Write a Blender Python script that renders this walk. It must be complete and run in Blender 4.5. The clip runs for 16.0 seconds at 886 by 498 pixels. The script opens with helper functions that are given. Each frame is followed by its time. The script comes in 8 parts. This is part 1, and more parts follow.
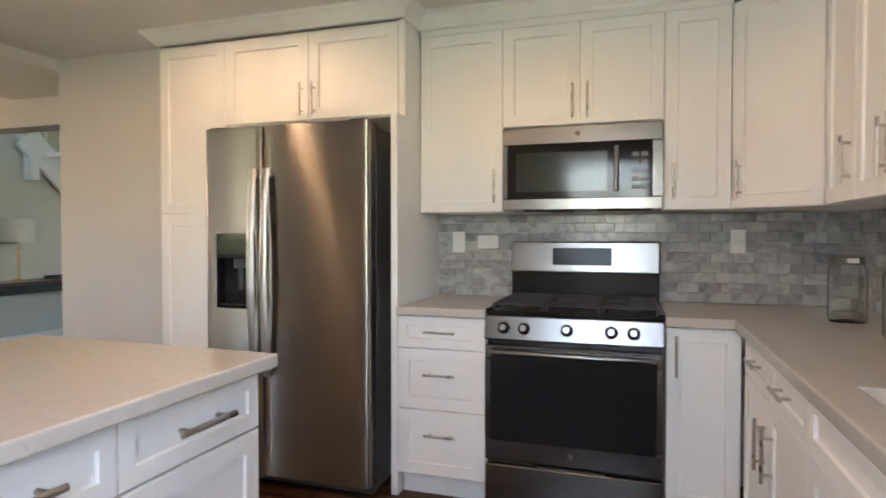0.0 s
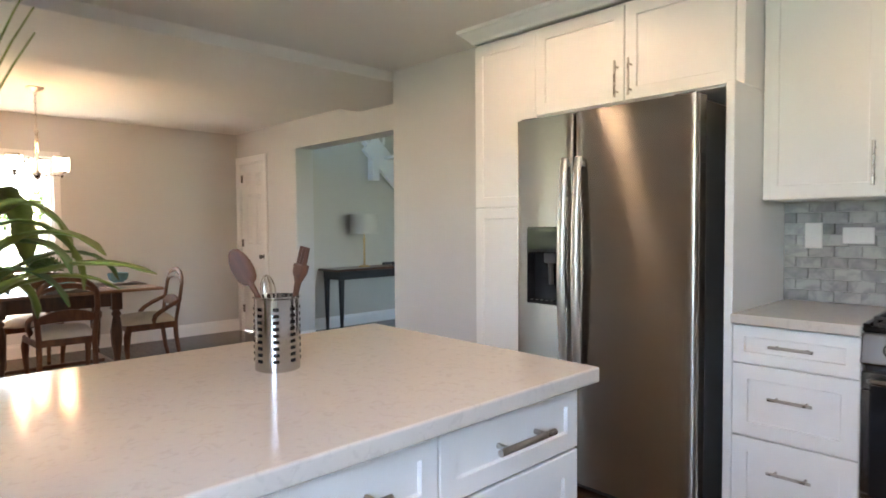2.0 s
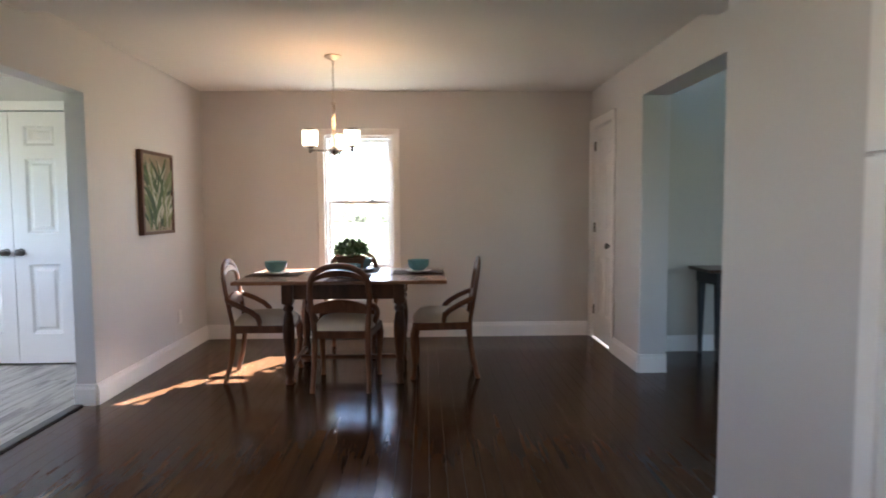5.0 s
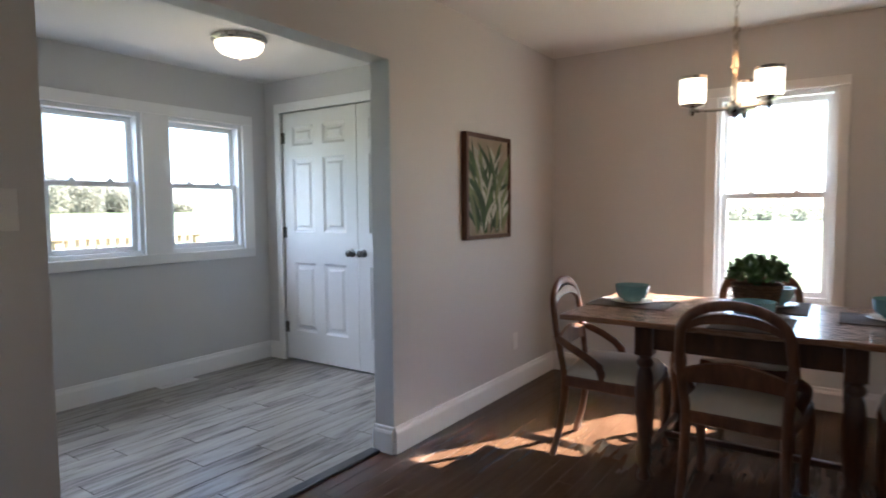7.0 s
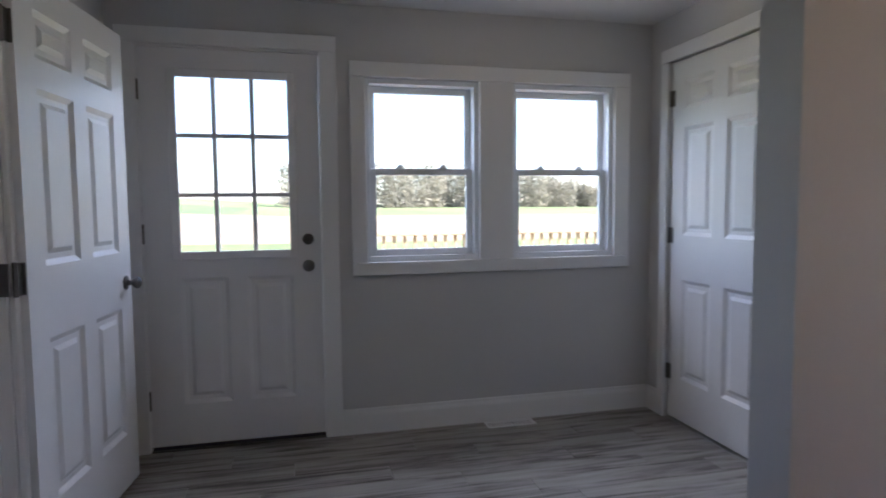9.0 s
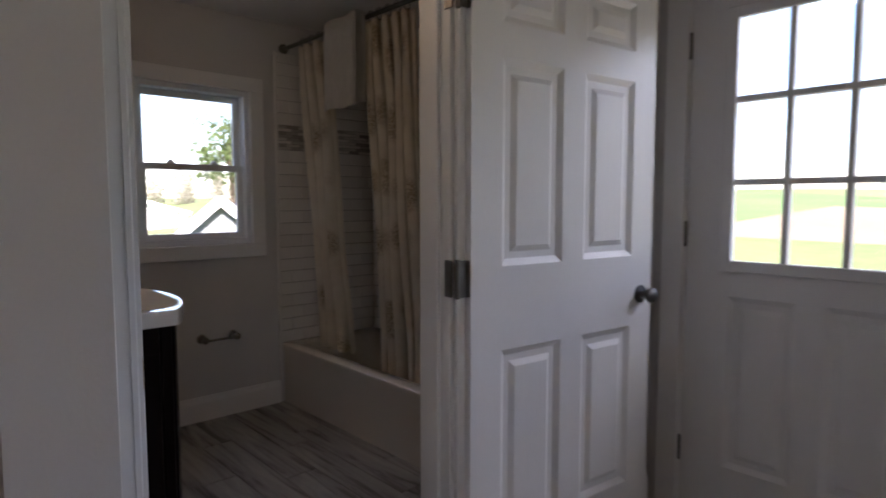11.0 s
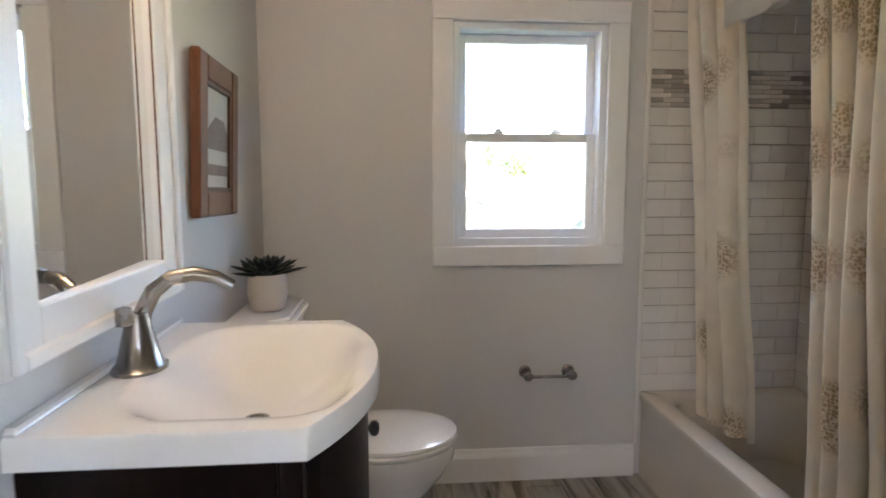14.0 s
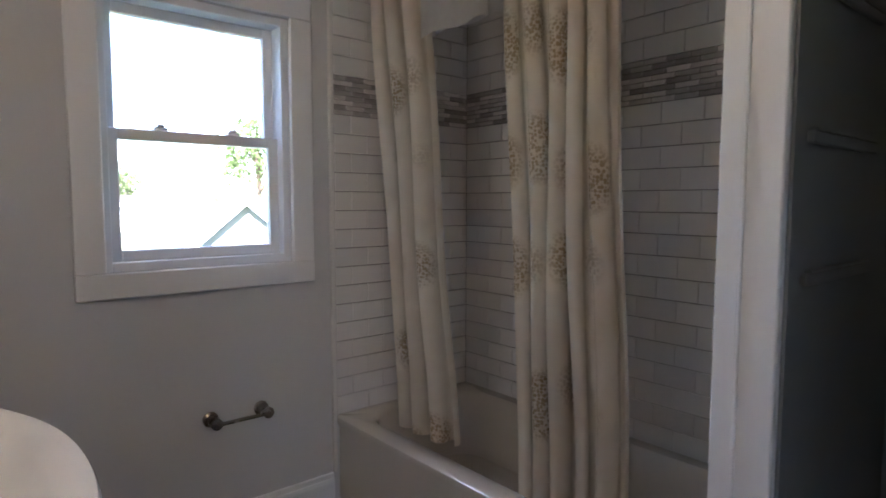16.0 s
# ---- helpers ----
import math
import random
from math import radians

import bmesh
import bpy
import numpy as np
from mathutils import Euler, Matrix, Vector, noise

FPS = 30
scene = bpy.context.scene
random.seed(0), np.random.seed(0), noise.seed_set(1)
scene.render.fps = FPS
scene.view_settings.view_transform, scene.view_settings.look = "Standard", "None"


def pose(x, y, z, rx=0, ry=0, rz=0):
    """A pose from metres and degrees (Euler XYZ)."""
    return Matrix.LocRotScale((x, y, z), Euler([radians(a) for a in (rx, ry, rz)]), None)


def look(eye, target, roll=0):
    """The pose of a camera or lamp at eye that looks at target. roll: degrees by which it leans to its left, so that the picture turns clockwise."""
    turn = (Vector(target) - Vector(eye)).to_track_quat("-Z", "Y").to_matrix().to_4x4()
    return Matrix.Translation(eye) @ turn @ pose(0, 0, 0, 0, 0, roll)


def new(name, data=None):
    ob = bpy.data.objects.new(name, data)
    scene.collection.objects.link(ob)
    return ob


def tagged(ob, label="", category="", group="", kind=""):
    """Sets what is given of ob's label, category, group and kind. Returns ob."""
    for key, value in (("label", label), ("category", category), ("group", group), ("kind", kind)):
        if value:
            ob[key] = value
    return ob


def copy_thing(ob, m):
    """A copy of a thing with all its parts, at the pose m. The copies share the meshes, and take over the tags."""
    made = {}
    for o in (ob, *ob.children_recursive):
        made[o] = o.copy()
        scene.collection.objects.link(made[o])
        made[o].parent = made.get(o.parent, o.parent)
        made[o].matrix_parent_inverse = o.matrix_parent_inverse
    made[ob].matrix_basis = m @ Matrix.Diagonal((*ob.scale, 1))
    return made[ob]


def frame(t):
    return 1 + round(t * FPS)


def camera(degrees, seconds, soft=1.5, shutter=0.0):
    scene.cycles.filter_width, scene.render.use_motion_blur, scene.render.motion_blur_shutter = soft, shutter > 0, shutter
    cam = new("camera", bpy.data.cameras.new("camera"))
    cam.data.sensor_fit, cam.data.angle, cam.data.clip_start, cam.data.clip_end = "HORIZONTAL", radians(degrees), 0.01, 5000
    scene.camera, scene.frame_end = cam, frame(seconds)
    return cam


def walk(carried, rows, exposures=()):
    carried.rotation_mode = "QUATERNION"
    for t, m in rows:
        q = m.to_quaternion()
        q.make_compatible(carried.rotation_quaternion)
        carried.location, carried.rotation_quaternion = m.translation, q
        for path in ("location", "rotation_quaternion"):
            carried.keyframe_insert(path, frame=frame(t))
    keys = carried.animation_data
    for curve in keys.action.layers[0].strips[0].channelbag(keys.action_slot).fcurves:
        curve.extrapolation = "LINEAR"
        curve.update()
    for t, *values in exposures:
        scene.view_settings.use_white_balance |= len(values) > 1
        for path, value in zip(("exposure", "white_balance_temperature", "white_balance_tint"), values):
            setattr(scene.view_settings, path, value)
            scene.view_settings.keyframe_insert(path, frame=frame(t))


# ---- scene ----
cam = camera(72.9, 16.0, soft=1.7, shutter=0.3)
PATH = [
    (0, pose(0.000, 0.000, 1.251, 88.73, -0.02, 18.04)),
    (0.5, pose(-0.012, -0.024, 1.264, 88.47, 0.16, 25.06)),
    (1, pose(-0.040, -0.030, 1.270, 88.32, 0.24, 32.35)),
    (1.5, pose(-0.094, 0.003, 1.273, 88.02, 0.44, 40.38)),
    (2, pose(-0.177, 0.165, 1.269, 87.81, 0.38, 46.04)),
    (2.5, pose(-0.244, 0.455, 1.264, 86.92, 0.45, 49.17)),
    (3, pose(-0.365, 0.810, 1.251, 86.44, 0.37, 53.89)),
    (3.2, pose(-0.449, 0.955, 1.249, 86.30, 0.28, 55.99)),
    (3.6, pose(-0.585, 1.200, 1.253, 86.30, 0.28, 61.50)),
    (4, pose(-0.740, 1.460, 1.256, 86.28, 0.28, 69.00)),
    (4.4, pose(-0.955, 1.680, 1.260, 86.26, 0.29, 77.00)),
    (4.8, pose(-1.220, 1.820, 1.264, 86.22, 0.29, 84.80)),
    (5.05, pose(-1.430, 1.865, 1.265, 86.18, 0.30, 89.50)),
    (5.3, pose(-1.616, 1.879, 1.263, 86.27, 0.32, 93.91)),
    (5.5, pose(-1.748, 1.864, 1.263, 86.05, 0.38, 97.66)),
    (6, pose(-2.155, 1.857, 1.267, 86.15, 0.40, 107.31)),
    (6.5, pose(-2.543, 1.787, 1.270, 86.20, 0.44, 115.51)),
    (7, pose(-2.917, 1.630, 1.268, 86.13, 0.48, 124.20)),
    (7.5, pose(-3.279, 1.472, 1.268, 86.01, 0.56, 134.25)),
    (8, pose(-3.623, 1.262, 1.264, 85.88, 0.70, 144.09)),
    (8.2, pose(-3.731, 1.185, 1.262, 85.81, 0.66, 147.96)),
    (8.6, pose(-3.980, 1.000, 1.260, 85.90, 0.60, 156.50)),
    (9, pose(-4.240, 0.780, 1.257, 85.95, 0.50, 166.50)),
    (9.4, pose(-4.440, 0.570, 1.255, 86.00, 0.40, 178.00)),
    (9.8, pose(-4.580, 0.380, 1.253, 86.05, 0.30, 190.00)),
    (10.2, pose(-4.645, 0.200, 1.252, 86.07, 0.25, 202.50)),
    (10.5, pose(-4.645, 0.082, 1.252, 86.07, 0.21, 211.88)),
    (11, pose(-4.562, -0.208, 1.253, 85.54, -0.01, 227.37)),
    (11.5, pose(-4.473, -0.437, 1.250, 84.82, -0.02, 239.70)),
    (12, pose(-4.286, -0.614, 1.270, 84.07, -0.05, 248.56)),
    (12.5, pose(-4.118, -0.766, 1.289, 83.52, 0.22, 256.87)),
    (13, pose(-3.956, -0.898, 1.286, 83.53, 0.22, 264.20)),
    (13.5, pose(-3.751, -0.880, 1.279, 83.46, 0.23, 266.58)),
    (14, pose(-3.568, -0.916, 1.273, 83.55, -0.02, 264.98)),
    (14.5, pose(-3.391, -0.917, 1.265, 84.16, 0.01, 257.35)),
    (15, pose(-3.294, -0.853, 1.249, 85.06, -0.29, 245.99)),
    (15.5, pose(-3.253, -0.805, 1.241, 85.33, -0.15, 236.12)),
    (16, pose(-3.232, -0.771, 1.234, 85.51, -0.10, 229.64)),
]
EXPOSURES = [
    (0.0, 5.1, 6950, 15), (0.8, 5.35, 6700, 14), (1.8, 5.25, 6450, 13), (3.2, 4.9, 5800, 10), (5.3, 4.4, 5800, 13), (6.5, 4.3, 5650, 12), (7.0, 3.8, 5600, 12), (7.5, 3.6, 5550, 12), (8.2, 3.45, 5450, 14),
    (10.3, 2.35, 6100, 27), (11.0, 2.85, 6200, 24), (11.5, 3.2, 6300, 23), (12.0, 3.8, 6700, 21), (12.5, 4.5, 6950, 21), (13.0, 4.55, 6850, 21), (13.5, 4.9, 6450, 19), (14.0, 5.15, 6050, 17), (14.5, 4.95, 5850, 18), (15.0, 4.5, 5600, 19), (15.5, 4.45, 5550, 20), (16.0, 4.45, 5550, 20),
]
walk(cam, PATH, EXPOSURES)

# ---- world, sun, lamps ----
SUN_DIR = Vector((-1.1, 0.60, 1.0)).normalized()
world = bpy.data.worlds.new("sky")
scene.world = world
world.use_nodes = True
wn = world.node_tree
sky = wn.nodes.new("ShaderNodeTexSky")
sky.sky_type = "NISHITA"
sky.sun_disc = False
sky.sun_elevation = math.asin(SUN_DIR.z)
sky.sun_rotation = math.atan2(SUN_DIR.x, SUN_DIR.y)
sky.air_density = 1.0
sky.dust_density = 0.6
wn.nodes["Background"].inputs[1].default_value = 0.07
wn.links.new(sky.outputs[0], wn.nodes["Background"].inputs[0])

sun = new("sun", bpy.data.lights.new("sun", "SUN"))
sun.data.energy, sun.data.angle, sun.data.color = 5.0, radians(0.5), (1.0, 0.93, 0.82)
sun.matrix_world = look(SUN_DIR * 20, (0, 0, 0))


def area_lamp(name, eye, target, w, h, power, color):
    ob = new(name, bpy.data.lights.new(name, "AREA"))
    ob.data.shape, ob.data.size, ob.data.size_y = "RECTANGLE", w, h
    ob.data.energy, ob.data.color = power, color
    ob.matrix_world = look(eye, target)
    return ob


def point_lamp(name, at, power, color, radius=0.05):
    ob = new(name, bpy.data.lights.new(name, "POINT"))
    ob.data.energy, ob.data.color, ob.data.shadow_soft_size = power, color, radius
    ob.location = at
    return ob


SKYC = (0.91, 0.95, 1.0)
WARM = (1.0, 0.63, 0.35)


def sky_lamp(name, x, y, out, w, z, power):
    """Skylight falling in at a window: an area lamp outside, above the line of sight, facing the opening."""
    eye = Vector((x, y, z + 1.0)) + Vector(out) * 0.95
    return area_lamp(name, eye, (x, y, z - 0.15), w, 0.8, power, SKYC)


sky_lamp("daylight_dining", -7.30, 1.21, (-1, 0, 0), 1.0, 1.45, 0.6)
sky_lamp("daylight_entry", -5.34, -2.55, (0, -1, 0), 1.9, 1.5, 4.7)
sky_lamp("daylight_door", -3.92, -2.55, (0, -1, 0), 0.9, 1.5, 1.3)
sky_lamp("daylight_bath", -1.10, -1.48, (1, 0, 0), 0.9, 1.45, 0.75)
area_lamp("daylight_kitchen", (-0.30, -0.42, 1.55), (-0.30, 3.0, 1.9), 0.86, 1.0, 0.40, (0.80, 0.89, 1.0))
# Fill lamp in an unseen, added window opening, to brighten the living room.
area_lamp("fill_living", (0.52, 5.5, 1.5), (-4.0, 5.3, 1.2), 1.9, 1.1, 0.17, (1.0, 0.98, 0.94))

# ---- materials ----
def node_mat(name):
    m = bpy.data.materials.new(name)
    m.use_nodes = True
    return m, m.node_tree, m.node_tree.nodes["Principled BSDF"]


def ramp(nt, stops):
    r = nt.nodes.new("ShaderNodeValToRGB")
    e = r.color_ramp.elements
    while len(e) < len(stops):
        e.new(0.5)
    for el, (p, c) in zip(e, stops):
        el.position, el.color = p, (*c, 1)
    return r


def surface(name, color, rough=0.5, metal=0.0, vary=0.06, scale=6.0, fine=90.0, bump=0.05, stretch=(1, 1, 1), coat=0.0, rvary=0.08, spec=0.5, rand=0.0):
    """Paint, metal, cloth or stone: base colour with drift at two scales, varied gloss and fine relief."""
    m, nt, b = node_mat(name)
    tc = nt.nodes.new("ShaderNodeTexCoord")
    mp = nt.nodes.new("ShaderNodeMapping")
    mp.inputs["Scale"].default_value = stretch
    nt.links.new(tc.outputs["Object"], mp.inputs["Vector"])
    n1 = nt.nodes.new("ShaderNodeTexNoise")
    n1.inputs["Scale"].default_value, n1.inputs["Detail"].default_value = scale, 4
    n2 = nt.nodes.new("ShaderNodeTexNoise")
    n2.inputs["Scale"].default_value, n2.inputs["Detail"].default_value = fine, 3
    for n in (n1, n2):
        nt.links.new(mp.outputs[0], n.inputs["Vector"])
    mix = nt.nodes.new("ShaderNodeMath")
    mix.operation = "MULTIPLY_ADD"
    mix.inputs[1].default_value = 0.45
    nt.links.new(n2.outputs[0], mix.inputs[0])
    nt.links.new(n1.outputs[0], mix.inputs[2])
    lo = tuple(max(0.0, c * (1 - vary)) for c in color)
    hi = tuple(min(1.0, c * (1 + vary)) for c in color)
    r = ramp(nt, [(0.45, lo), (1.0, hi)])
    nt.links.new(mix.outputs[0], r.inputs[0])
    last = r.outputs[0]
    if rand:
        info = nt.nodes.new("ShaderNodeObjectInfo")
        hsv = nt.nodes.new("ShaderNodeHueSaturation")
        mr = nt.nodes.new("ShaderNodeMapRange")
        mr.inputs[3].default_value, mr.inputs[4].default_value = 1 - rand, 1 + rand
        nt.links.new(info.outputs["Random"], mr.inputs[0])
        nt.links.new(mr.outputs[0], hsv.inputs["Value"])
        nt.links.new(last, hsv.inputs["Color"])
        last = hsv.outputs[0]
    nt.links.new(last, b.inputs["Base Color"])
    rr = nt.nodes.new("ShaderNodeMapRange")
    rr.inputs[3].default_value, rr.inputs[4].default_value = max(0.02, rough - rvary), min(1, rough + rvary)
    nt.links.new(n1.outputs[0], rr.inputs[0])
    nt.links.new(rr.outputs[0], b.inputs["Roughness"])
    b.inputs["Metallic"].default_value = metal
    b.inputs["Specular IOR Level"].default_value = spec
    b.inputs["Coat Weight"].default_value = coat
    b.inputs["Coat Roughness"].default_value = 0.08
    if bump:
        bp = nt.nodes.new("ShaderNodeBump")
        bp.inputs["Strength"].default_value, bp.inputs["Distance"].default_value = bump, 0.004
        nt.links.new(n2.outputs[0], bp.inputs["Height"])
        nt.links.new(bp.outputs[0], b.inputs["Normal"])
    return m


def streaked(name, stops, scale, stretch, rough, bump=0.1, distortion=0.6, rand=True, coat=0.0, metal=0.0, spec=0.5):
    """Wood or wood-look tile: colours drawn out along the grain, shifted from piece to piece."""
    m, nt, b = node_mat(name)
    tc = nt.nodes.new("ShaderNodeTexCoord")
    mp = nt.nodes.new("ShaderNodeMapping")
    mp.inputs["Scale"].default_value = stretch
    info = nt.nodes.new("ShaderNodeObjectInfo")
    add = nt.nodes.new("ShaderNodeVectorMath")
    add.operation = "MULTIPLY_ADD"
    comb = nt.nodes.new("ShaderNodeCombineXYZ")
    for i in range(3):
        nt.links.new(info.outputs["Random"], comb.inputs[i])
    add.inputs[1].default_value = (37, 53, 71)
    nt.links.new(comb.outputs[0], add.inputs[0])
    nt.links.new(tc.outputs["Object"], add.inputs[2])
    nt.links.new(add.outputs[0] if rand else tc.outputs["Object"], mp.inputs["Vector"])
    n1 = nt.nodes.new("ShaderNodeTexNoise")
    n1.inputs["Scale"].default_value, n1.inputs["Detail"].default_value, n1.inputs["Distortion"].default_value = scale, 6, distortion
    nt.links.new(mp.outputs[0], n1.inputs["Vector"])
    n2 = nt.nodes.new("ShaderNodeTexNoise")
    n2.inputs["Scale"].default_value, n2.inputs["Detail"].default_value = scale * 9, 3
    nt.links.new(mp.outputs[0], n2.inputs["Vector"])
    ma = nt.nodes.new("ShaderNodeMath")
    ma.operation = "MULTIPLY_ADD"
    ma.inputs[1].default_value = 0.22
    nt.links.new(n2.outputs[0], ma.inputs[0])
    nt.links.new(n1.outputs[0], ma.inputs[2])
    r = ramp(nt, stops)
    nt.links.new(ma.outputs[0], r.inputs[0])
    nt.links.new(r.outputs[0], b.inputs["Base Color"])
    rr = nt.nodes.new("ShaderNodeMapRange")
    rr.inputs[3].default_value, rr.inputs[4].default_value = rough * 0.75, min(1, rough * 1.3)
    nt.links.new(n2.outputs[0], rr.inputs[0])
    nt.links.new(rr.outputs[0], b.inputs["Roughness"])
    b.inputs["Coat Weight"].default_value = coat
    b.inputs["Coat Roughness"].default_value = 0.1
    b.inputs["Metallic"].default_value = metal
    b.inputs["Specular IOR Level"].default_value = spec
    bp = nt.nodes.new("ShaderNodeBump")
    bp.inputs["Strength"].default_value, bp.inputs["Distance"].default_value = bump, 0.003
    nt.links.new(ma.outputs[0], bp.inputs["Height"])
    nt.links.new(bp.outputs[0], b.inputs["Normal"])
    return m


def glowing(name, color, strength, rough=0.4):
    m, nt, b = node_mat(name)
    b.inputs["Base Color"].default_value = (0.9, 0.88, 0.84, 1)
    b.inputs["Roughness"].default_value = rough
    b.inputs["Emission Color"].default_value = (*color, 1)
    b.inputs["Emission Strength"].default_value = strength
    return m


def clear_glass(name, tint=(1, 1, 1), rough=0.0):
    m, nt, b = node_mat(name)
    b.inputs["Base Color"].default_value = (*tint, 1)
    b.inputs["Transmission Weight"].default_value = 1.0
    b.inputs["Roughness"].default_value = rough
    b.inputs["IOR"].default_value = 1.05
    return m


def thin_leaf(m, share=0.5):
    """Lets half of the light that falls on a leaf through it."""
    nt = m.node_tree
    b, out = nt.nodes["Principled BSDF"], nt.nodes["Material Output"]
    tr, mix = nt.nodes.new("ShaderNodeBsdfTranslucent"), nt.nodes.new("ShaderNodeMixShader")
    nt.links.new(b.inputs["Base Color"].links[0].from_socket, tr.inputs["Color"])
    mix.inputs[0].default_value = share
    nt.links.new(b.outputs[0], mix.inputs[1])
    nt.links.new(tr.outputs[0], mix.inputs[2])
    nt.links.new(mix.outputs[0], out.inputs["Surface"])
    return m


GREY_WALL = surface("grey_wall_paint", (0.585, 0.58, 0.57), 0.62, vary=0.025, scale=1.3, fine=160, bump=0.06)
LIVING_WALL = surface("green_grey_wall_paint", (0.53, 0.52, 0.465), 0.65, vary=0.03, scale=1.2, fine=160, bump=0.05)
CEILING = surface("ceiling_paint", (0.76, 0.745, 0.72), 0.8, vary=0.02, scale=1.5, fine=180, bump=0.08)
TRIM = surface("white_trim_paint", (0.80, 0.80, 0.79), 0.35, vary=0.02, scale=3, fine=120, bump=0.03)
CABINET = surface("white_cabinet_paint", (0.80, 0.80, 0.785), 0.38, vary=0.02, scale=2.5, fine=140, bump=0.025)
DOOR_WHITE = surface("white_door_paint", (0.78, 0.78, 0.775), 0.4, vary=0.02, scale=3, fine=110, bump=0.05, stretch=(1, 1, 0.25))
STEEL = surface("brushed_stainless_steel", (0.39, 0.375, 0.36), 0.22, metal=1.0, vary=0.06, scale=2, fine=220, bump=0.07, stretch=(0.15, 0.15, 9), rvary=0.04)
FRIDGE_STEEL = surface("vertical_sheen_stainless_steel", (0.38, 0.36, 0.34), 0.26, metal=1.0, vary=0.05, scale=2, fine=220, bump=0.02, stretch=(0.15, 0.15, 9), rvary=0.01)
_b = FRIDGE_STEEL.node_tree.nodes["Principled BSDF"]
_b.inputs["Anisotropic"].default_value = 1.0
_up = FRIDGE_STEEL.node_tree.nodes.new("ShaderNodeCombineXYZ")
_up.inputs[2].default_value = 1.0
FRIDGE_STEEL.node_tree.links.new(_up.outputs[0], _b.inputs["Tangent"])
SATIN_STEEL = surface("satin_steel", (0.58, 0.57, 0.55), 0.34, metal=1.0, vary=0.04, scale=3, fine=220, bump=0.02, rvary=0.03)
RANGE_STEEL = surface("dark_stainless_steel", (0.215, 0.205, 0.195), 0.24, metal=1.0, vary=0.06, scale=2, fine=220, bump=0.015, stretch=(9, 9, 0.15), rvary=0.04)
NICKEL = surface("brushed_nickel", (0.50, 0.47, 0.43), 0.28, metal=1.0, vary=0.05, scale=20, fine=200, bump=0.02)
DARK_METAL = surface("dark_pewter_metal", (0.16, 0.15, 0.14), 0.38, metal=1.0, vary=0.12, scale=25, fine=200, bump=0.03)
PEWTER = surface("dark_brushed_nickel", (0.30, 0.28, 0.26), 0.26, metal=1.0, vary=0.08, scale=20, fine=200, bump=0.02)
BLACK_GLASS = surface("black_glass", (0.012, 0.012, 0.014), 0.06, vary=0.1, scale=4, fine=60, bump=0.0, rvary=0.02, spec=0.3)
BLACK_ENAMEL = surface("black_enamel", (0.012, 0.012, 0.012), 0.22, vary=0.15, scale=8, fine=90, bump=0.03, spec=0.22)
CAST_IRON = surface("cast_iron", (0.025, 0.025, 0.026), 0.6, vary=0.2, scale=15, fine=150, bump=0.3)
DARK_PLASTIC = surface("dark_grey_plastic", (0.05, 0.05, 0.055), 0.4, vary=0.1, scale=8, fine=90, bump=0.05)
PORCELAIN = surface("white_porcelain", (0.84, 0.83, 0.80), 0.12, vary=0.01, scale=3, fine=60, bump=0.0, rvary=0.03, coat=0.5)
VINYL = surface("white_window_vinyl", (0.80, 0.82, 0.84), 0.4, vary=0.015, scale=4, fine=100, bump=0.02)
GROUT = surface("pale_grout", (0.42, 0.41, 0.39), 0.85, vary=0.08, scale=20, fine=200, bump=0.2)
PALE_GROUT = surface("white_grout", (0.52, 0.51, 0.49), 0.85, vary=0.06, scale=20, fine=200, bump=0.2)
DARK_GROUT = surface("dark_grout", (0.13, 0.12, 0.11), 0.85, vary=0.12, scale=20, fine=200, bump=0.2)
ESPRESSO = streaked("espresso_wood", [(0.35, (0.004, 0.002, 0.0018)), (0.8, (0.010, 0.005, 0.004))], 6, (6, 6, 0.7), 0.35, 0.05, rand=False, spec=0.09)
BLACK_WOOD = streaked("black_painted_wood", [(0.3, (0.010, 0.011, 0.014)), (0.85, (0.03, 0.03, 0.034))], 7, (6, 0.8, 6), 0.35, 0.06, rand=False)
DARK_FLOOR = streaked("dark_oak_flooring", [(0.4, (0.044, 0.021, 0.0105)), (0.6, (0.058, 0.028, 0.014)), (0.82, (0.074, 0.039, 0.020))], 2.6, (0.6, 7, 7), 0.17, 0.0, spec=0.16)
TILE_PLANK = streaked("grey_wood_look_tile", [(0.42, (0.06, 0.053, 0.046)), (0.51, (0.165, 0.15, 0.132)), (0.59, (0.275, 0.258, 0.235)), (0.8, (0.39, 0.37, 0.34))], 2.1, (0.7, 8, 8), 0.32, 0.05, 1.2)
CHAIR_WOOD = streaked("antique_chair_wood", [(0.25, (0.045, 0.018, 0.009)), (0.6, (0.12, 0.048, 0.022)), (0.95, (0.21, 0.095, 0.045))], 5, (5, 5, 0.9), 0.42, 0.08, coat=0.1, rand=False)
TABLE_WOOD = streaked("dark_stained_table_wood", [(0.25, (0.03, 0.013, 0.008)), (0.6, (0.07, 0.03, 0.016)), (0.95, (0.13, 0.06, 0.03))], 5, (5, 5, 0.9), 0.3, 0.08, coat=0.2, rand=False)
TABLE_TOP = streaked("worn_wood_tabletop", [(0.25, (0.12, 0.06, 0.035)), (0.6, (0.22, 0.12, 0.07)), (0.95, (0.32, 0.19, 0.12))], 3, (8, 0.8, 8), 0.27, 0.05, coat=0.4, rand=False)
SPOON_WOOD = streaked("brown_spoon_wood", [(0.3, (0.045, 0.016, 0.009)), (0.9, (0.12, 0.045, 0.024))], 9, (5, 5, 0.7), 0.5, 0.08, rand=False)
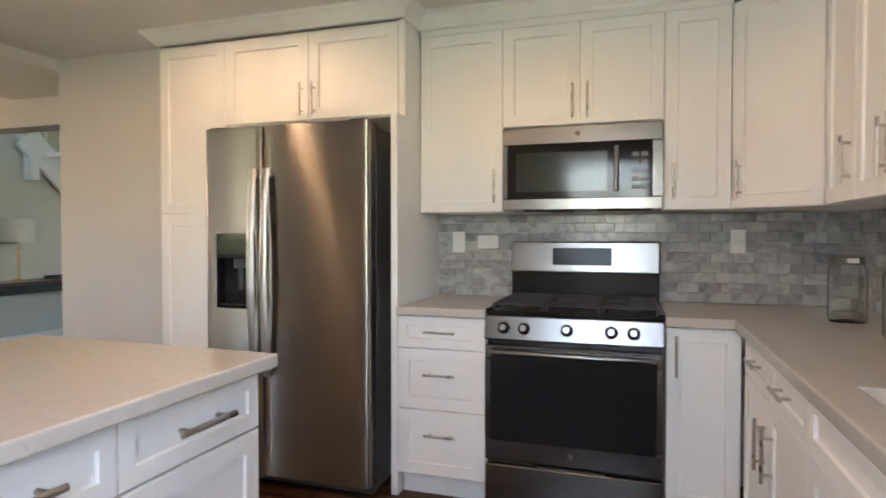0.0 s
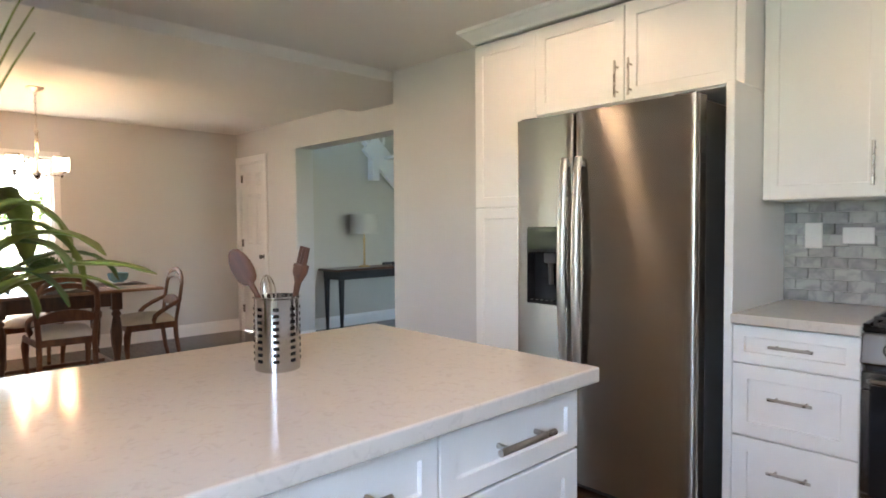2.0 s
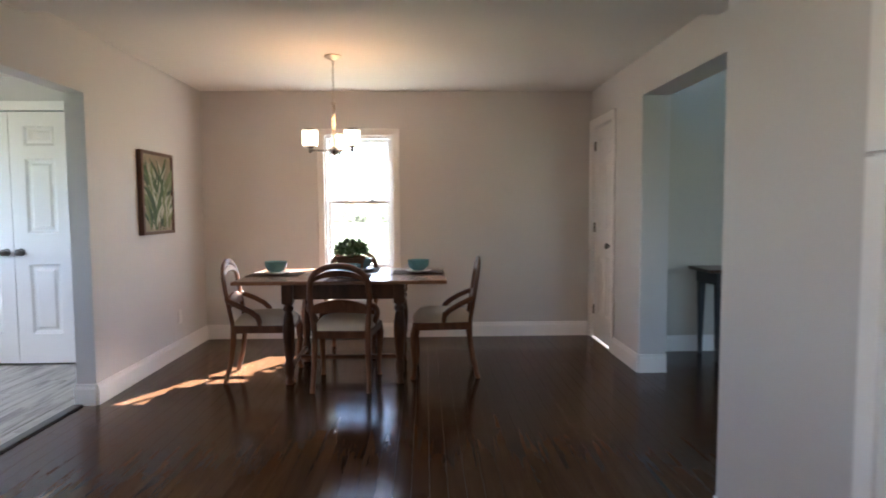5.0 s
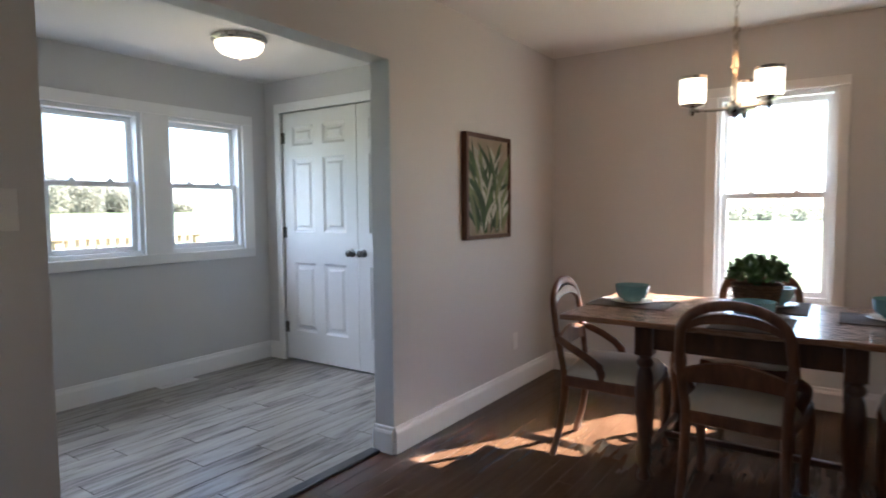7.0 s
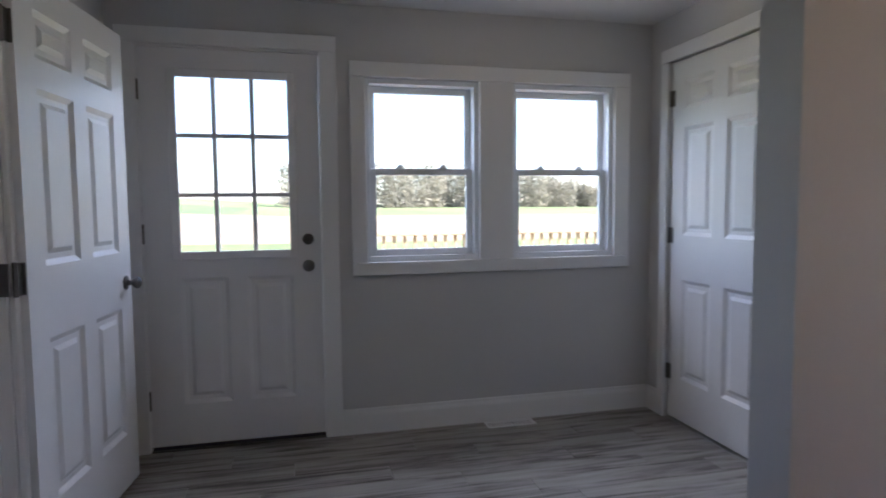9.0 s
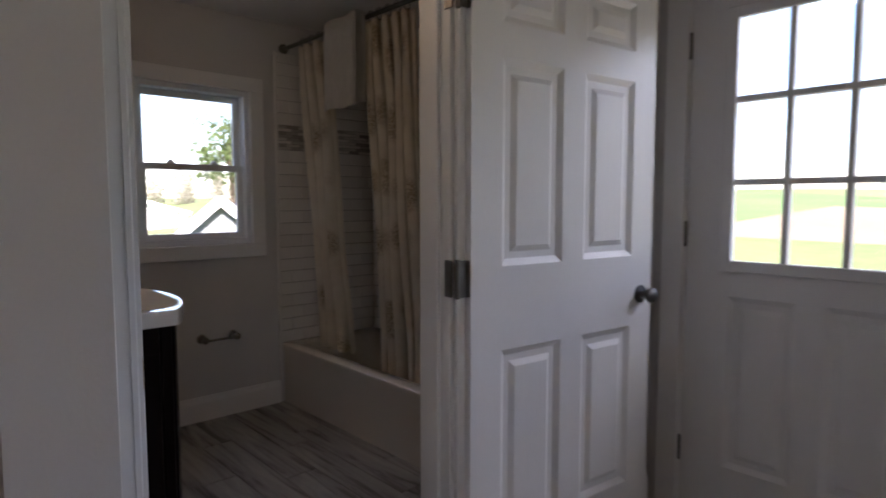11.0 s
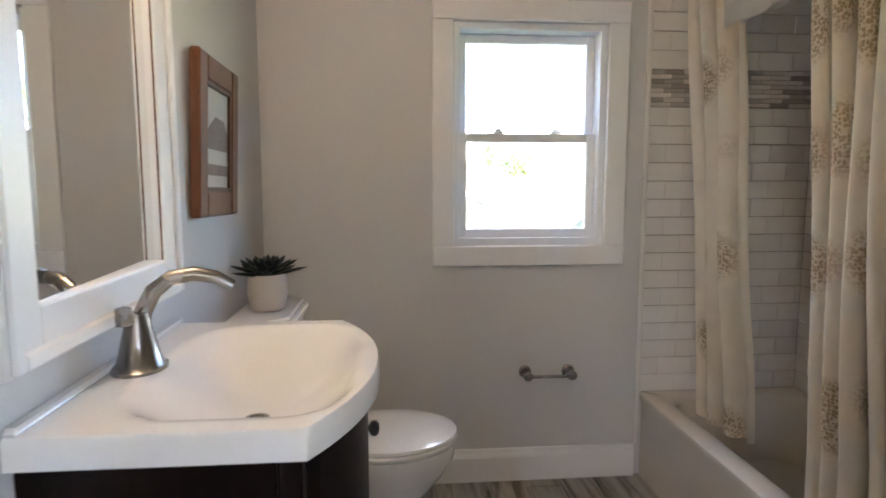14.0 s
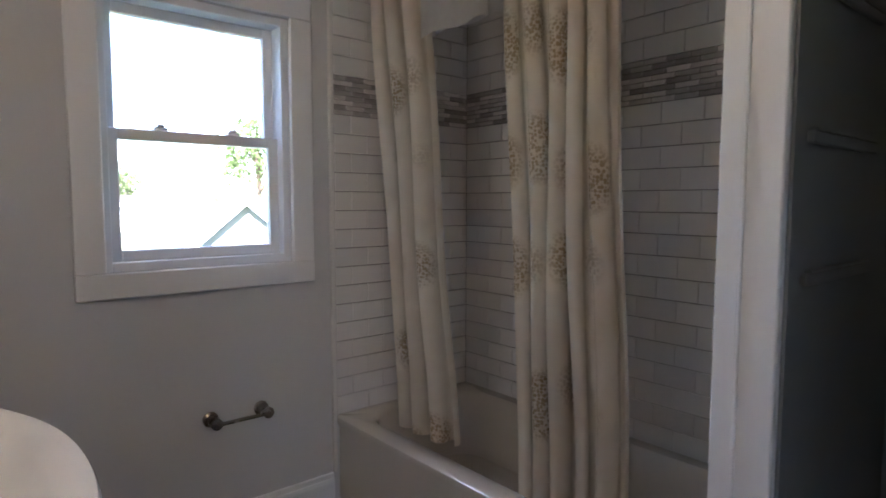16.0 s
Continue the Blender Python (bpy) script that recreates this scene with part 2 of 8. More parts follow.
FRAME_WOOD = streaked("reddish_frame_wood", [(0.3, (0.08, 0.028, 0.011)), (0.9, (0.20, 0.078, 0.032))], 8, (4, 4, 0.6), 0.35, 0.06, coat=0.3, rand=False)
SEAT_CLOTH = surface("cream_linen", (0.60, 0.53, 0.43), 0.9, vary=0.08, scale=9, fine=420, bump=0.5)
PLACEMAT = surface("dark_woven_mat", (0.07, 0.05, 0.038), 0.9, vary=0.35, scale=30, fine=500, bump=0.8)
TEAL = surface("teal_glazed_ceramic", (0.19, 0.38, 0.41), 0.15, vary=0.12, scale=9, fine=60, bump=0.0, coat=0.5)
PLATE_WHITE = surface("white_ceramic", (0.75, 0.75, 0.72), 0.15, vary=0.02, scale=5, fine=60, bump=0)
LEAF = surface("dark_green_leaf", (0.05, 0.11, 0.03), 0.5, vary=0.45, scale=14, fine=120, bump=0.15)
FERN = surface("yellow_green_leaf", (0.12, 0.16, 0.03), 0.45, vary=0.4, scale=9, fine=120, bump=0.15)
SUCCULENT = surface("deep_green_succulent_leaf", (0.010, 0.020, 0.013), 0.4, vary=0.3, scale=12, fine=90, bump=0.1)
BASKET = surface("brown_wicker", (0.13, 0.075, 0.04), 0.8, vary=0.4, scale=40, fine=300, bump=0.9)
LAMPSHADE = surface("off_white_linen_shade", (0.58, 0.56, 0.50), 0.9, vary=0.05, scale=8, fine=380, bump=0.4)
BRASS = surface("aged_brass", (0.46, 0.33, 0.16), 0.3, metal=1.0, vary=0.1, scale=16, fine=150, bump=0.02)
SWITCH = surface("switch_plastic", (0.72, 0.72, 0.70), 0.35, vary=0.01, scale=5, fine=80, bump=0)
WHITE_TOWEL = surface("white_terry_towel", (0.80, 0.78, 0.75), 0.95, vary=0.05, scale=30, fine=480, bump=1.0)
ASH_GLASS = clear_glass("window_glass")
JAR_GLASS = clear_glass("jar_glass", (0.95, 0.97, 0.97))
SHADE_GLOW = glowing("lit_frosted_glass_shade", (1.0, 0.80, 0.52), 0.28)
DOME_GLOW = glowing("lit_frosted_dome", (1.0, 0.80, 0.52), 0.22)
MIRROR, _nt, _b = node_mat("mirror_silver")
_b.inputs["Base Color"].default_value = (0.88, 0.89, 0.88, 1)
_b.inputs["Metallic"].default_value, _b.inputs["Roughness"].default_value = 1.0, 0.015


def marble(name, base, vein, scale, rough, amount=0.5, rand=0.0):
    m, nt, b = node_mat(name)
    tc = nt.nodes.new("ShaderNodeTexCoord")
    info = nt.nodes.new("ShaderNodeObjectInfo")
    add = nt.nodes.new("ShaderNodeVectorMath")
    add.operation = "MULTIPLY_ADD"
    comb = nt.nodes.new("ShaderNodeCombineXYZ")
    for i in range(3):
        nt.links.new(info.outputs["Random"], comb.inputs[i])
    add.inputs[1].default_value = (31, 47, 59)
    nt.links.new(comb.outputs[0], add.inputs[0])
    nt.links.new(tc.outputs["Object"], add.inputs[2])
    n1 = nt.nodes.new("ShaderNodeTexNoise")
    n1.inputs["Scale"].default_value, n1.inputs["Detail"].default_value, n1.inputs["Distortion"].default_value = scale, 8, 1.6
    nt.links.new(add.outputs[0], n1.inputs["Vector"])
    r = ramp(nt, [(0.36, vein), (0.36 + 0.16 * amount + 0.02, base), (1.0, tuple(min(1, c * 1.04) for c in base))])
    nt.links.new(n1.outputs[0], r.inputs[0])
    last = r.outputs[0]
    if rand:
        hsv = nt.nodes.new("ShaderNodeHueSaturation")
        mr = nt.nodes.new("ShaderNodeMapRange")
        mr.inputs[3].default_value, mr.inputs[4].default_value = 1 - rand, 1 + rand * 0.5
        nt.links.new(info.outputs["Random"], mr.inputs[0])
        nt.links.new(mr.outputs[0], hsv.inputs["Value"])
        nt.links.new(last, hsv.inputs["Color"])
        last = hsv.outputs[0]
    nt.links.new(last, b.inputs["Base Color"])
    b.inputs["Roughness"].default_value = rough
    return m


QUARTZ = marble("speckled_quartz", (0.52, 0.485, 0.445), (0.485, 0.45, 0.412), 34, 0.12, 0.3)
BACKSPLASH = marble("grey_marble_tile", (0.41, 0.415, 0.405), (0.27, 0.28, 0.285), 9, 0.22, 1.1, rand=0.30)
SUBWAY = surface("white_subway_tile", (0.72, 0.70, 0.665), 0.2, vary=0.02, scale=6, fine=60, bump=0, rand=0.05, coat=0.3)
MOSAIC = surface("grey_brown_mosaic", (0.52, 0.49, 0.46), 0.25, vary=0.1, scale=20, fine=60, bump=0, rand=0.42)

# ---- building helpers ----
def box(bm, x0, x1, y0, y1, z0, z1):
    v = [bm.verts.new(p) for p in ((x0, y0, z0), (x1, y0, z0), (x1, y1, z0), (x0, y1, z0), (x0, y0, z1), (x1, y0, z1), (x1, y1, z1), (x0, y1, z1))]
    for f in ((0, 3, 2, 1), (4, 5, 6, 7), (0, 1, 5, 4), (1, 2, 6, 5), (2, 3, 7, 6), (3, 0, 4, 7)):
        bm.faces.new([v[i] for i in f])
    return v


def bevelled(bm, width=0.004, segments=1):
    bmesh.ops.bevel(bm, geom=bm.edges[:], offset=width, offset_type="OFFSET", segments=segments, profile=0.5, affect="EDGES", clamp_overlap=True)
    return bm


def cube(x0, x1, y0, y1, z0, z1, bevel=0.004, segments=1):
    bm = bmesh.new()
    box(bm, min(x0, x1), max(x0, x1), min(y0, y1), max(y0, y1), min(z0, z1), max(z0, z1))
    return bevelled(bm, bevel, segments) if bevel else bm


def lathe(profile, steps=24, at=(0, 0, 0)):
    """A turned body: (radius, height) pairs spun round the upright axis."""
    bm = bmesh.new()
    rings = []
    for r, z in profile:
        if r < 1e-5:
            rings.append([bm.verts.new((at[0], at[1], at[2] + z))])
        else:
            rings.append([bm.verts.new((at[0] + r * math.cos(a), at[1] + r * math.sin(a), at[2] + z)) for a in (2 * math.pi * i / steps for i in range(steps))])
    for a, b in zip(rings, rings[1:]):
        for i in range(steps):
            j = (i + 1) % steps
            if len(a) == 1 and len(b) > 1:
                bm.faces.new((a[0], b[i], b[j])[::-1])
            elif len(b) == 1 and len(a) > 1:
                bm.faces.new((a[i], a[j], b[0]))
            elif len(a) > 1:
                bm.faces.new((a[i], a[j], b[j], b[i]))
    for ring, flip in ((rings[0], True), (rings[-1], False)):
        if len(ring) > 1:
            bm.faces.new(ring[::-1] if flip else ring)
    smooth(bm)
    return bm


def smooth(bm, angle=40):
    bm.normal_update()
    for f in bm.faces:
        f.smooth = True
    for e in bm.edges:
        if len(e.link_faces) == 2 and e.calc_face_angle(0) > radians(angle):
            e.smooth = False
    return bm


def tube(points, radius, steps=10, closed=False):
    """A round bar along points; radius is one number or one per point."""
    bm = bmesh.new()
    pts = [Vector(p) for p in points]
    n = len(pts)
    rad = radius if isinstance(radius, (list, tuple)) else [radius] * n
    side = None
    rings = []
    for i, p in enumerate(pts):
        a = pts[(i - 1) % n] if closed or i > 0 else p
        b = pts[(i + 1) % n] if closed or i < n - 1 else p
        d = (b - a).normalized()
        if side is None:
            side = d.orthogonal().normalized()
        side = (side - d * side.dot(d)).normalized()
        up = d.cross(side)
        rings.append([bm.verts.new(p + rad[i] * (math.cos(t) * side + math.sin(t) * up)) for t in (2 * math.pi * k / steps for k in range(steps))])
    pairs = list(zip(rings, rings[1:])) + ([(rings[-1], rings[0])] if closed else [])
    for a, b in pairs:
        for k in range(steps):
            bm.faces.new((a[k], a[(k + 1) % steps], b[(k + 1) % steps], b[k]))
    if not closed:
        bm.faces.new(rings[0][::-1])
        bm.faces.new(rings[-1])
    bmesh.ops.recalc_face_normals(bm, faces=bm.faces[:])
    smooth(bm, 50)
    return bm


def join(*bms):
    out = bmesh.new()
    for b in bms:
        me = bpy.data.meshes.new("joined")
        b.to_mesh(me)
        b.free()
        out.from_mesh(me)
        bpy.data.meshes.remove(me)
    return out


def shifted(bm, m):
    bm.transform(m)
    return bm


def mesh_of(bm, material, name="mesh"):
    me = bpy.data.meshes.new(name)
    bm.to_mesh(me)
    bm.free()
    me.materials.append(material)
    return me


def part(name, bm, material, parent, label=""):
    ob = new(name, mesh_of(bm, material, name))
    ob.parent = parent
    if parent.parent is None:
        ob.matrix_parent_inverse = Matrix.Translation(-parent.location)
    if label:
        tagged(ob, label)
    return ob


def thing(name, label, category, at=(0, 0, 0), group=""):
    ob = new(name)
    ob.empty_display_size = 0.1
    ob.location = at
    return tagged(ob, label, category, group)


def local(name, bm, material, parent, label=""):
    """A part whose mesh is given in its thing's own coordinates."""
    ob = new(name, mesh_of(bm, material, name))
    ob.parent = parent
    if label:
        tagged(ob, label)
    return ob


def solo(name, bm, material, label, category, group=""):
    return tagged(new(name, mesh_of(bm, material, name)), label, category, group)


def structure(name, bm, material, label, category="wall"):
    ob = new(name, mesh_of(bm, material, name))
    return tagged(ob, label, category, kind="structure")


def wall(name, axis, p0, p1, a0, a1, z0, z1, openings, material, label):
    """A wall normal to axis ('x' or 'y') between p0 and p1, from a0 to a1 along, with openings (b0, b1, c0, c1) cut right through."""
    us = sorted({a0, a1, *[v for o in openings for v in o[:2] if a0 < v < a1]})
    zs = sorted({z0, z1, *[v for o in openings for v in o[2:] if z0 < v < z1]})
    solid = {}
    for i in range(len(us) - 1):
        for j in range(len(zs) - 1):
            u, z = (us[i] + us[i + 1]) / 2, (zs[j] + zs[j + 1]) / 2
            solid[i, j] = not any(o[0] < u < o[1] and o[2] < z < o[3] for o in openings)
    bm = bmesh.new()

    def v(p, u, z):
        return bm.verts.new((p, u, z) if axis == "x" else (u, p, z))

    for (i, j), s in solid.items():
        if not s:
            continue
        u0, u1, w0, w1 = us[i], us[i + 1], zs[j], zs[j + 1]
        for p in (p0, p1):
            bm.faces.new((v(p, u0, w0), v(p, u1, w0), v(p, u1, w1), v(p, u0, w1)))
        if not solid.get((i - 1, j)):
            bm.faces.new((v(p0, u0, w0), v(p1, u0, w0), v(p1, u0, w1), v(p0, u0, w1)))
        if not solid.get((i + 1, j)):
            bm.faces.new((v(p0, u1, w0), v(p1, u1, w0), v(p1, u1, w1), v(p0, u1, w1)))
        if not solid.get((i, j - 1)):
            bm.faces.new((v(p0, u0, w0), v(p1, u0, w0), v(p1, u1, w0), v(p0, u1, w0)))
        if not solid.get((i, j + 1)):
            bm.faces.new((v(p0, u0, w1), v(p1, u0, w1), v(p1, u1, w1), v(p0, u1, w1)))
    bmesh.ops.remove_doubles(bm, verts=bm.verts[:], dist=1e-5)
    bmesh.ops.recalc_face_normals(bm, faces=bm.faces[:])
    return structure(name, bm, material, label)


# ---- shell of the house ----
XW, XE = -7.263, 1.0          # dining west wall, kitchen east wall
YS, YS2 = -0.29, -0.415       # partition between the rooms and the entry
YN, YN2 = 3.489, 3.70
CEIL, CEIL2 = 2.40, 2.33
MX, MY = -6.33, -2.505        # entry room west and south walls
BX0, BX1 = -3.34, -3.22       # wall between entry and bathroom
BE, BS = -1.148, -2.686       # bathroom east wall and back of the tub

wall("wall_dining_west", "x", XW - 0.14, XW, YS2, YN2, 0, CEIL, [(0.875, 1.55, 0.66, 1.98)], GREY_WALL, "grey painted dining wall with a tall window")
wall("wall_south", "y", YS2, YS, XW, XE + 0.14, 0, CEIL, [(-5.276, -3.705, 0, 2.008), (-0.75, 0.15, 0.95, 2.05)], GREY_WALL, "grey painted wall with a wide opening to the entry")
wall("wall_north", "y", YN, YN2, XW, -3.62, 0, CEIL, [(-5.876, -3.62, 0, 2.105), (-7.20, -6.56, 0, 2.045)], GREY_WALL, "grey painted wall with a wide opening to the living room")
structure("wall_north_kitchen", cube(-3.62, XE + 0.14, 3.285, YN2, 0, CEIL, 0), GREY_WALL, "grey painted kitchen back wall")
structure("wall_stub", cube(-3.62, -2.607, 2.985, 3.285, 0, CEIL, 0), GREY_WALL, "grey painted wall end beside the pantry")
wall("wall_kitchen_east", "x", XE, XE + 0.14, YS, 3.285, 0, CEIL, [], GREY_WALL, "grey painted kitchen side wall")
wall("wall_entry_west", "x", MX - 0.14, MX, MY, YS2, 0, CEIL2, [(-2.314, -0.66, 0, 2.075)], GREY_WALL, "grey painted entry wall with closet doorway")
wall("wall_entry_south", "y", MY - 0.14, MY, MX - 0.14, BX1, 0, CEIL2, [(-4.365, -3.467, 0, 2.075), (-5.245, -4.595, 0.955, 1.955), (-6.085, -5.435, 0.955, 1.955)], GREY_WALL, "grey painted entry wall with a door and two windows")
wall("wall_bath_west", "x", BX0, BX1, MY, YS2, 0, CEIL2, [(-1.38, -0.53, 0, 2.06)], GREY_WALL, "grey painted wall with the bathroom doorway")
wall("wall_bath_east", "x", BE, BE + 0.14, BS - 0.14, YS2, 0, CEIL2, [(-1.80, -1.165, 1.01, 1.90)], GREY_WALL, "grey painted bathroom wall with a window")
structure("wall_bath_south", cube(BX1, BE, BS - 0.14, BS, 0, CEIL2, 0), GREY_WALL, "painted wall behind the tub")
structure("wall_tub_end", cube(-2.80, -2.68, BS, -1.965, 0, CEIL2, 0), TRIM, "white painted wing wall at the end of the tub")
structure("wall_living_west", cube(-6.69, -6.55, YN2, 7.5, 0, 2.6, 0), LIVING_WALL, "green-grey painted living room wall")
structure("wall_living_north", cube(-6.55, 0.5, 7.5, 7.64, 0, 2.6, 0), LIVING_WALL, "green-grey painted living room end wall")
# Window opening is added, out of sight, to hold the living room fill lamp.
wall("wall_living_east", "x", 0.5, 0.64, YN2, 7.64, 0, 2.6, [(4.5, 6.5, 0.9, 2.1)], LIVING_WALL, "green-grey painted living room side wall with an added, unseen window opening")

structure("ceiling_main", cube(XW - 0.14, XE + 0.14, YS2, YN2, CEIL, CEIL + 0.12, 0), CEILING, "white painted ceiling over kitchen and dining room", "ceiling")
structure("ceiling_soffit", cube(-4.72, -3.62, YS, YN, 2.325, CEIL, 0.003), CEILING, "dropped white soffit across the ceiling", "ceiling")
structure("ceiling_entry", cube(MX - 0.14, BE + 0.14, BS - 0.14, YS2, CEIL2, CEIL2 + 0.12, 0), CEILING, "white painted ceiling over entry and bathroom", "ceiling")
structure("ceiling_living", cube(-6.69, 0.64, YN2, 7.64, 2.6, 2.72, 0), CEILING, "white painted living room ceiling", "ceiling")

structure("floor", cube(XW - 0.14, XE + 0.14, YS2, 7.64, -0.16, -0.006, 0), GROUT, "subfloor under the dark wooden planks", "floor")
structure("floor_entry", cube(MX - 0.9, BE + 0.14, BS - 0.14, YS2, -0.16, -0.006, 0), GROUT, "grout bed under grey wood-look tiles", "floor")

# ---- windows, doors, trim ----
def turned(bm, m):
    bm.transform(m)
    return bm


def window(name, at, turn, w, z0, z1, label, casing=0.085, rail=None, outer=None):
    """A double-hung window centred at `at` on the wall's inner face; turn: degrees that bring +y to the outside."""
    m = pose(at[0], at[1], 0, 0, 0, turn)
    ob = tagged(new(name), label, "window", kind="structure")
    h, fr = w / 2, 0.03
    mid = rail or (z0 + z1) / 2

    def add(n, bm, mat, parent=ob, lab=""):
        o = new(n, mesh_of(turned(bm, m), mat, n))
        o.parent = parent
        if lab:
            tagged(o, lab)
        return o

    jd = 0.125
    add("window_frame", join(cube(-h, -h + fr, 0.012, jd, z0, z1, 0.002), cube(h - fr, h, 0.012, jd, z0, z1, 0.002), cube(-h + fr, h - fr, 0.012, jd, z1 - fr, z1, 0.002), cube(-h + fr, h - fr, 0.012, jd, z0, z0 + fr, 0.002)), VINYL)
    a, st = h - fr, 0.036

    def sash(n, y, b, t):
        s = add(n, join(cube(-a, -a + st, y, y + 0.03, b, t, 0.003), cube(a - st, a, y, y + 0.03, b, t, 0.003), cube(-a + st, a - st, y, y + 0.03, t - st, t, 0.003), cube(-a + st, a - st, y, y + 0.03, b, b + st, 0.003)), VINYL)
        pane = add("pane", cube(-a + st, a - st, y + 0.012, y + 0.016, b + st, t - st, 0), ASH_GLASS, s, "clear window pane")
        pane.visible_shadow = False
        return s

    lower = sash("lower_sash", 0.05, z0 + fr, mid + 0.016)
    sash("upper_sash", 0.085, mid - 0.018, z1 - fr)
    for x in (-a * 0.42, a * 0.42):
        add("sash_lock", join(cube(x - 0.022, x + 0.022, 0.045, 0.075, mid + 0.016, mid + 0.026, 0.003), cube(x - 0.012, x + 0.012, 0.048, 0.07, mid + 0.026, mid + 0.036, 0.003)), VINYL, lower)
    if casing:
        o0, o1, oz0, oz1 = outer or (-h - casing, h + casing, z0 - casing, z1 + casing)
        add("casing", join(cube(o0, -h + 0.006, -0.02, -0.001, z0 - 0.0, z1, 0.003), cube(h - 0.006, o1, -0.02, -0.001, z0, z1, 0.003), cube(o0, o1, -0.022, -0.001, z1, oz1, 0.003), cube(o0, o1, -0.022, -0.001, oz0, z0, 0.003)), TRIM)
    return ob


window("window_1", (XW, 1.2125), 90, 0.675, 0.66, 1.98, "white double-hung dining window with bright field outside", 0.06, rail=1.335)
window("window_2", (-4.92, MY), 180, 0.65, 0.955, 1.955, "white double-hung entry window beside the glazed door", 0, rail=1.455)
window("window_3", (-5.76, MY), 180, 0.65, 0.955, 1.955, "white double-hung entry window beside the closet", 0, rail=1.455)
structure("trim_entry_windows", join(cube(-6.18, -6.079, MY + 0.001, MY + 0.02, 0.955, 1.955, 0.003), cube(-5.441, -5.239, MY + 0.001, MY + 0.02, 0.955, 1.955, 0.003), cube(-4.601, -4.518, MY + 0.001, MY + 0.02, 0.955, 1.955, 0.003),
          cube(-6.18, -4.518, MY + 0.001, MY + 0.022, 1.955, 2.035, 0.003), cube(-6.18, -4.518, MY + 0.001, MY + 0.022, 0.884, 0.955, 0.003)), TRIM, "white casing round the paired entry windows", "trim")
window("window_4", (BE, -1.4825), -90, 0.635, 1.01, 1.90, "white double-hung bathroom window in a wide casing", 0.08, rail=1.452)
window("window_5", (-0.30, YS), 180, 0.90, 0.95, 2.05, "white double-hung kitchen window", 0.08)


def panel_front(w, h, cols, rows, depth, sunk=0.012, both=False):
    """Panels of a moulded door as bmeshes, in the door's own coordinates (x across, z up, face at y=0)."""
    out = []
    for x0, x1 in cols:
        for z0, z1 in rows:
            faces = [(sunk, depth - sunk if both else depth)]
            bm = bmesh.new()
            rim, field = 0.02, 0.052
            for y, s in ((0.0, 1),) + (((depth, -1),) if both else ()):
                lv = [(0, 0.0), (rim, sunk), (field - 0.012, sunk), (field + 0.006, 0.003)]
                rings = []
                for inset, dep in lv:
                    yy = y + s * dep
                    rings.append([bm.verts.new(p) for p in ((x0 + inset, yy, z0 + inset), (x1 - inset, yy, z0 + inset), (x1 - inset, yy, z1 - inset), (x0 + inset, yy, z1 - inset))])
                for r0, r1 in zip(rings, rings[1:]):
                    for k in range(4):
                        bm.faces.new((r0[k], r0[(k + 1) % 4], r1[(k + 1) % 4], r1[k]))
                bm.faces.new(rings[-1])
            bmesh.ops.recalc_face_normals(bm, faces=bm.faces[:])
            if not both:
                bm.normal_update()
                if sum(f.normal.y * f.calc_area() for f in bm.faces) > 0:
                    bmesh.ops.reverse_faces(bm, faces=bm.faces[:])
            else:
                bm.normal_update()
                for f in bm.faces:
                    if (f.calc_center_median().y < depth / 2) == (f.normal.y > 0):
                        f.normal_flip()
            out.append(bm)
    return out


SIX_ROWS = ((0.24, 0.81), (1.06, 1.66), (1.76, 1.92))


def knob_bm(x, z, y, s, r=0.027):
    """A round door knob on its rose; s: -1 towards -y."""
    body = lathe([(0.032, 0), (0.032, 0.004), (0.013, 0.008), (0.011, 0.028), (0.02, 0.034), (r, 0.046), (r * 0.95, 0.056), (r * 0.55, 0.064), (0, 0.066)], 20)
    return shifted(body, Matrix.Translation((x, y, z)) @ Matrix.Rotation(radians(90 if s < 0 else -90), 4, "X"))


def six_panel_door(name, m, w, h, label, knob_x, hinges=True, knob_both=False, hinge_mat=None, kind="structure", group=""):
    """A moulded six-panel leaf: hinge edge at x=0, face at y=0 towards -y, 35 mm thick."""
    t = 0.035
    ob = tagged(new(name), label, "door", group, kind)
    ob.matrix_world = m
    st, mid = 0.115, 0.10
    cols = ((st, w / 2 - mid / 2), (w / 2 + mid / 2, w - st))
    k = h / 2.03
    rows = [(a * k, b * k) for a, b in SIX_ROWS]
    body = [cube(0, st, 0, t, 0, h, 0), cube(w - st, w, 0, t, 0, h, 0), cube(w / 2 - mid / 2, w / 2 + mid / 2, 0, t, 0, h, 0)]
    zs = [0] + [v for r in rows for v in r] + [h]
    for x0, x1 in cols:
        for z0, z1 in zip(zs[0::2], zs[1::2]):
            body.append(cube(x0, x1, 0, t, z0, z1, 0))
    local("door_leaf", join(*body), DOOR_WHITE, ob)
    for bm in panel_front(w, h, cols, rows, t, both=True):
        local("panel", bm, DOOR_WHITE, ob)
    local("door_knob", knob_bm(knob_x, 0.915, 0, -1), DARK_METAL, ob, "round pewter door knob")
    if knob_both:
        local("door_knob", knob_bm(knob_x, 0.915, t, 1), DARK_METAL, ob, "round pewter door knob")
    if hinges:
        for z in (0.22, 1.02, 1.80):
            local("hinge", join(tube([(-0.006, -0.006, z), (-0.006, -0.006, z + 0.09)], 0.007, 8), cube(0.0, 0.03, -0.003, 0.0005, z, z + 0.09, 0.001)), hinge_mat or DARK_METAL, ob, "dark metal hinge")
    return ob


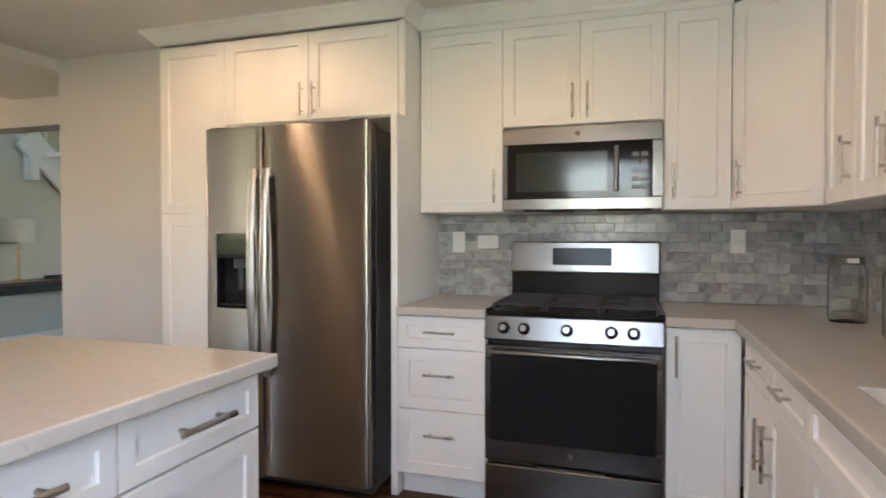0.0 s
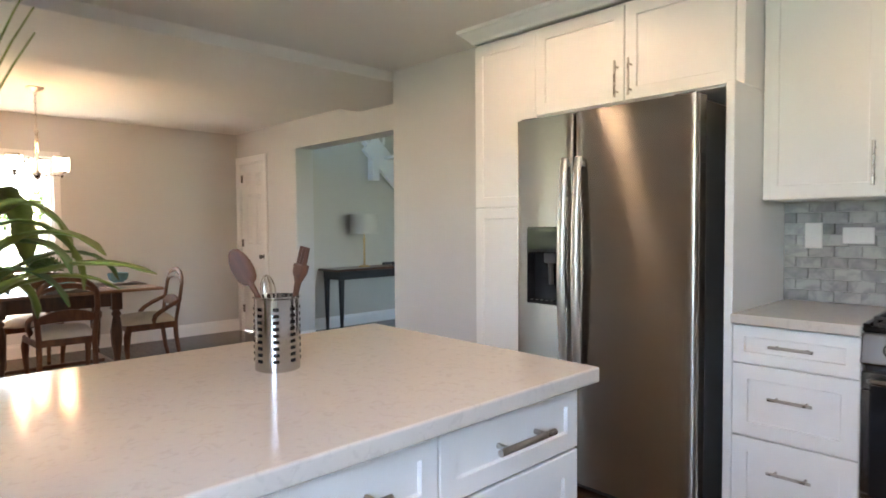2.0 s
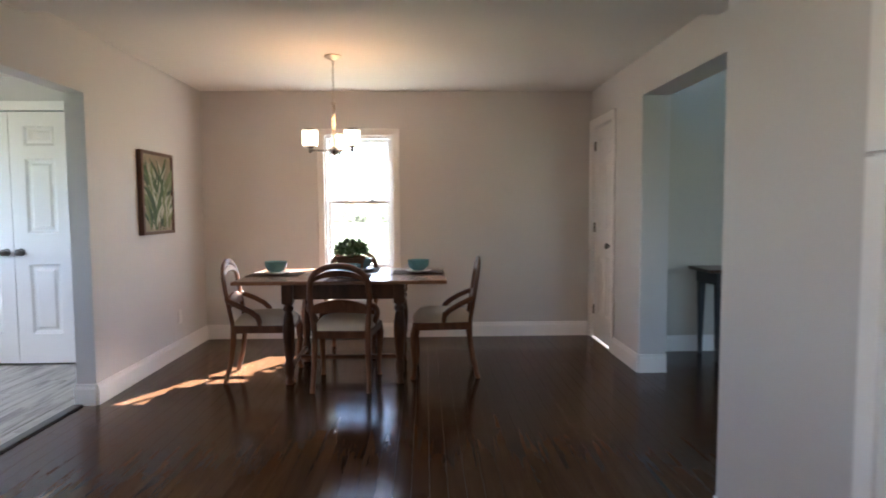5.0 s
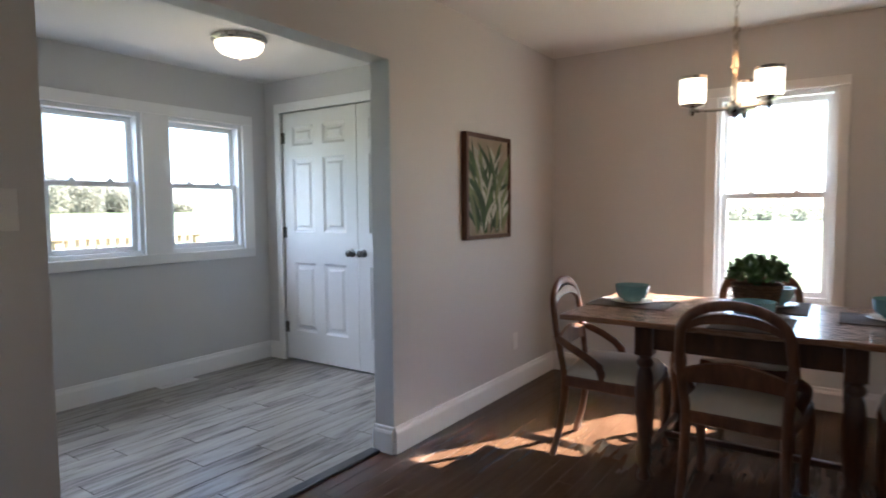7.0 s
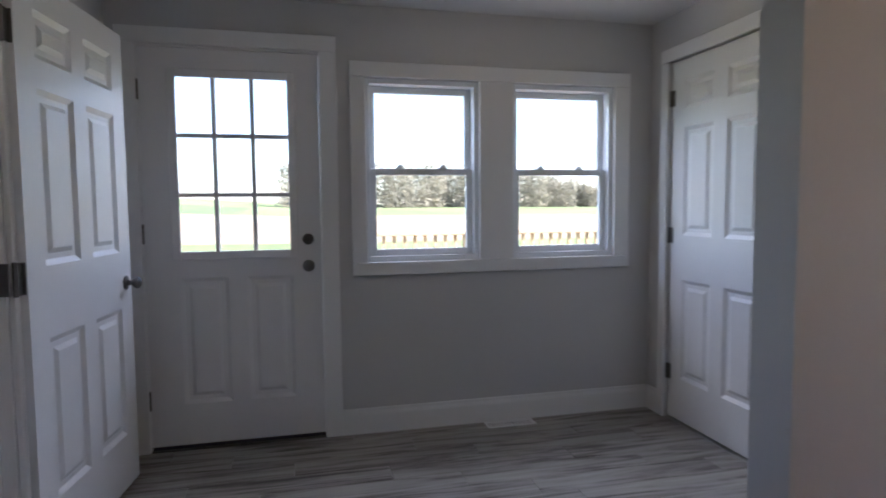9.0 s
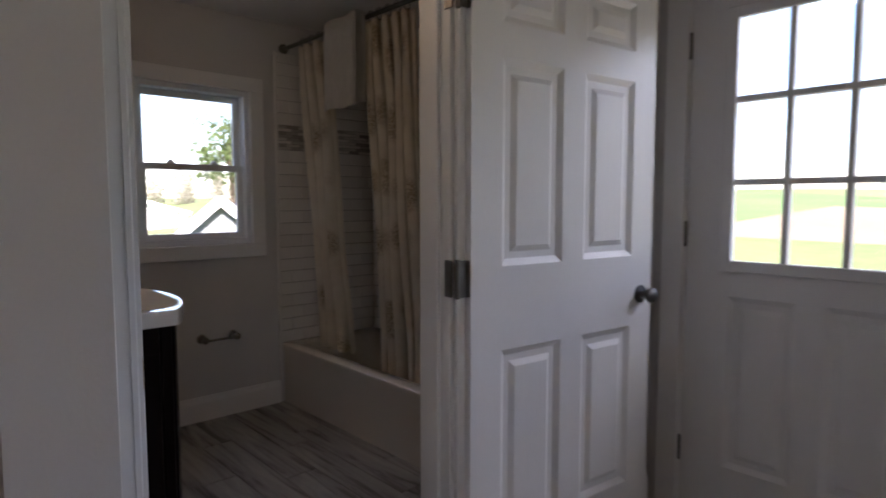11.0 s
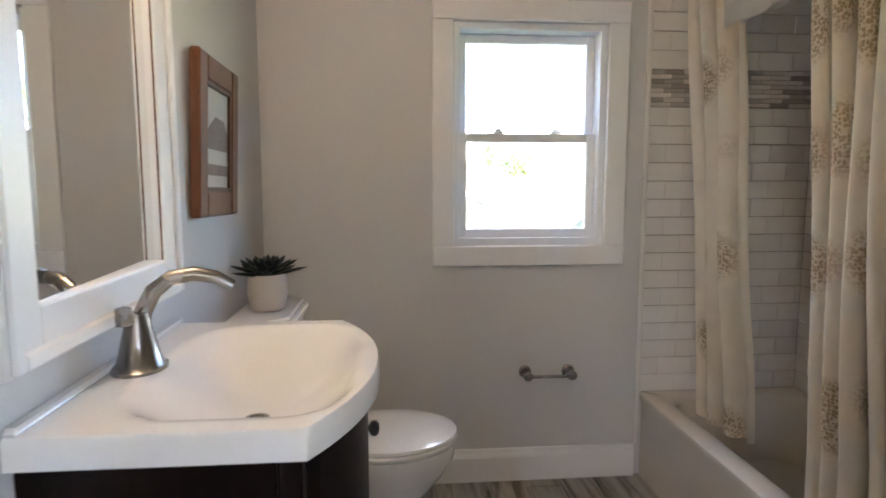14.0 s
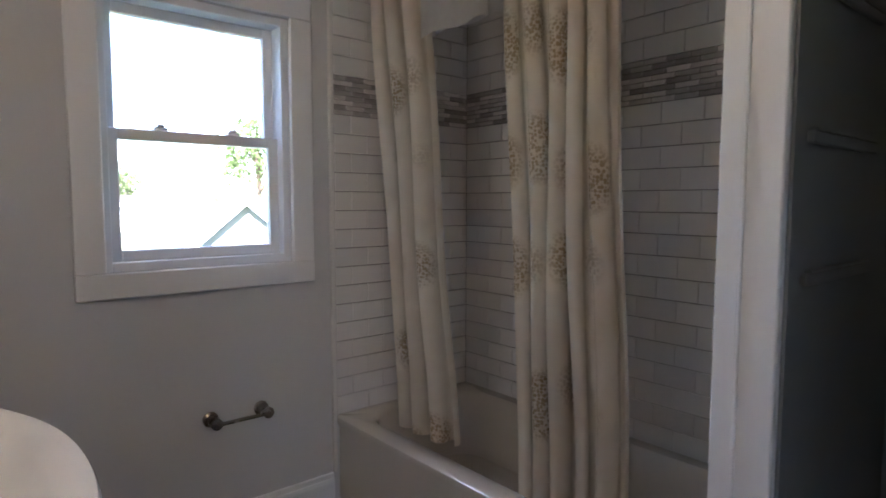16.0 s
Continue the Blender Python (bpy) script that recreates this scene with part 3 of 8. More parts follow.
# dining room door, shut
six_panel_door("door_1", pose(-7.185, YN + 0.02, 0.012, 0, 0, 0), 0.61, 2.015, "white six-panel interior door, shut, in the dining room corner", 0.545)
structure("trim_dining_door", join(cube(-7.263, -7.185, YN - 0.018, YN - 0.001, 0, 2.035, 0.003), cube(-6.573, -6.50, YN - 0.018, YN - 0.001, 0, 2.035, 0.003), cube(-7.263, -6.50, YN - 0.02, YN - 0.001, 2.035, 2.11, 0.003),
          cube(-7.2, -7.188, YN, YN + 0.14, 0, 2.045, 0), cube(-6.572, -6.56, YN, YN + 0.14, 0, 2.045, 0), cube(-7.188, -6.572, YN, YN + 0.14, 2.031, 2.045, 0)), TRIM, "white door casing", "trim")
# Unseen lid on the closet, added to stop daylight leaking over its doors.
structure("ceiling_closet_light_block", cube(-7.1, MX - 0.14, MY - 0.1, YS2, CEIL2, CEIL2 + 0.03, 0), CEILING, "added closet ceiling, unseen, blocking daylight above the closet doors", "ceiling")
# closet pair in the entry
for y0, s, nm in ((-2.31, 1, "door_2"), (-0.664, -1, "door_3")):
    m = pose(MX - 0.012, y0, 0.015, 0, 0, 90) if s > 0 else pose(MX - 0.012, y0, 0.015, 0, 0, 90) @ Matrix.Diagonal((-1, 1, 1, 1))
    six_panel_door(nm, m, 0.82, 2.045, "white six-panel closet door, shut, with a pewter knob", 0.765)
structure("trim_closet", join(cube(MX + 0.001, MX + 0.02, -2.375, -2.312, 0, 2.065, 0.003), cube(MX + 0.001, MX + 0.02, -0.662, -0.58, 0, 2.065, 0.003), cube(MX + 0.001, MX + 0.022, -2.375, -0.58, 2.065, 2.14, 0.003)), TRIM, "white casing round the closet doors", "trim")
structure("wall_closet_inside", join(cube(-7.1, -7.06, MY, YS2, 0, CEIL2, 0), cube(-7.06, MX - 0.14, MY - 0.1, MY, 0, CEIL2, 0)), GREY_WALL, "painted closet walls")
# bathroom door, swung back against the entry wall
six_panel_door("door_4", pose(BX0 - 0.012, -1.40, 0.012, 0, 0, -96.5) @ Matrix.Diagonal((1, -1, 1, 1)), 0.835, 2.02, "white six-panel bathroom door, wide open against the entry wall", 0.775, hinges=False, knob_both=True)
jamb = structure("trim_bath_door", join(cube(BX0 + 0.001, BX1 - 0.001, -1.379, -1.36, 0, 2.04, 0), cube(BX0 + 0.001, BX1 - 0.001, -0.55, -0.531, 0, 2.04, 0), cube(BX0 + 0.001, BX1 - 0.001, -1.379, -0.531, 2.04, 2.059, 0),
          cube(BX0 + 0.04, BX0 + 0.075, -1.36, -1.347, 0, 2.03, 0.002), cube(BX0 + 0.04, BX0 + 0.075, -0.563, -0.55, 0, 2.03, 0.002),
          cube(BX0 - 0.02, BX0 - 0.001, -1.455, -1.372, 0, 2.05, 0.003), cube(BX0 - 0.02, BX0 - 0.001, -0.538, -0.455, 0, 2.05, 0.003), cube(BX0 - 0.022, BX0 - 0.001, -1.455, -0.455, 2.05, 2.13, 0.003),
          cube(BX0 - 0.027, BX0 - 0.0195, -0.482, -0.458, 0, 2.05, 0.003), cube(BX0 - 0.024, BX0 - 0.0195, -0.500, -0.490, 0, 2.05, 0.002), cube(BX0 - 0.0235, BX0 - 0.0195, -0.535, -0.522, 0, 2.05, 0.002),
          cube(BX0 - 0.027, BX0 - 0.0195, -1.452, -1.428, 0, 2.05, 0.003), cube(BX0 - 0.024, BX0 - 0.0195, -1.420, -1.410, 0, 2.05, 0.002),
          cube(BX1 + 0.001, BX1 + 0.02, -1.44, -1.366, 0, 2.05, 0.003), cube(BX1 + 0.001, BX1 + 0.02, -0.544, -0.47, 0, 2.05, 0.003), cube(BX1 + 0.001, BX1 + 0.022, -1.44, -0.47, 2.05, 2.13, 0.003)), TRIM, "white bathroom door jamb and casing", "trim")
for z in (0.20, 0.985, 1.78):
    hg = thing("door_hinge", "dark pewter butt hinge on the bathroom door jamb", "hinge", (BX0, -1.36, z), "door hinges")
    part("jamb_leaf", cube(BX0 - 0.012, BX0 + 0.020, -1.3605, -1.3555, z, z + 0.105, 0.002), DARK_METAL, hg)
    part("knuckle", tube([(BX0 - 0.024, -1.366, z - 0.003), (BX0 - 0.024, -1.366, z + 0.108)], 0.0075, 12), DARK_METAL, hg)
    part("door_leaf", join(cube(BX0 - 0.043, BX0 - 0.031, -1.3995, -1.3945, z, z + 0.105, 0.002), cube(BX0 - 0.033, BX0 - 0.029, -1.397, -1.362, z, z + 0.105, 0.001)), DARK_METAL, hg)
solo("strike_plate", join(cube(BX0 + 0.008, BX0 + 0.034, -0.5535, -0.5495, 0.89, 0.95, 0.001), cube(BX0 + 0.014, BX0 + 0.028, -0.555, -0.553, 0.905, 0.935, 0)), BRASS, "brass strike plate on the bathroom door jamb", "strike plate")

# glazed outer door
door5 = tagged(new("door_5"), "white half-glazed outer door with nine panes, shut", "door", kind="structure")
dx0, dx1, dy = -4.355, -3.477, MY - 0.05
gx0, gx1, gz0, gz1 = -4.205, -3.64, 1.025, 1.93
local("door_leaf", join(cube(dx0, gx0, dy, dy + 0.044, 0.025, 2.06, 0), cube(gx1, dx1, dy, dy + 0.044, 0.025, 2.06, 0), cube(gx0, gx1, dy, dy + 0.044, gz1, 2.06, 0), cube(gx0, gx1, dy, dy + 0.044, 0.90, gz0, 0), cube(gx0, gx1, dy, dy + 0.044, 0.025, 0.24, 0), cube((gx0 + gx1) / 2 - 0.045, (gx0 + gx1) / 2 + 0.045, dy, dy + 0.044, 0.24, 0.90, 0)), DOOR_WHITE, door5)
for bm in panel_front(1, 1, ((gx0, (gx0 + gx1) / 2 - 0.045), ((gx0 + gx1) / 2 + 0.045, gx1)), ((0.24, 0.90),), 0.044):
    local("panel", turned(bm, pose(0, dy + 0.044, 0) @ Matrix.Diagonal((1, -1, 1, 1))), DOOR_WHITE, door5)
lite = local("lite_frame", join(cube(gx0 - 0.03, gx0 + 0.012, dy + 0.044, dy + 0.058, gz0 - 0.03, gz1 + 0.03, 0.003), cube(gx1 - 0.012, gx1 + 0.03, dy + 0.044, dy + 0.058, gz0 - 0.03, gz1 + 0.03, 0.003), cube(gx0 + 0.012, gx1 - 0.012, dy + 0.044, dy + 0.058, gz0 - 0.03, gz0 + 0.012, 0.003), cube(gx0 + 0.012, gx1 - 0.012, dy + 0.044, dy + 0.058, gz1 - 0.012, gz1 + 0.03, 0.003)), DOOR_WHITE, door5)
for i in (1, 2):
    gx = gx0 + (gx1 - gx0) * i / 3
    gz = gz0 + (gz1 - gz0) * i / 3
    local("muntin", cube(gx - 0.011, gx + 0.011, dy + 0.014, dy + 0.05, gz0, gz1, 0.003), DOOR_WHITE, lite)
    local("muntin", cube(gx0, gx1, dy + 0.0145, dy + 0.0495, gz - 0.011, gz + 0.011, 0.003), DOOR_WHITE, lite)
for i in range(3):
    for j in range(3):
        px, pz = gx0 + (gx1 - gx0) * i / 3, gz0 + (gz1 - gz0) * j / 3
        pane = local("pane", cube(px + 0.011, px + (gx1 - gx0) / 3 - 0.011, dy + 0.026, dy + 0.03, pz + 0.011, pz + (gz1 - gz0) / 3 - 0.011, 0), ASH_GLASS, door5, "clear door pane")
        pane.visible_shadow = False
local("door_knob", knob_bm(-4.285, 0.946, dy + 0.044, 1), DARK_METAL, door5, "round pewter door knob")
local("deadbolt", shifted(lathe([(0.03, 0), (0.03, 0.012), (0.024, 0.018), (0, 0.019)], 20), Matrix.Translation((-4.285, dy + 0.044, 1.09)) @ Matrix.Rotation(radians(-90), 4, "X")), DARK_METAL, door5, "round pewter deadbolt")
for z in (0.22, 1.08, 1.80):
    local("hinge", tube([(dx1 + 0.004, dy + 0.05, z), (dx1 + 0.004, dy + 0.05, z + 0.1)], 0.008, 8), DARK_METAL, door5, "dark metal hinge")
local("sweep", cube(dx0, dx1, dy + 0.002, dy + 0.046, 0.006, 0.024, 0.002), DARK_PLASTIC, door5, "black rubber door sweep")
structure("trim_outer_door", join(cube(-4.45, -4.36, MY + 0.001, MY + 0.02, 0, 2.075, 0.003), cube(-3.472, -3.385, MY + 0.001, MY + 0.02, 0, 2.075, 0.003), cube(-4.45, -3.385, MY + 0.001, MY + 0.022, 2.075, 2.155, 0.003),
          cube(-4.365, -4.357, MY - 0.13, MY, 0, 2.075, 0), cube(-3.475, -3.467, MY - 0.13, MY, 0, 2.075, 0), cube(-4.357, -3.475, MY - 0.13, MY, 2.064, 2.075, 0)), TRIM, "white casing round the outer door", "trim")
structure("trim_threshold", cube(-4.357, -3.475, MY - 0.14, MY + 0.01, -0.005, 0.006, 0.002), DARK_METAL, "dark metal door threshold", "threshold")


def baseboard(axis, p, s, a0, a1, z=0.0):
    """A moulded skirting on the wall face p, standing out towards s."""
    bm = bmesh.new()
    prof = [(0, 0.0), (0.016, 0.0), (0.016, 0.105), (0.012, 0.118), (0.009, 0.122), (0.007, 0.138), (0.0, 0.142)]
    rings = []
    for a in (a0, a1):
        rings.append([bm.verts.new((p + s * (d + 0.001), a, h + z) if axis == "x" else (a, p + s * (d + 0.001), h + z)) for d, h in prof])
    for i in range(len(prof) - 1):
        bm.faces.new((rings[0][i], rings[1][i], rings[1][i + 1], rings[0][i + 1]))
    bm.faces.new(rings[0])
    bm.faces.new(rings[1])
    bmesh.ops.recalc_face_normals(bm, faces=bm.faces[:])
    structure("baseboard", bm, TRIM, "white moulded baseboard", "baseboard")


baseboard("x", XW, 1, YS + 0.0, YN)
baseboard("y", YS, 1, XW + 0.017, -5.276)
baseboard("y", YS, 1, -3.705, -1.0)
baseboard("y", YN, -1, -6.50, -5.876)
baseboard("x", -5.876, 1, YN, YN2)
baseboard("x", -6.55, 1, YN2 + 0.0, 7.5)
baseboard("x", -3.62, -1, 2.985, YN)
baseboard("y", 2.985, -1, -3.62, -2.607)
baseboard("x", -5.276, 1, YS2, YS)
baseboard("x", -3.705, -1, YS2, YS)
baseboard("y", YS2, -1, MX, -5.276)
baseboard("y", YS2, -1, -3.705, BX0)
baseboard("y", MY, 1, MX, -4.45)
baseboard("x", MX, 1, MY + 0.017, -2.375)
baseboard("x", MX, 1, -0.58, YS2)
baseboard("x", BX0, -1, MY + 0.02, -1.455)
baseboard("x", BE, -1, -1.958, YS2)
baseboard("y", YS2, -1, BX1, BE)
structure("trim_threshold_wood", cube(-5.26, -3.721, YS2 - 0.02, YS2 + 0.045, -0.004, 0.012, 0.005), BLACK_WOOD, "dark wooden threshold strip between floors", "threshold")

# ---- kitchen ----
def bar_pull(length, out=0.032, r=0.006):
    """A bar handle on two posts, along x, standing out towards -y."""
    h = length / 2
    bm = join(tube([(-h, -out, 0), (h, -out, 0)], r, 10), tube([(-h * 0.68, -out, 0), (-h * 0.68, 0.0, 0)], r * 0.8, 8), tube([(h * 0.68, -out, 0), (h * 0.68, 0.0, 0)], r * 0.8, 8))
    return bm


def shaker(x0, x1, z0, z1, y=0.0, t=0.02, rail=0.058):
    """A shaker front as one body: outer slab with softened edges and a sunk flat panel, face towards -y."""
    bm = bmesh.new()
    g, b, r, d = 0.0018, 0.0025, min(rail, (z1 - z0) * 0.32, (x1 - x0) * 0.32), 0.009

    def ring(m, yy):
        return [bm.verts.new(p) for p in ((x0 + m, yy, z0 + m), (x1 - m, yy, z0 + m), (x1 - m, yy, z1 - m), (x0 + m, yy, z1 - m))]

    rings = [ring(g, y + t), ring(g, y + b), ring(g + b, y), ring(r, y), ring(r + 0.003, y + d)]
    for p, q in zip(rings, rings[1:]):
        for k in range(4):
            bm.faces.new((p[k], p[(k + 1) % 4], q[(k + 1) % 4], q[k]))
    bm.faces.new(rings[0][::-1]), bm.faces.new(rings[-1])
    bmesh.ops.recalc_face_normals(bm, faces=bm.faces[:])
    return bm


def cabinet(name, m, w, z0, z1, depth, fronts, label, kick=0.0, group="", t=0.02):
    """fronts: (x0, x1, z0, z1, handle x, handle z, 'v' or 'h' or '', kind). Face plane at y=0, body behind."""
    ob = thing(name, label, "cabinet", group=group)
    ob.matrix_world = m
    body = [cube(0, w, t + 0.001, depth, z0 + kick, z1, 0.001)]
    if kick:
        body.append(cube(0.002, w - 0.002, 0.075, depth, z0, z0 + kick, 0))
    local("body", join(*body), CABINET, ob)
    for x0, x1, a, b, hx, hz, way, kind in fronts:
        f = local(kind, shaker(x0, x1, a, b, 0.0, t, 0.058 if b - a > 0.2 else 0.045), CABINET, ob)
        if way:
            bm = bar_pull(0.15 if way == "h" else 0.17)
            if way == "v":
                bm.transform(Matrix.Rotation(radians(90), 4, "Y"))
            bm.transform(Matrix.Translation((hx, 0, hz)))
            local("handle", bm, NICKEL, f, "brushed nickel bar handle")
    return ob


# drawers between refrigerator and range
cabinet("drawer_cabinet", pose(-1.092, 2.652, 0), 0.432, 0, 0.875, 0.62, [(0, 0.432, 0.72, 0.872, 0.216, 0.80, "h", "drawer"), (0, 0.432, 0.43, 0.718, 0.216, 0.60, "h", "drawer"), (0, 0.432, 0.115, 0.428, 0.216, 0.315, "h", "drawer")], "white shaker base cabinet with three drawers", kick=0.11)
cabinet("base_cabinet", pose(0.112, 2.652, 0), 0.29, 0, 0.875, 0.62, [(0, 0.288, 0.115, 0.872, 0.04, 0.755, "v", "door")], "narrow white shaker base cabinet beside the range", kick=0.11)


def east(y_from):
    return Matrix.Translation((0.402, y_from, 0)) @ Matrix.Rotation(radians(-90), 4, "Z")


cabinet("base_cabinet", east(2.60), 0.46, 0, 0.875, 0.58, [(0.0, 0.46, 0.72, 0.872, 0.27, 0.80, "h", "drawer"), (0, 0.46, 0.115, 0.718, 0.40, 0.56, "v", "door")], "white shaker base cabinet with drawer and door by the corner", kick=0.11)
cabinet("base_cabinet", east(2.138), 0.46, 0, 0.875, 0.58, [(0.0, 0.46, 0.72, 0.872, 0.23, 0.80, "h", "drawer"), (0, 0.46, 0.115, 0.718, 0.06, 0.56, "v", "door")], "white shaker base cabinet with drawer and door", kick=0.11)
cabinet("sink_cabinet", east(1.676), 0.84, 0, 0.875, 0.58, [(0.0, 0.84, 0.72, 0.872, 0, 0, "", "panel"), (0, 0.42, 0.115, 0.718, 0.36, 0.6, "v", "door"), (0.42, 0.84, 0.115, 0.718, 0.48, 0.6, "v", "door")], "white shaker sink cabinet under the counter", kick=0.11)
cabinet("base_cabinet", east(0.834), 0.90, 0, 0.875, 0.58, [(0.0, 0.45, 0.115, 0.872, 0.39, 0.7, "v", "door"), (0.45, 0.90, 0.115, 0.872, 0.51, 0.7, "v", "door")], "white shaker base cabinet with two doors", kick=0.11)

# upper cabinets
UP0, UP1 = 1.37, 2.285
cabinet("wall_cabinet", pose(-1.090, 2.965, 0), 0.438, UP0, UP1, 0.318, [(0, 0.438, UP0, UP1, 0.40, 1.50, "v", "door")], "white shaker wall cabinet beside the refrigerator panel")
cabinet("wall_cabinet", pose(-0.651, 2.965, 0), 0.76, 1.79, UP1, 0.318, [(0, 0.38, 1.79, UP1, 0.345, 1.90, "v", "door"), (0.38, 0.76, 1.79, UP1, 0.415, 1.90, "v", "door")], "white shaker wall cabinet above the microwave with two doors")
cabinet("wall_cabinet", pose(0.110, 2.965, 0), 0.285, UP0, UP1, 0.318, [(0, 0.285, UP0, UP1, 0.04, 1.50, "v", "door")], "narrow white shaker wall cabinet beside the microwave")
ang = math.degrees(math.atan2(2.66 - 2.965, 0.68 - 0.397))
corner = thing("corner_cabinet", "white diagonal corner wall cabinet with one shaker door", "cabinet")
bm = bmesh.new()
foot = [(0.397, 2.985), (0.69, 2.68), (0.998, 2.68), (0.998, 3.283), (0.397, 3.283)]
lo, hi = [bm.verts.new((x, y, UP0)) for x, y in foot], [bm.verts.new((x, y, UP1)) for x, y in foot]
bm.faces.new(lo[::-1]), bm.faces.new(hi)
for i in range(5):
    bm.faces.new((lo[i], lo[(i + 1) % 5], hi[(i + 1) % 5], hi[i]))
bmesh.ops.recalc_face_normals(bm, faces=bm.faces[:])
part("body", bm, CABINET, corner)
dm = pose(0.397, 2.963, 0, 0, 0, ang)
dw = math.hypot(2.66 - 2.965, 0.68 - 0.397)
cdoor = part("door", shifted(shaker(0, dw, UP0, UP1), dm), CABINET, corner)
hb = bar_pull(0.17)
hb.transform(dm @ Matrix.Translation((0.045, 0, 1.50)) @ Matrix.Rotation(radians(90), 4, "Y"))
part("handle", hb, NICKEL, cdoor, "brushed nickel bar handle")


def east_up(y):
    return Matrix.Translation((0.682, y, 0)) @ Matrix.Rotation(radians(-90), 4, "Z")


cabinet("wall_cabinet", east_up(2.655), 0.33, UP0, UP1, 0.31, [(0, 0.33, UP0, UP1, 0.285, 1.51, "v", "door")], "white shaker wall cabinet on the side wall")
cabinet("wall_cabinet", east_up(2.323), 0.66, UP0, UP1, 0.31, [(0, 0.33, UP0, UP1, 0.29, 1.51, "v", "door"), (0.33, 0.66, UP0, UP1, 0.37, 1.51, "v", "door")], "white shaker wall cabinet on the side wall with two doors")
structure("trim_frieze", join(cube(-1.09, 0.40, 2.97, 3.283, UP1 + 0.001, 2.335, 0.001), cube(0.69, 0.998, 1.66, 2.66, UP1 + 0.001, 2.335, 0.001)), CABINET, "white frieze board above the wall cabinets", "trim")


def crown(points, name="trim_crown"):
    """A sloping crown moulding along points at the ceiling; the room lies to the right of the way."""
    prof = [(0.0, 2.318), (0.012, 2.322), (0.02, 2.335), (0.062, 2.375), (0.072, 2.38), (0.075, 2.398), (0.0, 2.398)]
    bm = bmesh.new()
    pts = [Vector((x, y, 0)) for x, y in points]
    rings = []
    for i, p in enumerate(pts):
        dirs = []
        if i > 0:
            dirs.append((p - pts[i - 1]).normalized())
        if i < len(pts) - 1:
            dirs.append((pts[i + 1] - p).normalized())
        ns = [Vector((d.y, -d.x, 0)) for d in dirs]
        n = ns[0] if len(ns) == 1 else (ns[0] + ns[1]) / (1 + ns[0].dot(ns[1]))
        rings.append([bm.verts.new(p + n * d + Vector((0, 0, z))) for d, z in prof])
    for a, b in zip(rings, rings[1:]):
        for k in range(len(prof) - 1):
            bm.faces.new((a[k], a[k + 1], b[k + 1], b[k]))
    bm.faces.new(rings[0])
    bm.faces.new(rings[-1])
    bmesh.ops.recalc_face_normals(bm, faces=bm.faces[:])
    structure(name, bm, CABINET, "white crown moulding above the cabinets", "trim")


crown([(-2.59, 2.98), (-2.59, 2.755), (-1.11, 2.755), (-1.11, 2.968), (0.397, 2.968), (0.685, 2.66), (0.685, 1.66)])

# tall pantry and refrigerator surround
pantry = thing("pantry_cabinet", "tall white shaker pantry cabinet round the refrigerator", "cabinet", (-1.85, 3.0, 0))
part("body", join(cube(-2.59, -2.17, 2.777, 3.283, 0.11, 2.315, 0.001), cube(-2.585, -2.17, 2.84, 3.283, 0, 0.11, 0), cube(-2.17, -1.11, 2.777, 3.283, 1.845, 2.315, 0.001)), CABINET, pantry)
part("side_panel", cube(-1.128, -1.094, 2.655, 3.283, 0, 1.84, 0.002), CABINET, pantry)
part("side_panel", cube(-1.128, -1.094, 2.757, 3.283, 1.841, 2.315, 0.002), CABINET, pantry)
f = part("door", shifted(shaker(-2.588, -2.15, 0.115, 1.368), Matrix.Translation((0, 2.756, 0))), CABINET, pantry)
f = part("door", shifted(shaker(-2.588, -2.15, 1.372, 2.30), Matrix.Translation((0, 2.756, 0))), CABINET, pantry)
for x0, x1, hx in ((-2.148, -1.632, -1.665), (-1.63, -1.13, -1.595)):
    f = part("door", shifted(shaker(x0, x1, 1.85, 2.30), Matrix.Translation((0, 2.756, 0))), CABINET, pantry)
    hb = bar_pull(0.17)
    hb.transform(Matrix.Translation((hx, 2.756, 1.955)) @ Matrix.Rotation(radians(90), 4, "Y"))
    part("handle", hb, NICKEL, f, "brushed nickel bar handle")

# refrigerator
fridge = thing("refrigerator", "stainless steel side-by-side refrigerator with ice dispenser", "refrigerator", (-1.65, 2.9, 0))
part("body", cube(-2.105, -1.195, 2.63, 3.26, 0.02, 1.775, 0.006), surface("grey_fridge_side", (0.10, 0.10, 0.10), 0.45, vary=0.05, metal=0.3), fridge)


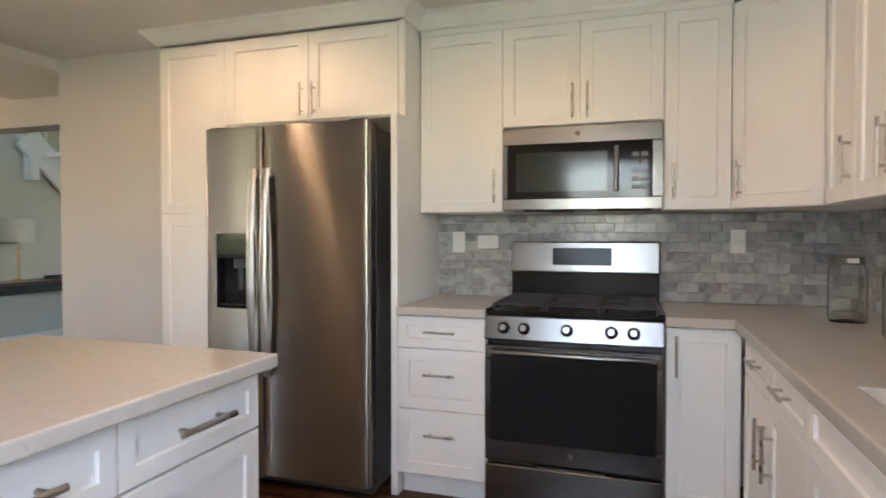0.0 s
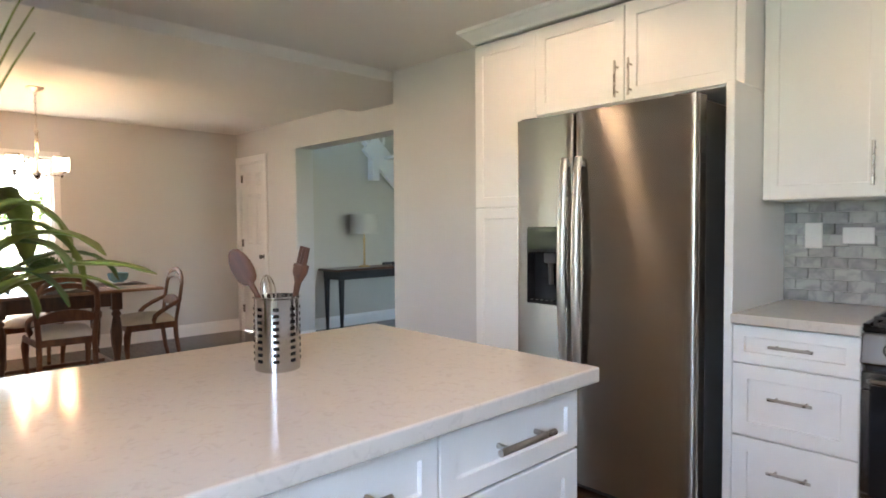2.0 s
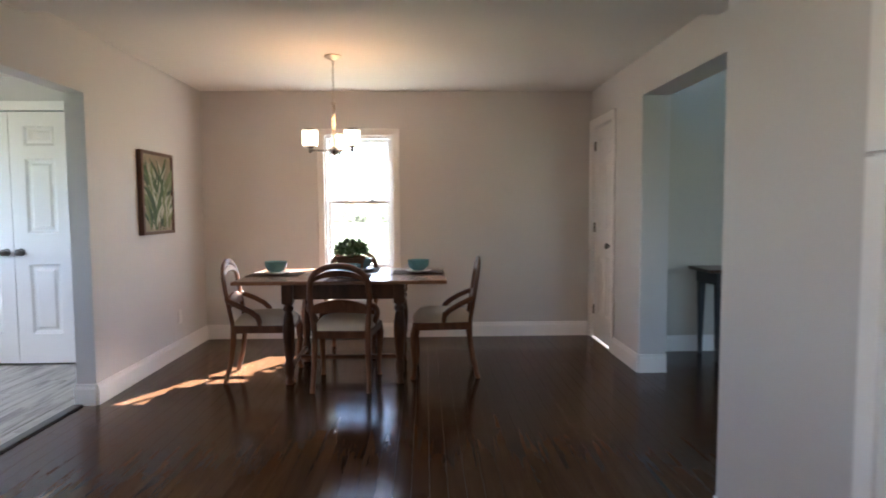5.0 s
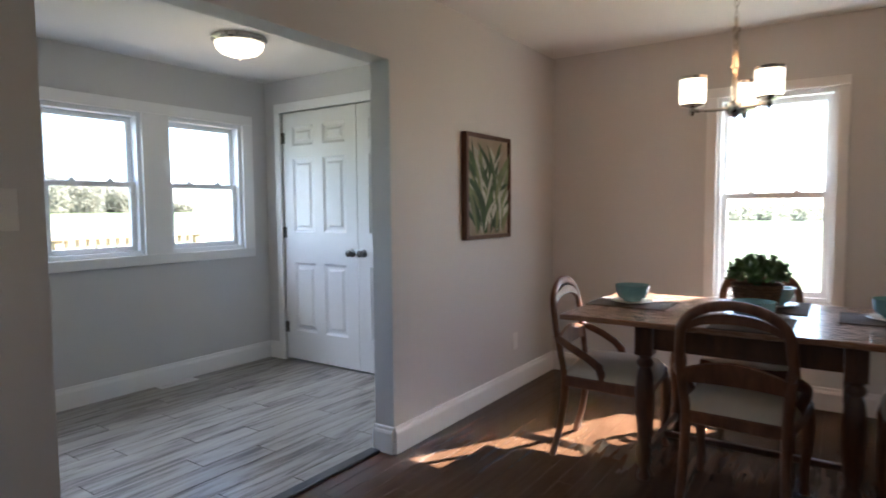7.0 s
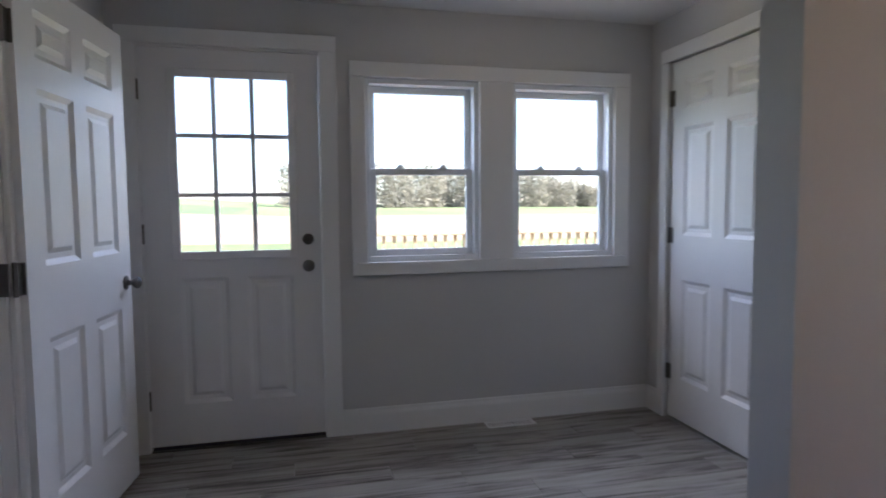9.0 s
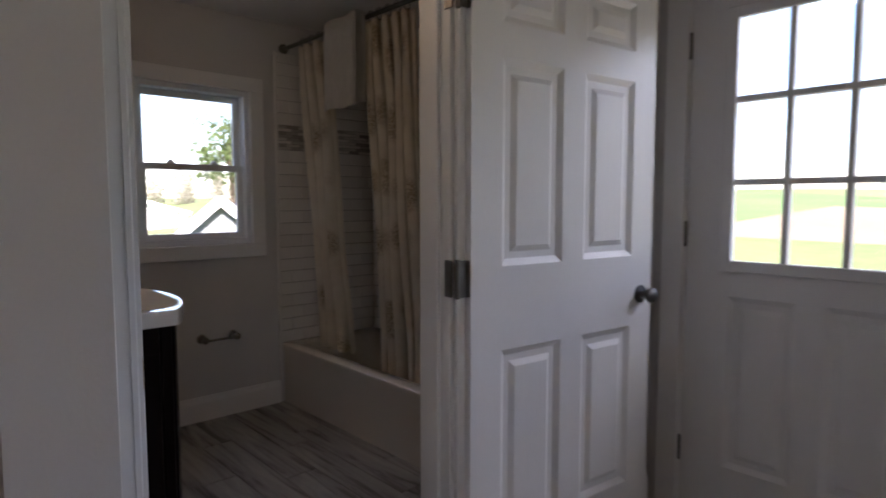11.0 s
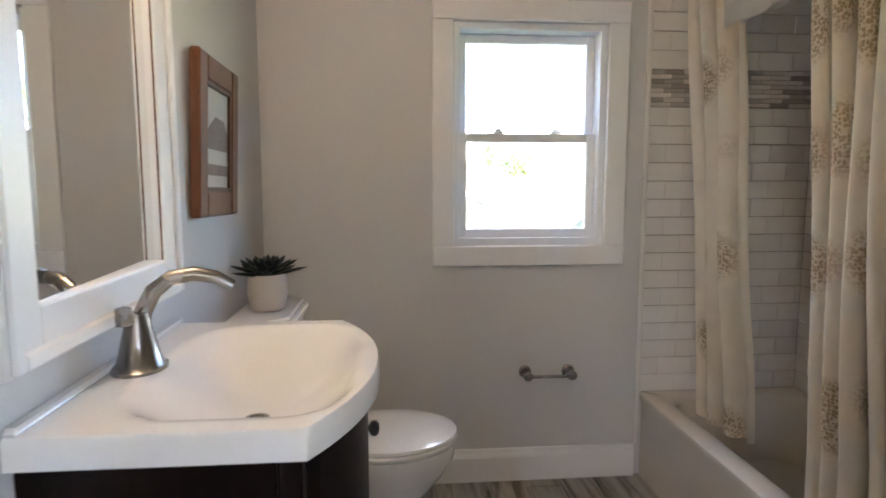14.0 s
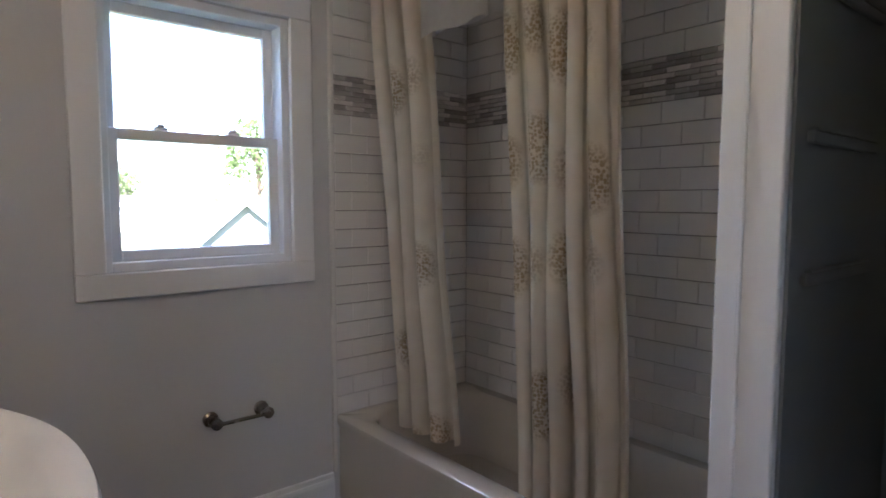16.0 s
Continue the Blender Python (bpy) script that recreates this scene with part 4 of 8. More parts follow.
def fridge_door(x0, x1, hole=None):
    """A door with a gently bowed front and rounded edges."""
    bm = bmesh.new()
    n = 14
    xm, hw = -1.65, 0.47
    rows = [0.06, 1.79] if not hole else [0.06, hole[2], hole[3], 1.79]
    cols = sorted({x0, x1, *[x0 + (x1 - x0) * i / n for i in range(n + 1)], *(hole[:2] if hole else ())})

    def yf(x):
        e = min(x - x0, x1 - x)
        r = 0.018
        edge = 0 if e > r else r - math.sqrt(max(0, r * r - (r - e) ** 2))
        return 2.535 + 0.009 * ((x - xm) / hw) ** 2 + edge

    cols = sorted(set(cols) | {x0 + d for d in (0.002, 0.006, 0.011)} | {x1 - d for d in (0.002, 0.006, 0.011)})
    for a, b in zip(cols, cols[1:]):
        for c, d in zip(rows, rows[1:]):
            if hole and hole[0] <= (a + b) / 2 <= hole[1] and c == hole[2]:
                continue
            bm.faces.new([bm.verts.new(p) for p in ((a, yf(a), c), (b, yf(b), c), (b, yf(b), d), (a, yf(a), d))])
        for z in (rows[0], rows[-1]):
            bm.faces.new([bm.verts.new(p) for p in ((a, yf(a), z), (b, yf(b), z), (b, 2.625, z), (a, 2.625, z))])
    for x in (x0, x1):
        for c, d in zip(rows, rows[1:]):
            bm.faces.new([bm.verts.new(p) for p in ((x, yf(x), c), (x, 2.625, c), (x, 2.625, d), (x, yf(x), d))])
    bmesh.ops.remove_doubles(bm, verts=bm.verts[:], dist=1e-5)
    bmesh.ops.recalc_face_normals(bm, faces=bm.faces[:])
    return smooth(bm, 35)


HOLE = (-2.04, -1.80, 0.885, 1.262)
left = part("freezer_door", fridge_door(-2.108, -1.765, HOLE), FRIDGE_STEEL, fridge)
right = part("fridge_door", fridge_door(-1.758, -1.192), FRIDGE_STEEL, fridge)
part("dispenser", join(cube(-2.04, -1.80, 2.60, 2.605, 0.885, 1.262, 0), cube(-2.04, -2.032, 2.542, 2.60, 0.885, 1.262, 0), cube(-1.808, -1.80, 2.542, 2.60, 0.885, 1.262, 0), cube(-2.032, -1.808, 2.542, 2.60, 0.885, 0.90, 0.002), cube(-2.032, -1.808, 2.54, 2.60, 1.135, 1.262, 0.003)), BLACK_GLASS, left, "black water and ice dispenser recess")
part("spout", join(cube(-1.95, -1.89, 2.56, 2.60, 1.085, 1.135, 0.004), tube([(-1.92, 2.58, 0.98), (-1.92, 2.575, 1.085)], 0.012, 10)), DARK_PLASTIC, left, "black dispenser spout and paddle")
part("drip_tray", join(*[cube(-2.02 + i * 0.03, -2.005 + i * 0.03, 2.545, 2.595, 0.901, 0.906, 0.001) for i in range(7)]), STEEL, left, "steel drip tray")
part("display", cube(-2.03, -1.81, 2.5375, 2.5395, 1.155, 1.245, 0.0005), surface("display_film", (0.016, 0.02, 0.014), 0.15, vary=0.2, spec=0.2), left, "dark display above the dispenser")
for x, s in ((-1.80, left), (-1.725, right)):
    bm = bmesh.new()
    rows = []
    for i in range(19):
        t = i / 18
        yb = 2.512 - 0.030 * math.sin(math.pi * t) ** 0.8
        hw_ = 0.0195 + 0.003 * math.sin(math.pi * t)
        rows.append([bm.verts.new((x + u * hw_, yb + v, 0.56 + 1.02 * t)) for u, v in ((-1, 0.006), (-0.7, -0.005), (0, -0.008), (0.7, -0.005), (1, 0.006), (0, 0.010))])
    for a, b in zip(rows, rows[1:]):
        for k in range(6):
            bm.faces.new((a[k], a[(k + 1) % 6], b[(k + 1) % 6], b[k]))
    bm.faces.new(rows[0][::-1]), bm.faces.new(rows[-1])
    bmesh.ops.recalc_face_normals(bm, faces=bm.faces[:])
    smooth(bm, 60)
    part("handle", join(bm, cube(x - 0.012, x + 0.012, 2.505, 2.545, 0.575, 0.60, 0.003), cube(x - 0.012, x + 0.012, 2.505, 2.545, 1.54, 1.565, 0.003)), SATIN_STEEL, s, "curved stainless door handle")
part("kick_grille", cube(-2.10, -1.20, 2.60, 2.66, 0.012, 0.055, 0.003), DARK_PLASTIC, fridge, "black kick grille")
part("hinge_cover", cube(-2.09, -2.0, 2.56, 2.68, 1.776, 1.80, 0.004), DARK_PLASTIC, fridge)
part("hinge_cover", cube(-1.30, -1.21, 2.56, 2.68, 1.776, 1.80, 0.004), DARK_PLASTIC, fridge)

# range
RX0, RX1 = -0.655, 0.107
rng = thing("range", "stainless steel gas range with black oven window", "range", (-0.27, 2.95, 0))
part("body", cube(RX0 + 0.004, RX1 - 0.004, 2.66, 3.27, 0.03, 0.90, 0.003), DARK_PLASTIC, rng)
part("cooktop", join(cube(RX0, RX1, 2.63, 3.20, 0.895, 0.915, 0.005), cube(RX0, RX0 + 0.02, 2.63, 3.20, 0.915, 0.925, 0.003), cube(RX1 - 0.02, RX1, 2.63, 3.20, 0.915, 0.925, 0.003)), BLACK_ENAMEL, rng, "black enamel cooktop")
part("control_panel", shifted(cube(RX0, RX1, -0.022, 0.022, -0.055, 0.055, 0.006), Matrix.Translation((0, 2.632, 0.838)) @ Matrix.Rotation(radians(-12), 4, "X")), RANGE_STEEL, rng, "steel control panel")
for kx in (-0.565, -0.475, -0.29, -0.105, -0.015):
    part("knob", shifted(lathe([(0.026, 0), (0.027, 0.006), (0.021, 0.012), (0.018, 0.034), (0.014, 0.038), (0, 0.038)], 20), Matrix.Translation((kx, 2.611, 0.842)) @ Matrix.Rotation(radians(78), 4, "X")), RANGE_STEEL, rng, "round steel burner knob")
door = part("oven_door", join(cube(RX0 + 0.002, RX1 - 0.002, 2.612, 2.655, 0.70, 0.765, 0.005), cube(RX0 + 0.002, RX1 - 0.002, 2.612, 2.655, 0.245, 0.345, 0.005), cube(RX0 + 0.002, RX0 + 0.045, 2.612, 2.655, 0.345, 0.70, 0.003), cube(RX1 - 0.045, RX1 - 0.002, 2.612, 2.655, 0.345, 0.70, 0.003)), RANGE_STEEL, rng)
part("oven_window", cube(RX0 + 0.028, RX1 - 0.028, 2.606, 2.64, 0.335, 0.745, 0.004), BLACK_GLASS, door, "black glass oven window")
part("handle", tube([(RX0 + 0.03, 2.62, 0.735), (RX0 + 0.035, 2.585, 0.737)] + [(RX0 + 0.04 + (RX1 - RX0 - 0.08) * i / 12, 2.573 - 0.012 * math.sin(math.pi * i / 12), 0.738) for i in range(13)] + [(RX1 - 0.035, 2.585, 0.737), (RX1 - 0.03, 2.62, 0.735)], 0.0125, 12), RANGE_STEEL, door, "bowed steel oven handle")
part("badge", shifted(lathe([(0.014, 0), (0.014, 0.003), (0.011, 0.005), (0, 0.005)], 18), Matrix.Translation((-0.275, 2.612, 0.293)) @ Matrix.Rotation(radians(90), 4, "X")), DARK_METAL, door, "small round dark badge")
part("drawer", join(cube(RX0 + 0.002, RX1 - 0.002, 2.615, 2.655, 0.045, 0.225, 0.005), cube(-0.42, -0.13, 2.622, 2.66, 0.2255, 0.235, 0)), RANGE_STEEL, rng, "steel storage drawer")
part("backguard", join(cube(RX0 + 0.006, RX1 - 0.006, 3.20, 3.275, 0.90, 1.06, 0.004)), BLACK_ENAMEL, rng, "black lower backguard")
bg = part("console", shifted(cube(RX0, RX1, -0.022, 0.05, 0, 0.165, 0.008, 2), Matrix.Translation((0, 3.21, 1.055)) @ Matrix.Rotation(radians(-6), 4, "X")), RANGE_STEEL, rng, "steel back console")
part("clock_display", shifted(cube(-0.43, -0.13, -0.0255, -0.021, 0.04, 0.13, 0.002), Matrix.Translation((0, 3.21, 1.055)) @ Matrix.Rotation(radians(-6), 4, "X")), BLACK_ENAMEL, bg, "black display panel")


def grate(x0, x1):
    y0, y1, z = 2.665, 3.17, 0.948
    bars = [cube(x0, x1, y, y + 0.012, z - 0.012, z, 0.002) for y in (y0, y1 - 0.012)] + [cube(x, x + 0.012, y0 + 0.012, y1 - 0.012, z - 0.012, z, 0.002) for x in (x0, x1 - 0.012)]
    xm = (x0 + x1) / 2
    bars += [cube(xm - 0.006, xm + 0.006, y0 + 0.013, y1 - 0.013, z - 0.013, z - 0.001, 0.002)]
    bars += [cube(x0 + 0.013, x1 - 0.013, y - 0.006, y + 0.006, z - 0.0125, z - 0.0005, 0.002) for y in (y0 + 0.125, (y0 + y1) / 2, y1 - 0.125)]
    bars += [cube(x, x + 0.012, y, y + 0.012, 0.915, z - 0.012, 0.001) for x in (x0, x1 - 0.012) for y in (y0, y1 - 0.012)]
    return join(*bars)


for x0, x1 in ((-0.63, -0.395), (-0.39, -0.155), (-0.15, 0.085)):
    part("grate", grate(x0, x1), CAST_IRON, rng, "black cast iron grate")
for bx, by in ((-0.512, 2.79), (-0.512, 3.04), (-0.272, 2.915), (-0.032, 2.79), (-0.032, 3.04)):
    part("burner", lathe([(0.05, 0), (0.05, 0.008), (0.036, 0.01), (0.036, 0.018), (0, 0.02)], 20, (bx, by, 0.915)), CAST_IRON, rng, "round black burner cap")

# microwave
mw = thing("microwave", "stainless steel over-the-range microwave with dark window", "microwave", (-0.27, 3.1, 1.374))
MX0, MX1 = -0.648, 0.107
part("body", cube(MX0 + 0.004, MX1 - 0.004, 2.975, 3.275, 1.385, 1.78, 0.003), DARK_PLASTIC, mw)
mdoor = part("door", join(cube(MX0, MX1, 2.945, 2.974, 1.695, 1.782, 0.004), cube(MX0, MX1, 2.945, 2.974, 1.376, 1.435, 0.004), cube(MX0, MX0 + 0.03, 2.945, 2.974, 1.435, 1.695, 0.002), cube(MX1 - 0.05, MX1, 2.945, 2.974, 1.435, 1.695, 0.002)), RANGE_STEEL, mw)
part("window", cube(MX0 + 0.026, MX1 - 0.045, 2.941, 2.97, 1.43, 1.70, 0.003), BLACK_GLASS, mdoor, "black glass microwave window")
part("inner_screen", cube(MX0 + 0.07, MX1 - 0.25, 2.9395, 2.942, 1.465, 1.655, 0.0005), surface("grey_green_screen", (0.03, 0.038, 0.034), 0.1, vary=0.15), mdoor, "grey-green window screen")
part("handle", join(tube([(-0.10, 2.905, 1.46), (-0.10, 2.905, 1.67)], 0.011, 12), tube([(-0.10, 2.905, 1.48), (-0.10, 2.944, 1.48)], 0.007, 8), tube([(-0.10, 2.905, 1.65), (-0.10, 2.944, 1.65)], 0.007, 8)), RANGE_STEEL, mdoor, "upright steel handle")
part("badge", shifted(lathe([(0.012, 0), (0.012, 0.003), (0, 0.004)], 18), Matrix.Translation((-0.28, 2.945, 1.742)) @ Matrix.Rotation(radians(90), 4, "X")), DARK_METAL, mdoor, "small round badge")
for i in range(5):
    for j in range(2):
        part("button", cube(-0.03 + j * 0.04, 0.0 + j * 0.04, 2.9395, 2.942, 1.47 + i * 0.038, 1.49 + i * 0.038, 0.0005), surface("dim_button_print", (0.10, 0.10, 0.10), 0.3) if i + j == 0 else bpy.data.materials["dim_button_print"], mw)
part("vent", join(*[cube(-0.55 + i * 0.36, -0.30 + i * 0.36, 2.99, 3.05, 1.372, 1.384, 0.002) for i in range(2)]), BLACK_ENAMEL, mw, "black underside vent")

# counters
def slab(poly, z0, z1, bevel=0.006):
    bm = bmesh.new()
    lo, hi = [bm.verts.new((x, y, z0)) for x, y in poly], [bm.verts.new((x, y, z1)) for x, y in poly]
    bm.faces.new(lo[::-1]), bm.faces.new(hi)
    for i in range(len(poly)):
        bm.faces.new((lo[i], lo[(i + 1) % len(poly)], hi[(i + 1) % len(poly)], hi[i]))
    bmesh.ops.recalc_face_normals(bm, faces=bm.faces[:])
    return bevelled(bm, bevel, 2)


solo("countertop", slab([(-1.093, 2.627), (-0.659, 2.627), (-0.659, 3.283), (-1.093, 3.283)], 0.876, 0.915), QUARTZ, "pale speckled quartz countertop beside the refrigerator", "countertop")
def counter_with_cutout(xs, ys, solid, z0, z1, bevel=0.005):
    """One slab on a grid of cut lines; solid(x, y) says which cells belong to it."""
    bm = bmesh.new()
    grid = {(i, j, k): None for i in range(len(xs)) for j in range(len(ys)) for k in (0, 1)}

    def at(i, j, k):
        if grid[i, j, k] is None:
            grid[i, j, k] = bm.verts.new((xs[i], ys[j], (z0, z1)[k]))
        return grid[i, j, k]

    def full(i, j):
        return 0 <= i < len(xs) - 1 and 0 <= j < len(ys) - 1 and solid((xs[i] + xs[i + 1]) / 2, (ys[j] + ys[j + 1]) / 2)

    for i in range(len(xs) - 1):
        for j in range(len(ys) - 1):
            if not full(i, j):
                continue
            for k in (0, 1):
                bm.faces.new((at(i, j, k), at(i + 1, j, k), at(i + 1, j + 1, k), at(i, j + 1, k)))
            for di, dj, a, b in ((-1, 0, (i, j), (i, j + 1)), (1, 0, (i + 1, j), (i + 1, j + 1)), (0, -1, (i, j), (i + 1, j)), (0, 1, (i, j + 1), (i + 1, j + 1))):
                if not full(i + di, j + dj):
                    bm.faces.new((at(*a, 0), at(*b, 0), at(*b, 1), at(*a, 1)))
    bmesh.ops.recalc_face_normals(bm, faces=bm.faces[:])
    bmesh.ops.dissolve_limit(bm, angle_limit=0.01, verts=bm.verts[:], edges=bm.edges[:])
    sharp = [e for e in bm.edges if len(e.link_faces) == 2 and e.calc_face_angle(0) > 0.8]
    bmesh.ops.bevel(bm, geom=sharp, offset=bevel, offset_type="OFFSET", segments=2, profile=0.5, affect="EDGES", clamp_overlap=True)
    return bm


top = solo("countertop", counter_with_cutout((0.111, 0.367, 0.47, 0.90, 0.998), (-0.06, 0.851, 1.549, 2.627, 3.283), lambda x, y: (x > 0.367 or y > 2.627) and not (0.47 < x < 0.90 and 0.851 < y < 1.549), 0.876, 0.915), QUARTZ, "pale speckled quartz countertop running round the corner", "countertop")
sink = solo("sink", join(cube(0.472, 0.898, 0.853, 1.547, 0.70, 0.712, 0), cube(0.462, 0.472, 0.845, 1.555, 0.70, 0.874, 0), cube(0.898, 0.908, 0.845, 1.555, 0.70, 0.874, 0), cube(0.472, 0.898, 0.845, 0.853, 0.70, 0.874, 0), cube(0.472, 0.898, 1.547, 1.555, 0.70, 0.874, 0)), STEEL, "stainless steel undermount sink", "sink")

# glass jars with dark lids in the corner
for jx, jy in ((0.78, 2.72), (0.84, 2.34)):
    jar = thing("storage_jar", "clear glass storage jar with dark metal lid", "jar", (jx, jy, 0.915), "glass jars on the counter")
    local("jar_body", lathe([(0.062, 0.0), (0.066, 0.006), (0.066, 0.20), (0.056, 0.225), (0.053, 0.225), (0.062, 0.198), (0.062, 0.008), (0, 0.006)], 24), JAR_GLASS, jar)
    local("lid", lathe([(0.058, 0.226), (0.06, 0.228), (0.06, 0.252), (0.056, 0.256), (0, 0.256)], 24), DARK_METAL, jar, "dark metal lid")
    local("label_card", cube(-0.02, 0.02, -0.0635, -0.0605, 0.232, 0.25, 0.0005), SWITCH, jar, "small white tag")


def wall_plate(name, m, label, kind):
    """A cover plate on a wall facing -y at the pose m, with toggles or sockets."""
    ob = thing(name, label, "switch" if kind == "switch" else "outlet")
    ob.matrix_world = m
    local("plate", cube(-0.036, 0.036, -0.006, 0, -0.059, 0.059, 0.003), SWITCH, ob)
    if kind == "switch":
        local("toggle", join(cube(-0.012, 0.012, -0.0075, -0.006, -0.026, 0.026, 0.001), cube(-0.006, 0.006, -0.016, -0.0075, -0.002, 0.014, 0.002)), SWITCH, ob)
    elif kind == "rocker":
        local("rocker", cube(-0.017, 0.017, -0.010, -0.006, -0.033, 0.033, 0.002), SWITCH, ob)
    else:
        for z in (-0.024, 0.024):
            local("socket", join(cube(-0.017, 0.017, -0.008, -0.006, z - 0.015, z + 0.015, 0.002), cube(-0.008, -0.005, -0.0085, -0.008, z - 0.005, z + 0.006, 0), cube(0.005, 0.008, -0.0085, -0.008, z - 0.005, z + 0.006, 0)), SWITCH, ob)
    return ob


wall_plate("outlet", pose(0.468, 3.273, 1.223), "white wall outlet on the tiled backsplash", "outlet")
wall_plate("outlet", pose(-0.97, 3.273, 1.215), "white wall outlet beside the refrigerator panel", "outlet")
wall_plate("outlet", pose(-0.80, 3.273, 1.216, 0, 90, 0), "steel-framed outlet set sideways on the backsplash", "outlet")
wall_plate("light_switch", pose(-3.60, YS, 1.275, 0, 0, 180), "white toggle light switch beside the entry opening", "switch")
wall_plate("outlet", pose(-6.62, YS, 0.34, 0, 0, 180), "white wall outlet near the dining room corner", "outlet")

# island
isl = thing("island_cabinet", "white shaker kitchen island cabinet with drawers and doors", "cabinet", (-1.44, 0.9, 0))
IY0, IY1, IX0, IX1 = -0.02, 1.44, -1.60, -1.012
part("body", join(cube(IX0, IX1 - 0.021, IY0, IY1, 0.11, 0.875, 0.002), cube(IX0 + 0.03, IX1 - 0.08, IY0 + 0.03, IY1 - 0.03, 0, 0.11, 0)), CABINET, isl)
FACE = Matrix.Translation((IX1, 0, 0)) @ Matrix.Rotation(radians(90), 4, "Z")
for y0, y1, hinge in ((0.475, 0.955, 0.91), (0.955, 1.435, 1.0)):
    f = part("drawer", shifted(shaker(y0, y1, 0.715, 0.872, rail=0.045), FACE), CABINET, isl)
    hb = bar_pull(0.19, 0.034, 0.008)
    hb.transform(FACE @ Matrix.Translation(((y0 + y1) / 2, 0, 0.797)))
    part("handle", hb, NICKEL, f, "brushed nickel bar handle")
    f = part("door", shifted(shaker(y0, y1, 0.115, 0.712), FACE), CABINET, isl)
    hb = bar_pull(0.17)
    hb.transform(FACE @ Matrix.Translation((hinge, 0, 0.58)) @ Matrix.Rotation(radians(90), 4, "Y"))
    part("handle", hb, NICKEL, f, "brushed nickel bar handle")
part("end_panel", shifted(shaker(-0.018, 0.473, 0.115, 0.872), FACE), CABINET, isl)
solo("island_countertop", slab([(-0.976, -0.06), (-0.976, 1.478), (-1.93, 1.505), (-1.93, -0.06)], 0.876, 0.915, 0.005), QUARTZ, "pale speckled quartz island countertop, polished", "countertop")

# utensil holder on the island
UX, UY = -1.538, 0.90
holder = thing("utensil_holder", "perforated stainless steel utensil holder on the island", "utensil holder", (UX, UY, 0.915))
bm = lathe([(0.052, 0.0), (0.055, 0.003), (0.055, 0.178), (0.058, 0.181), (0.058, 0.184), (0.053, 0.184), (0.053, 0.005), (0, 0.005)], 40)
local("cup", bm, surface("polished_steel_cup", (0.48, 0.47, 0.46), 0.13, metal=1.0, vary=0.04, bump=0.0, rvary=0.03), holder)
slot_mesh = mesh_of(cube(-0.0075, 0.0075, -0.0012, 0.0012, -0.0042, 0.0042, 0.001), BLACK_ENAMEL, "slot")
for c in range(8):
    for r in range(9):
        s = new("slot", slot_mesh)
        s.parent = holder
        s.matrix_local = Matrix.Rotation(2 * math.pi * (c + 0.3) / 8, 4, "Z") @ Matrix.Translation((0, -0.0552, 0.028 + r * 0.0158))


def utensil(name, label, lean, az, length, head, foot, roll=0):
    ob = thing(name, label, "utensil", (UX, UY, 0.921))
    ob.matrix_world = Matrix.Translation((UX + foot * math.cos(az), UY + foot * math.sin(az), 0.926)) @ Matrix.Rotation(az, 4, "Z") @ Matrix.Rotation(radians(lean), 4, "Y") @ Matrix.Rotation(radians(roll), 4, "Z")
    if head == "spoon":
        n = 16
        bm = bmesh.new()
        rings = []
        for i in range(n + 1):
            t = i / n
            w = 0.025 * math.sqrt(max(0.0, 1 - (2 * t - 1) ** 2)) * (1.05 - 0.25 * t) + 0.003
            zc, dip = length - 0.10 + 0.10 * t, 0.010 * math.sin(math.pi * t)
            rings.append([bm.verts.new((math.cos(a) * w, math.sin(a) * (0.005 + dip * 0.4) + dip * math.cos(2 * a) * 0.3, zc)) for a in (2 * math.pi * k / 12 for k in range(12))])
        for a, b in zip(rings, rings[1:]):
            for k in range(12):
                bm.faces.new((a[k], a[(k + 1) % 12], b[(k + 1) % 12], b[k]))
        bm.faces.new(rings[0][::-1]), bm.faces.new(rings[-1])
        bmesh.ops.recalc_face_normals(bm, faces=bm.faces[:])
        local("bowl", smooth(bm, 60), SPOON_WOOD, ob)
        local("handle", tube([(0, 0, 0), (0, 0, length * 0.5), (0, 0, length - 0.085)], [0.006, 0.006, 0.008], 10), SPOON_WOOD, ob)
    elif head == "fork":
        local("handle", tube([(0, 0, 0), (0, 0, length * 0.5), (0, 0, length - 0.09), (0, 0, length - 0.065), (0, 0, length - 0.045)], [0.006, 0.006, 0.009, 0.019, 0.02], 10), SPOON_WOOD, ob)
        for k in (-1, 0, 1):
            local("tine", tube([(k * 0.013, 0, length - 0.05), (k * 0.015, 0, length)], [0.0068, 0.005], 8), SPOON_WOOD, ob)
    else:
        for k in range(4):
            a = math.pi * k / 4
            pts = [(0.019 * math.sin(math.pi * i / 12) * math.cos(a), 0.019 * math.sin(math.pi * i / 12) * math.sin(a), length - 0.09 + 0.09 * (1 - math.cos(math.pi * i / 12)) / 2) for i in range(13)]
            local("wire", tube(pts + [(-x, -y, z) for x, y, z in pts[-2::-1]], 0.0014, 6), NICKEL, ob)
        local("handle", tube([(0, 0, 0), (0, 0, length - 0.088)], 0.006, 10), NICKEL, ob)
    return ob


utensil("wooden_spoon", "brown wooden spoon leaning out of the utensil holder", 27, radians(234), 0.325, "spoon", -0.042, 10)
utensil("wooden_fork", "brown wooden fork leaning out of the utensil holder", 12, radians(50), 0.30, "fork", 0.009, 130)
utensil("whisk", "small wire whisk standing in the utensil holder", 6, radians(215), 0.225, "whisk", 0.004)

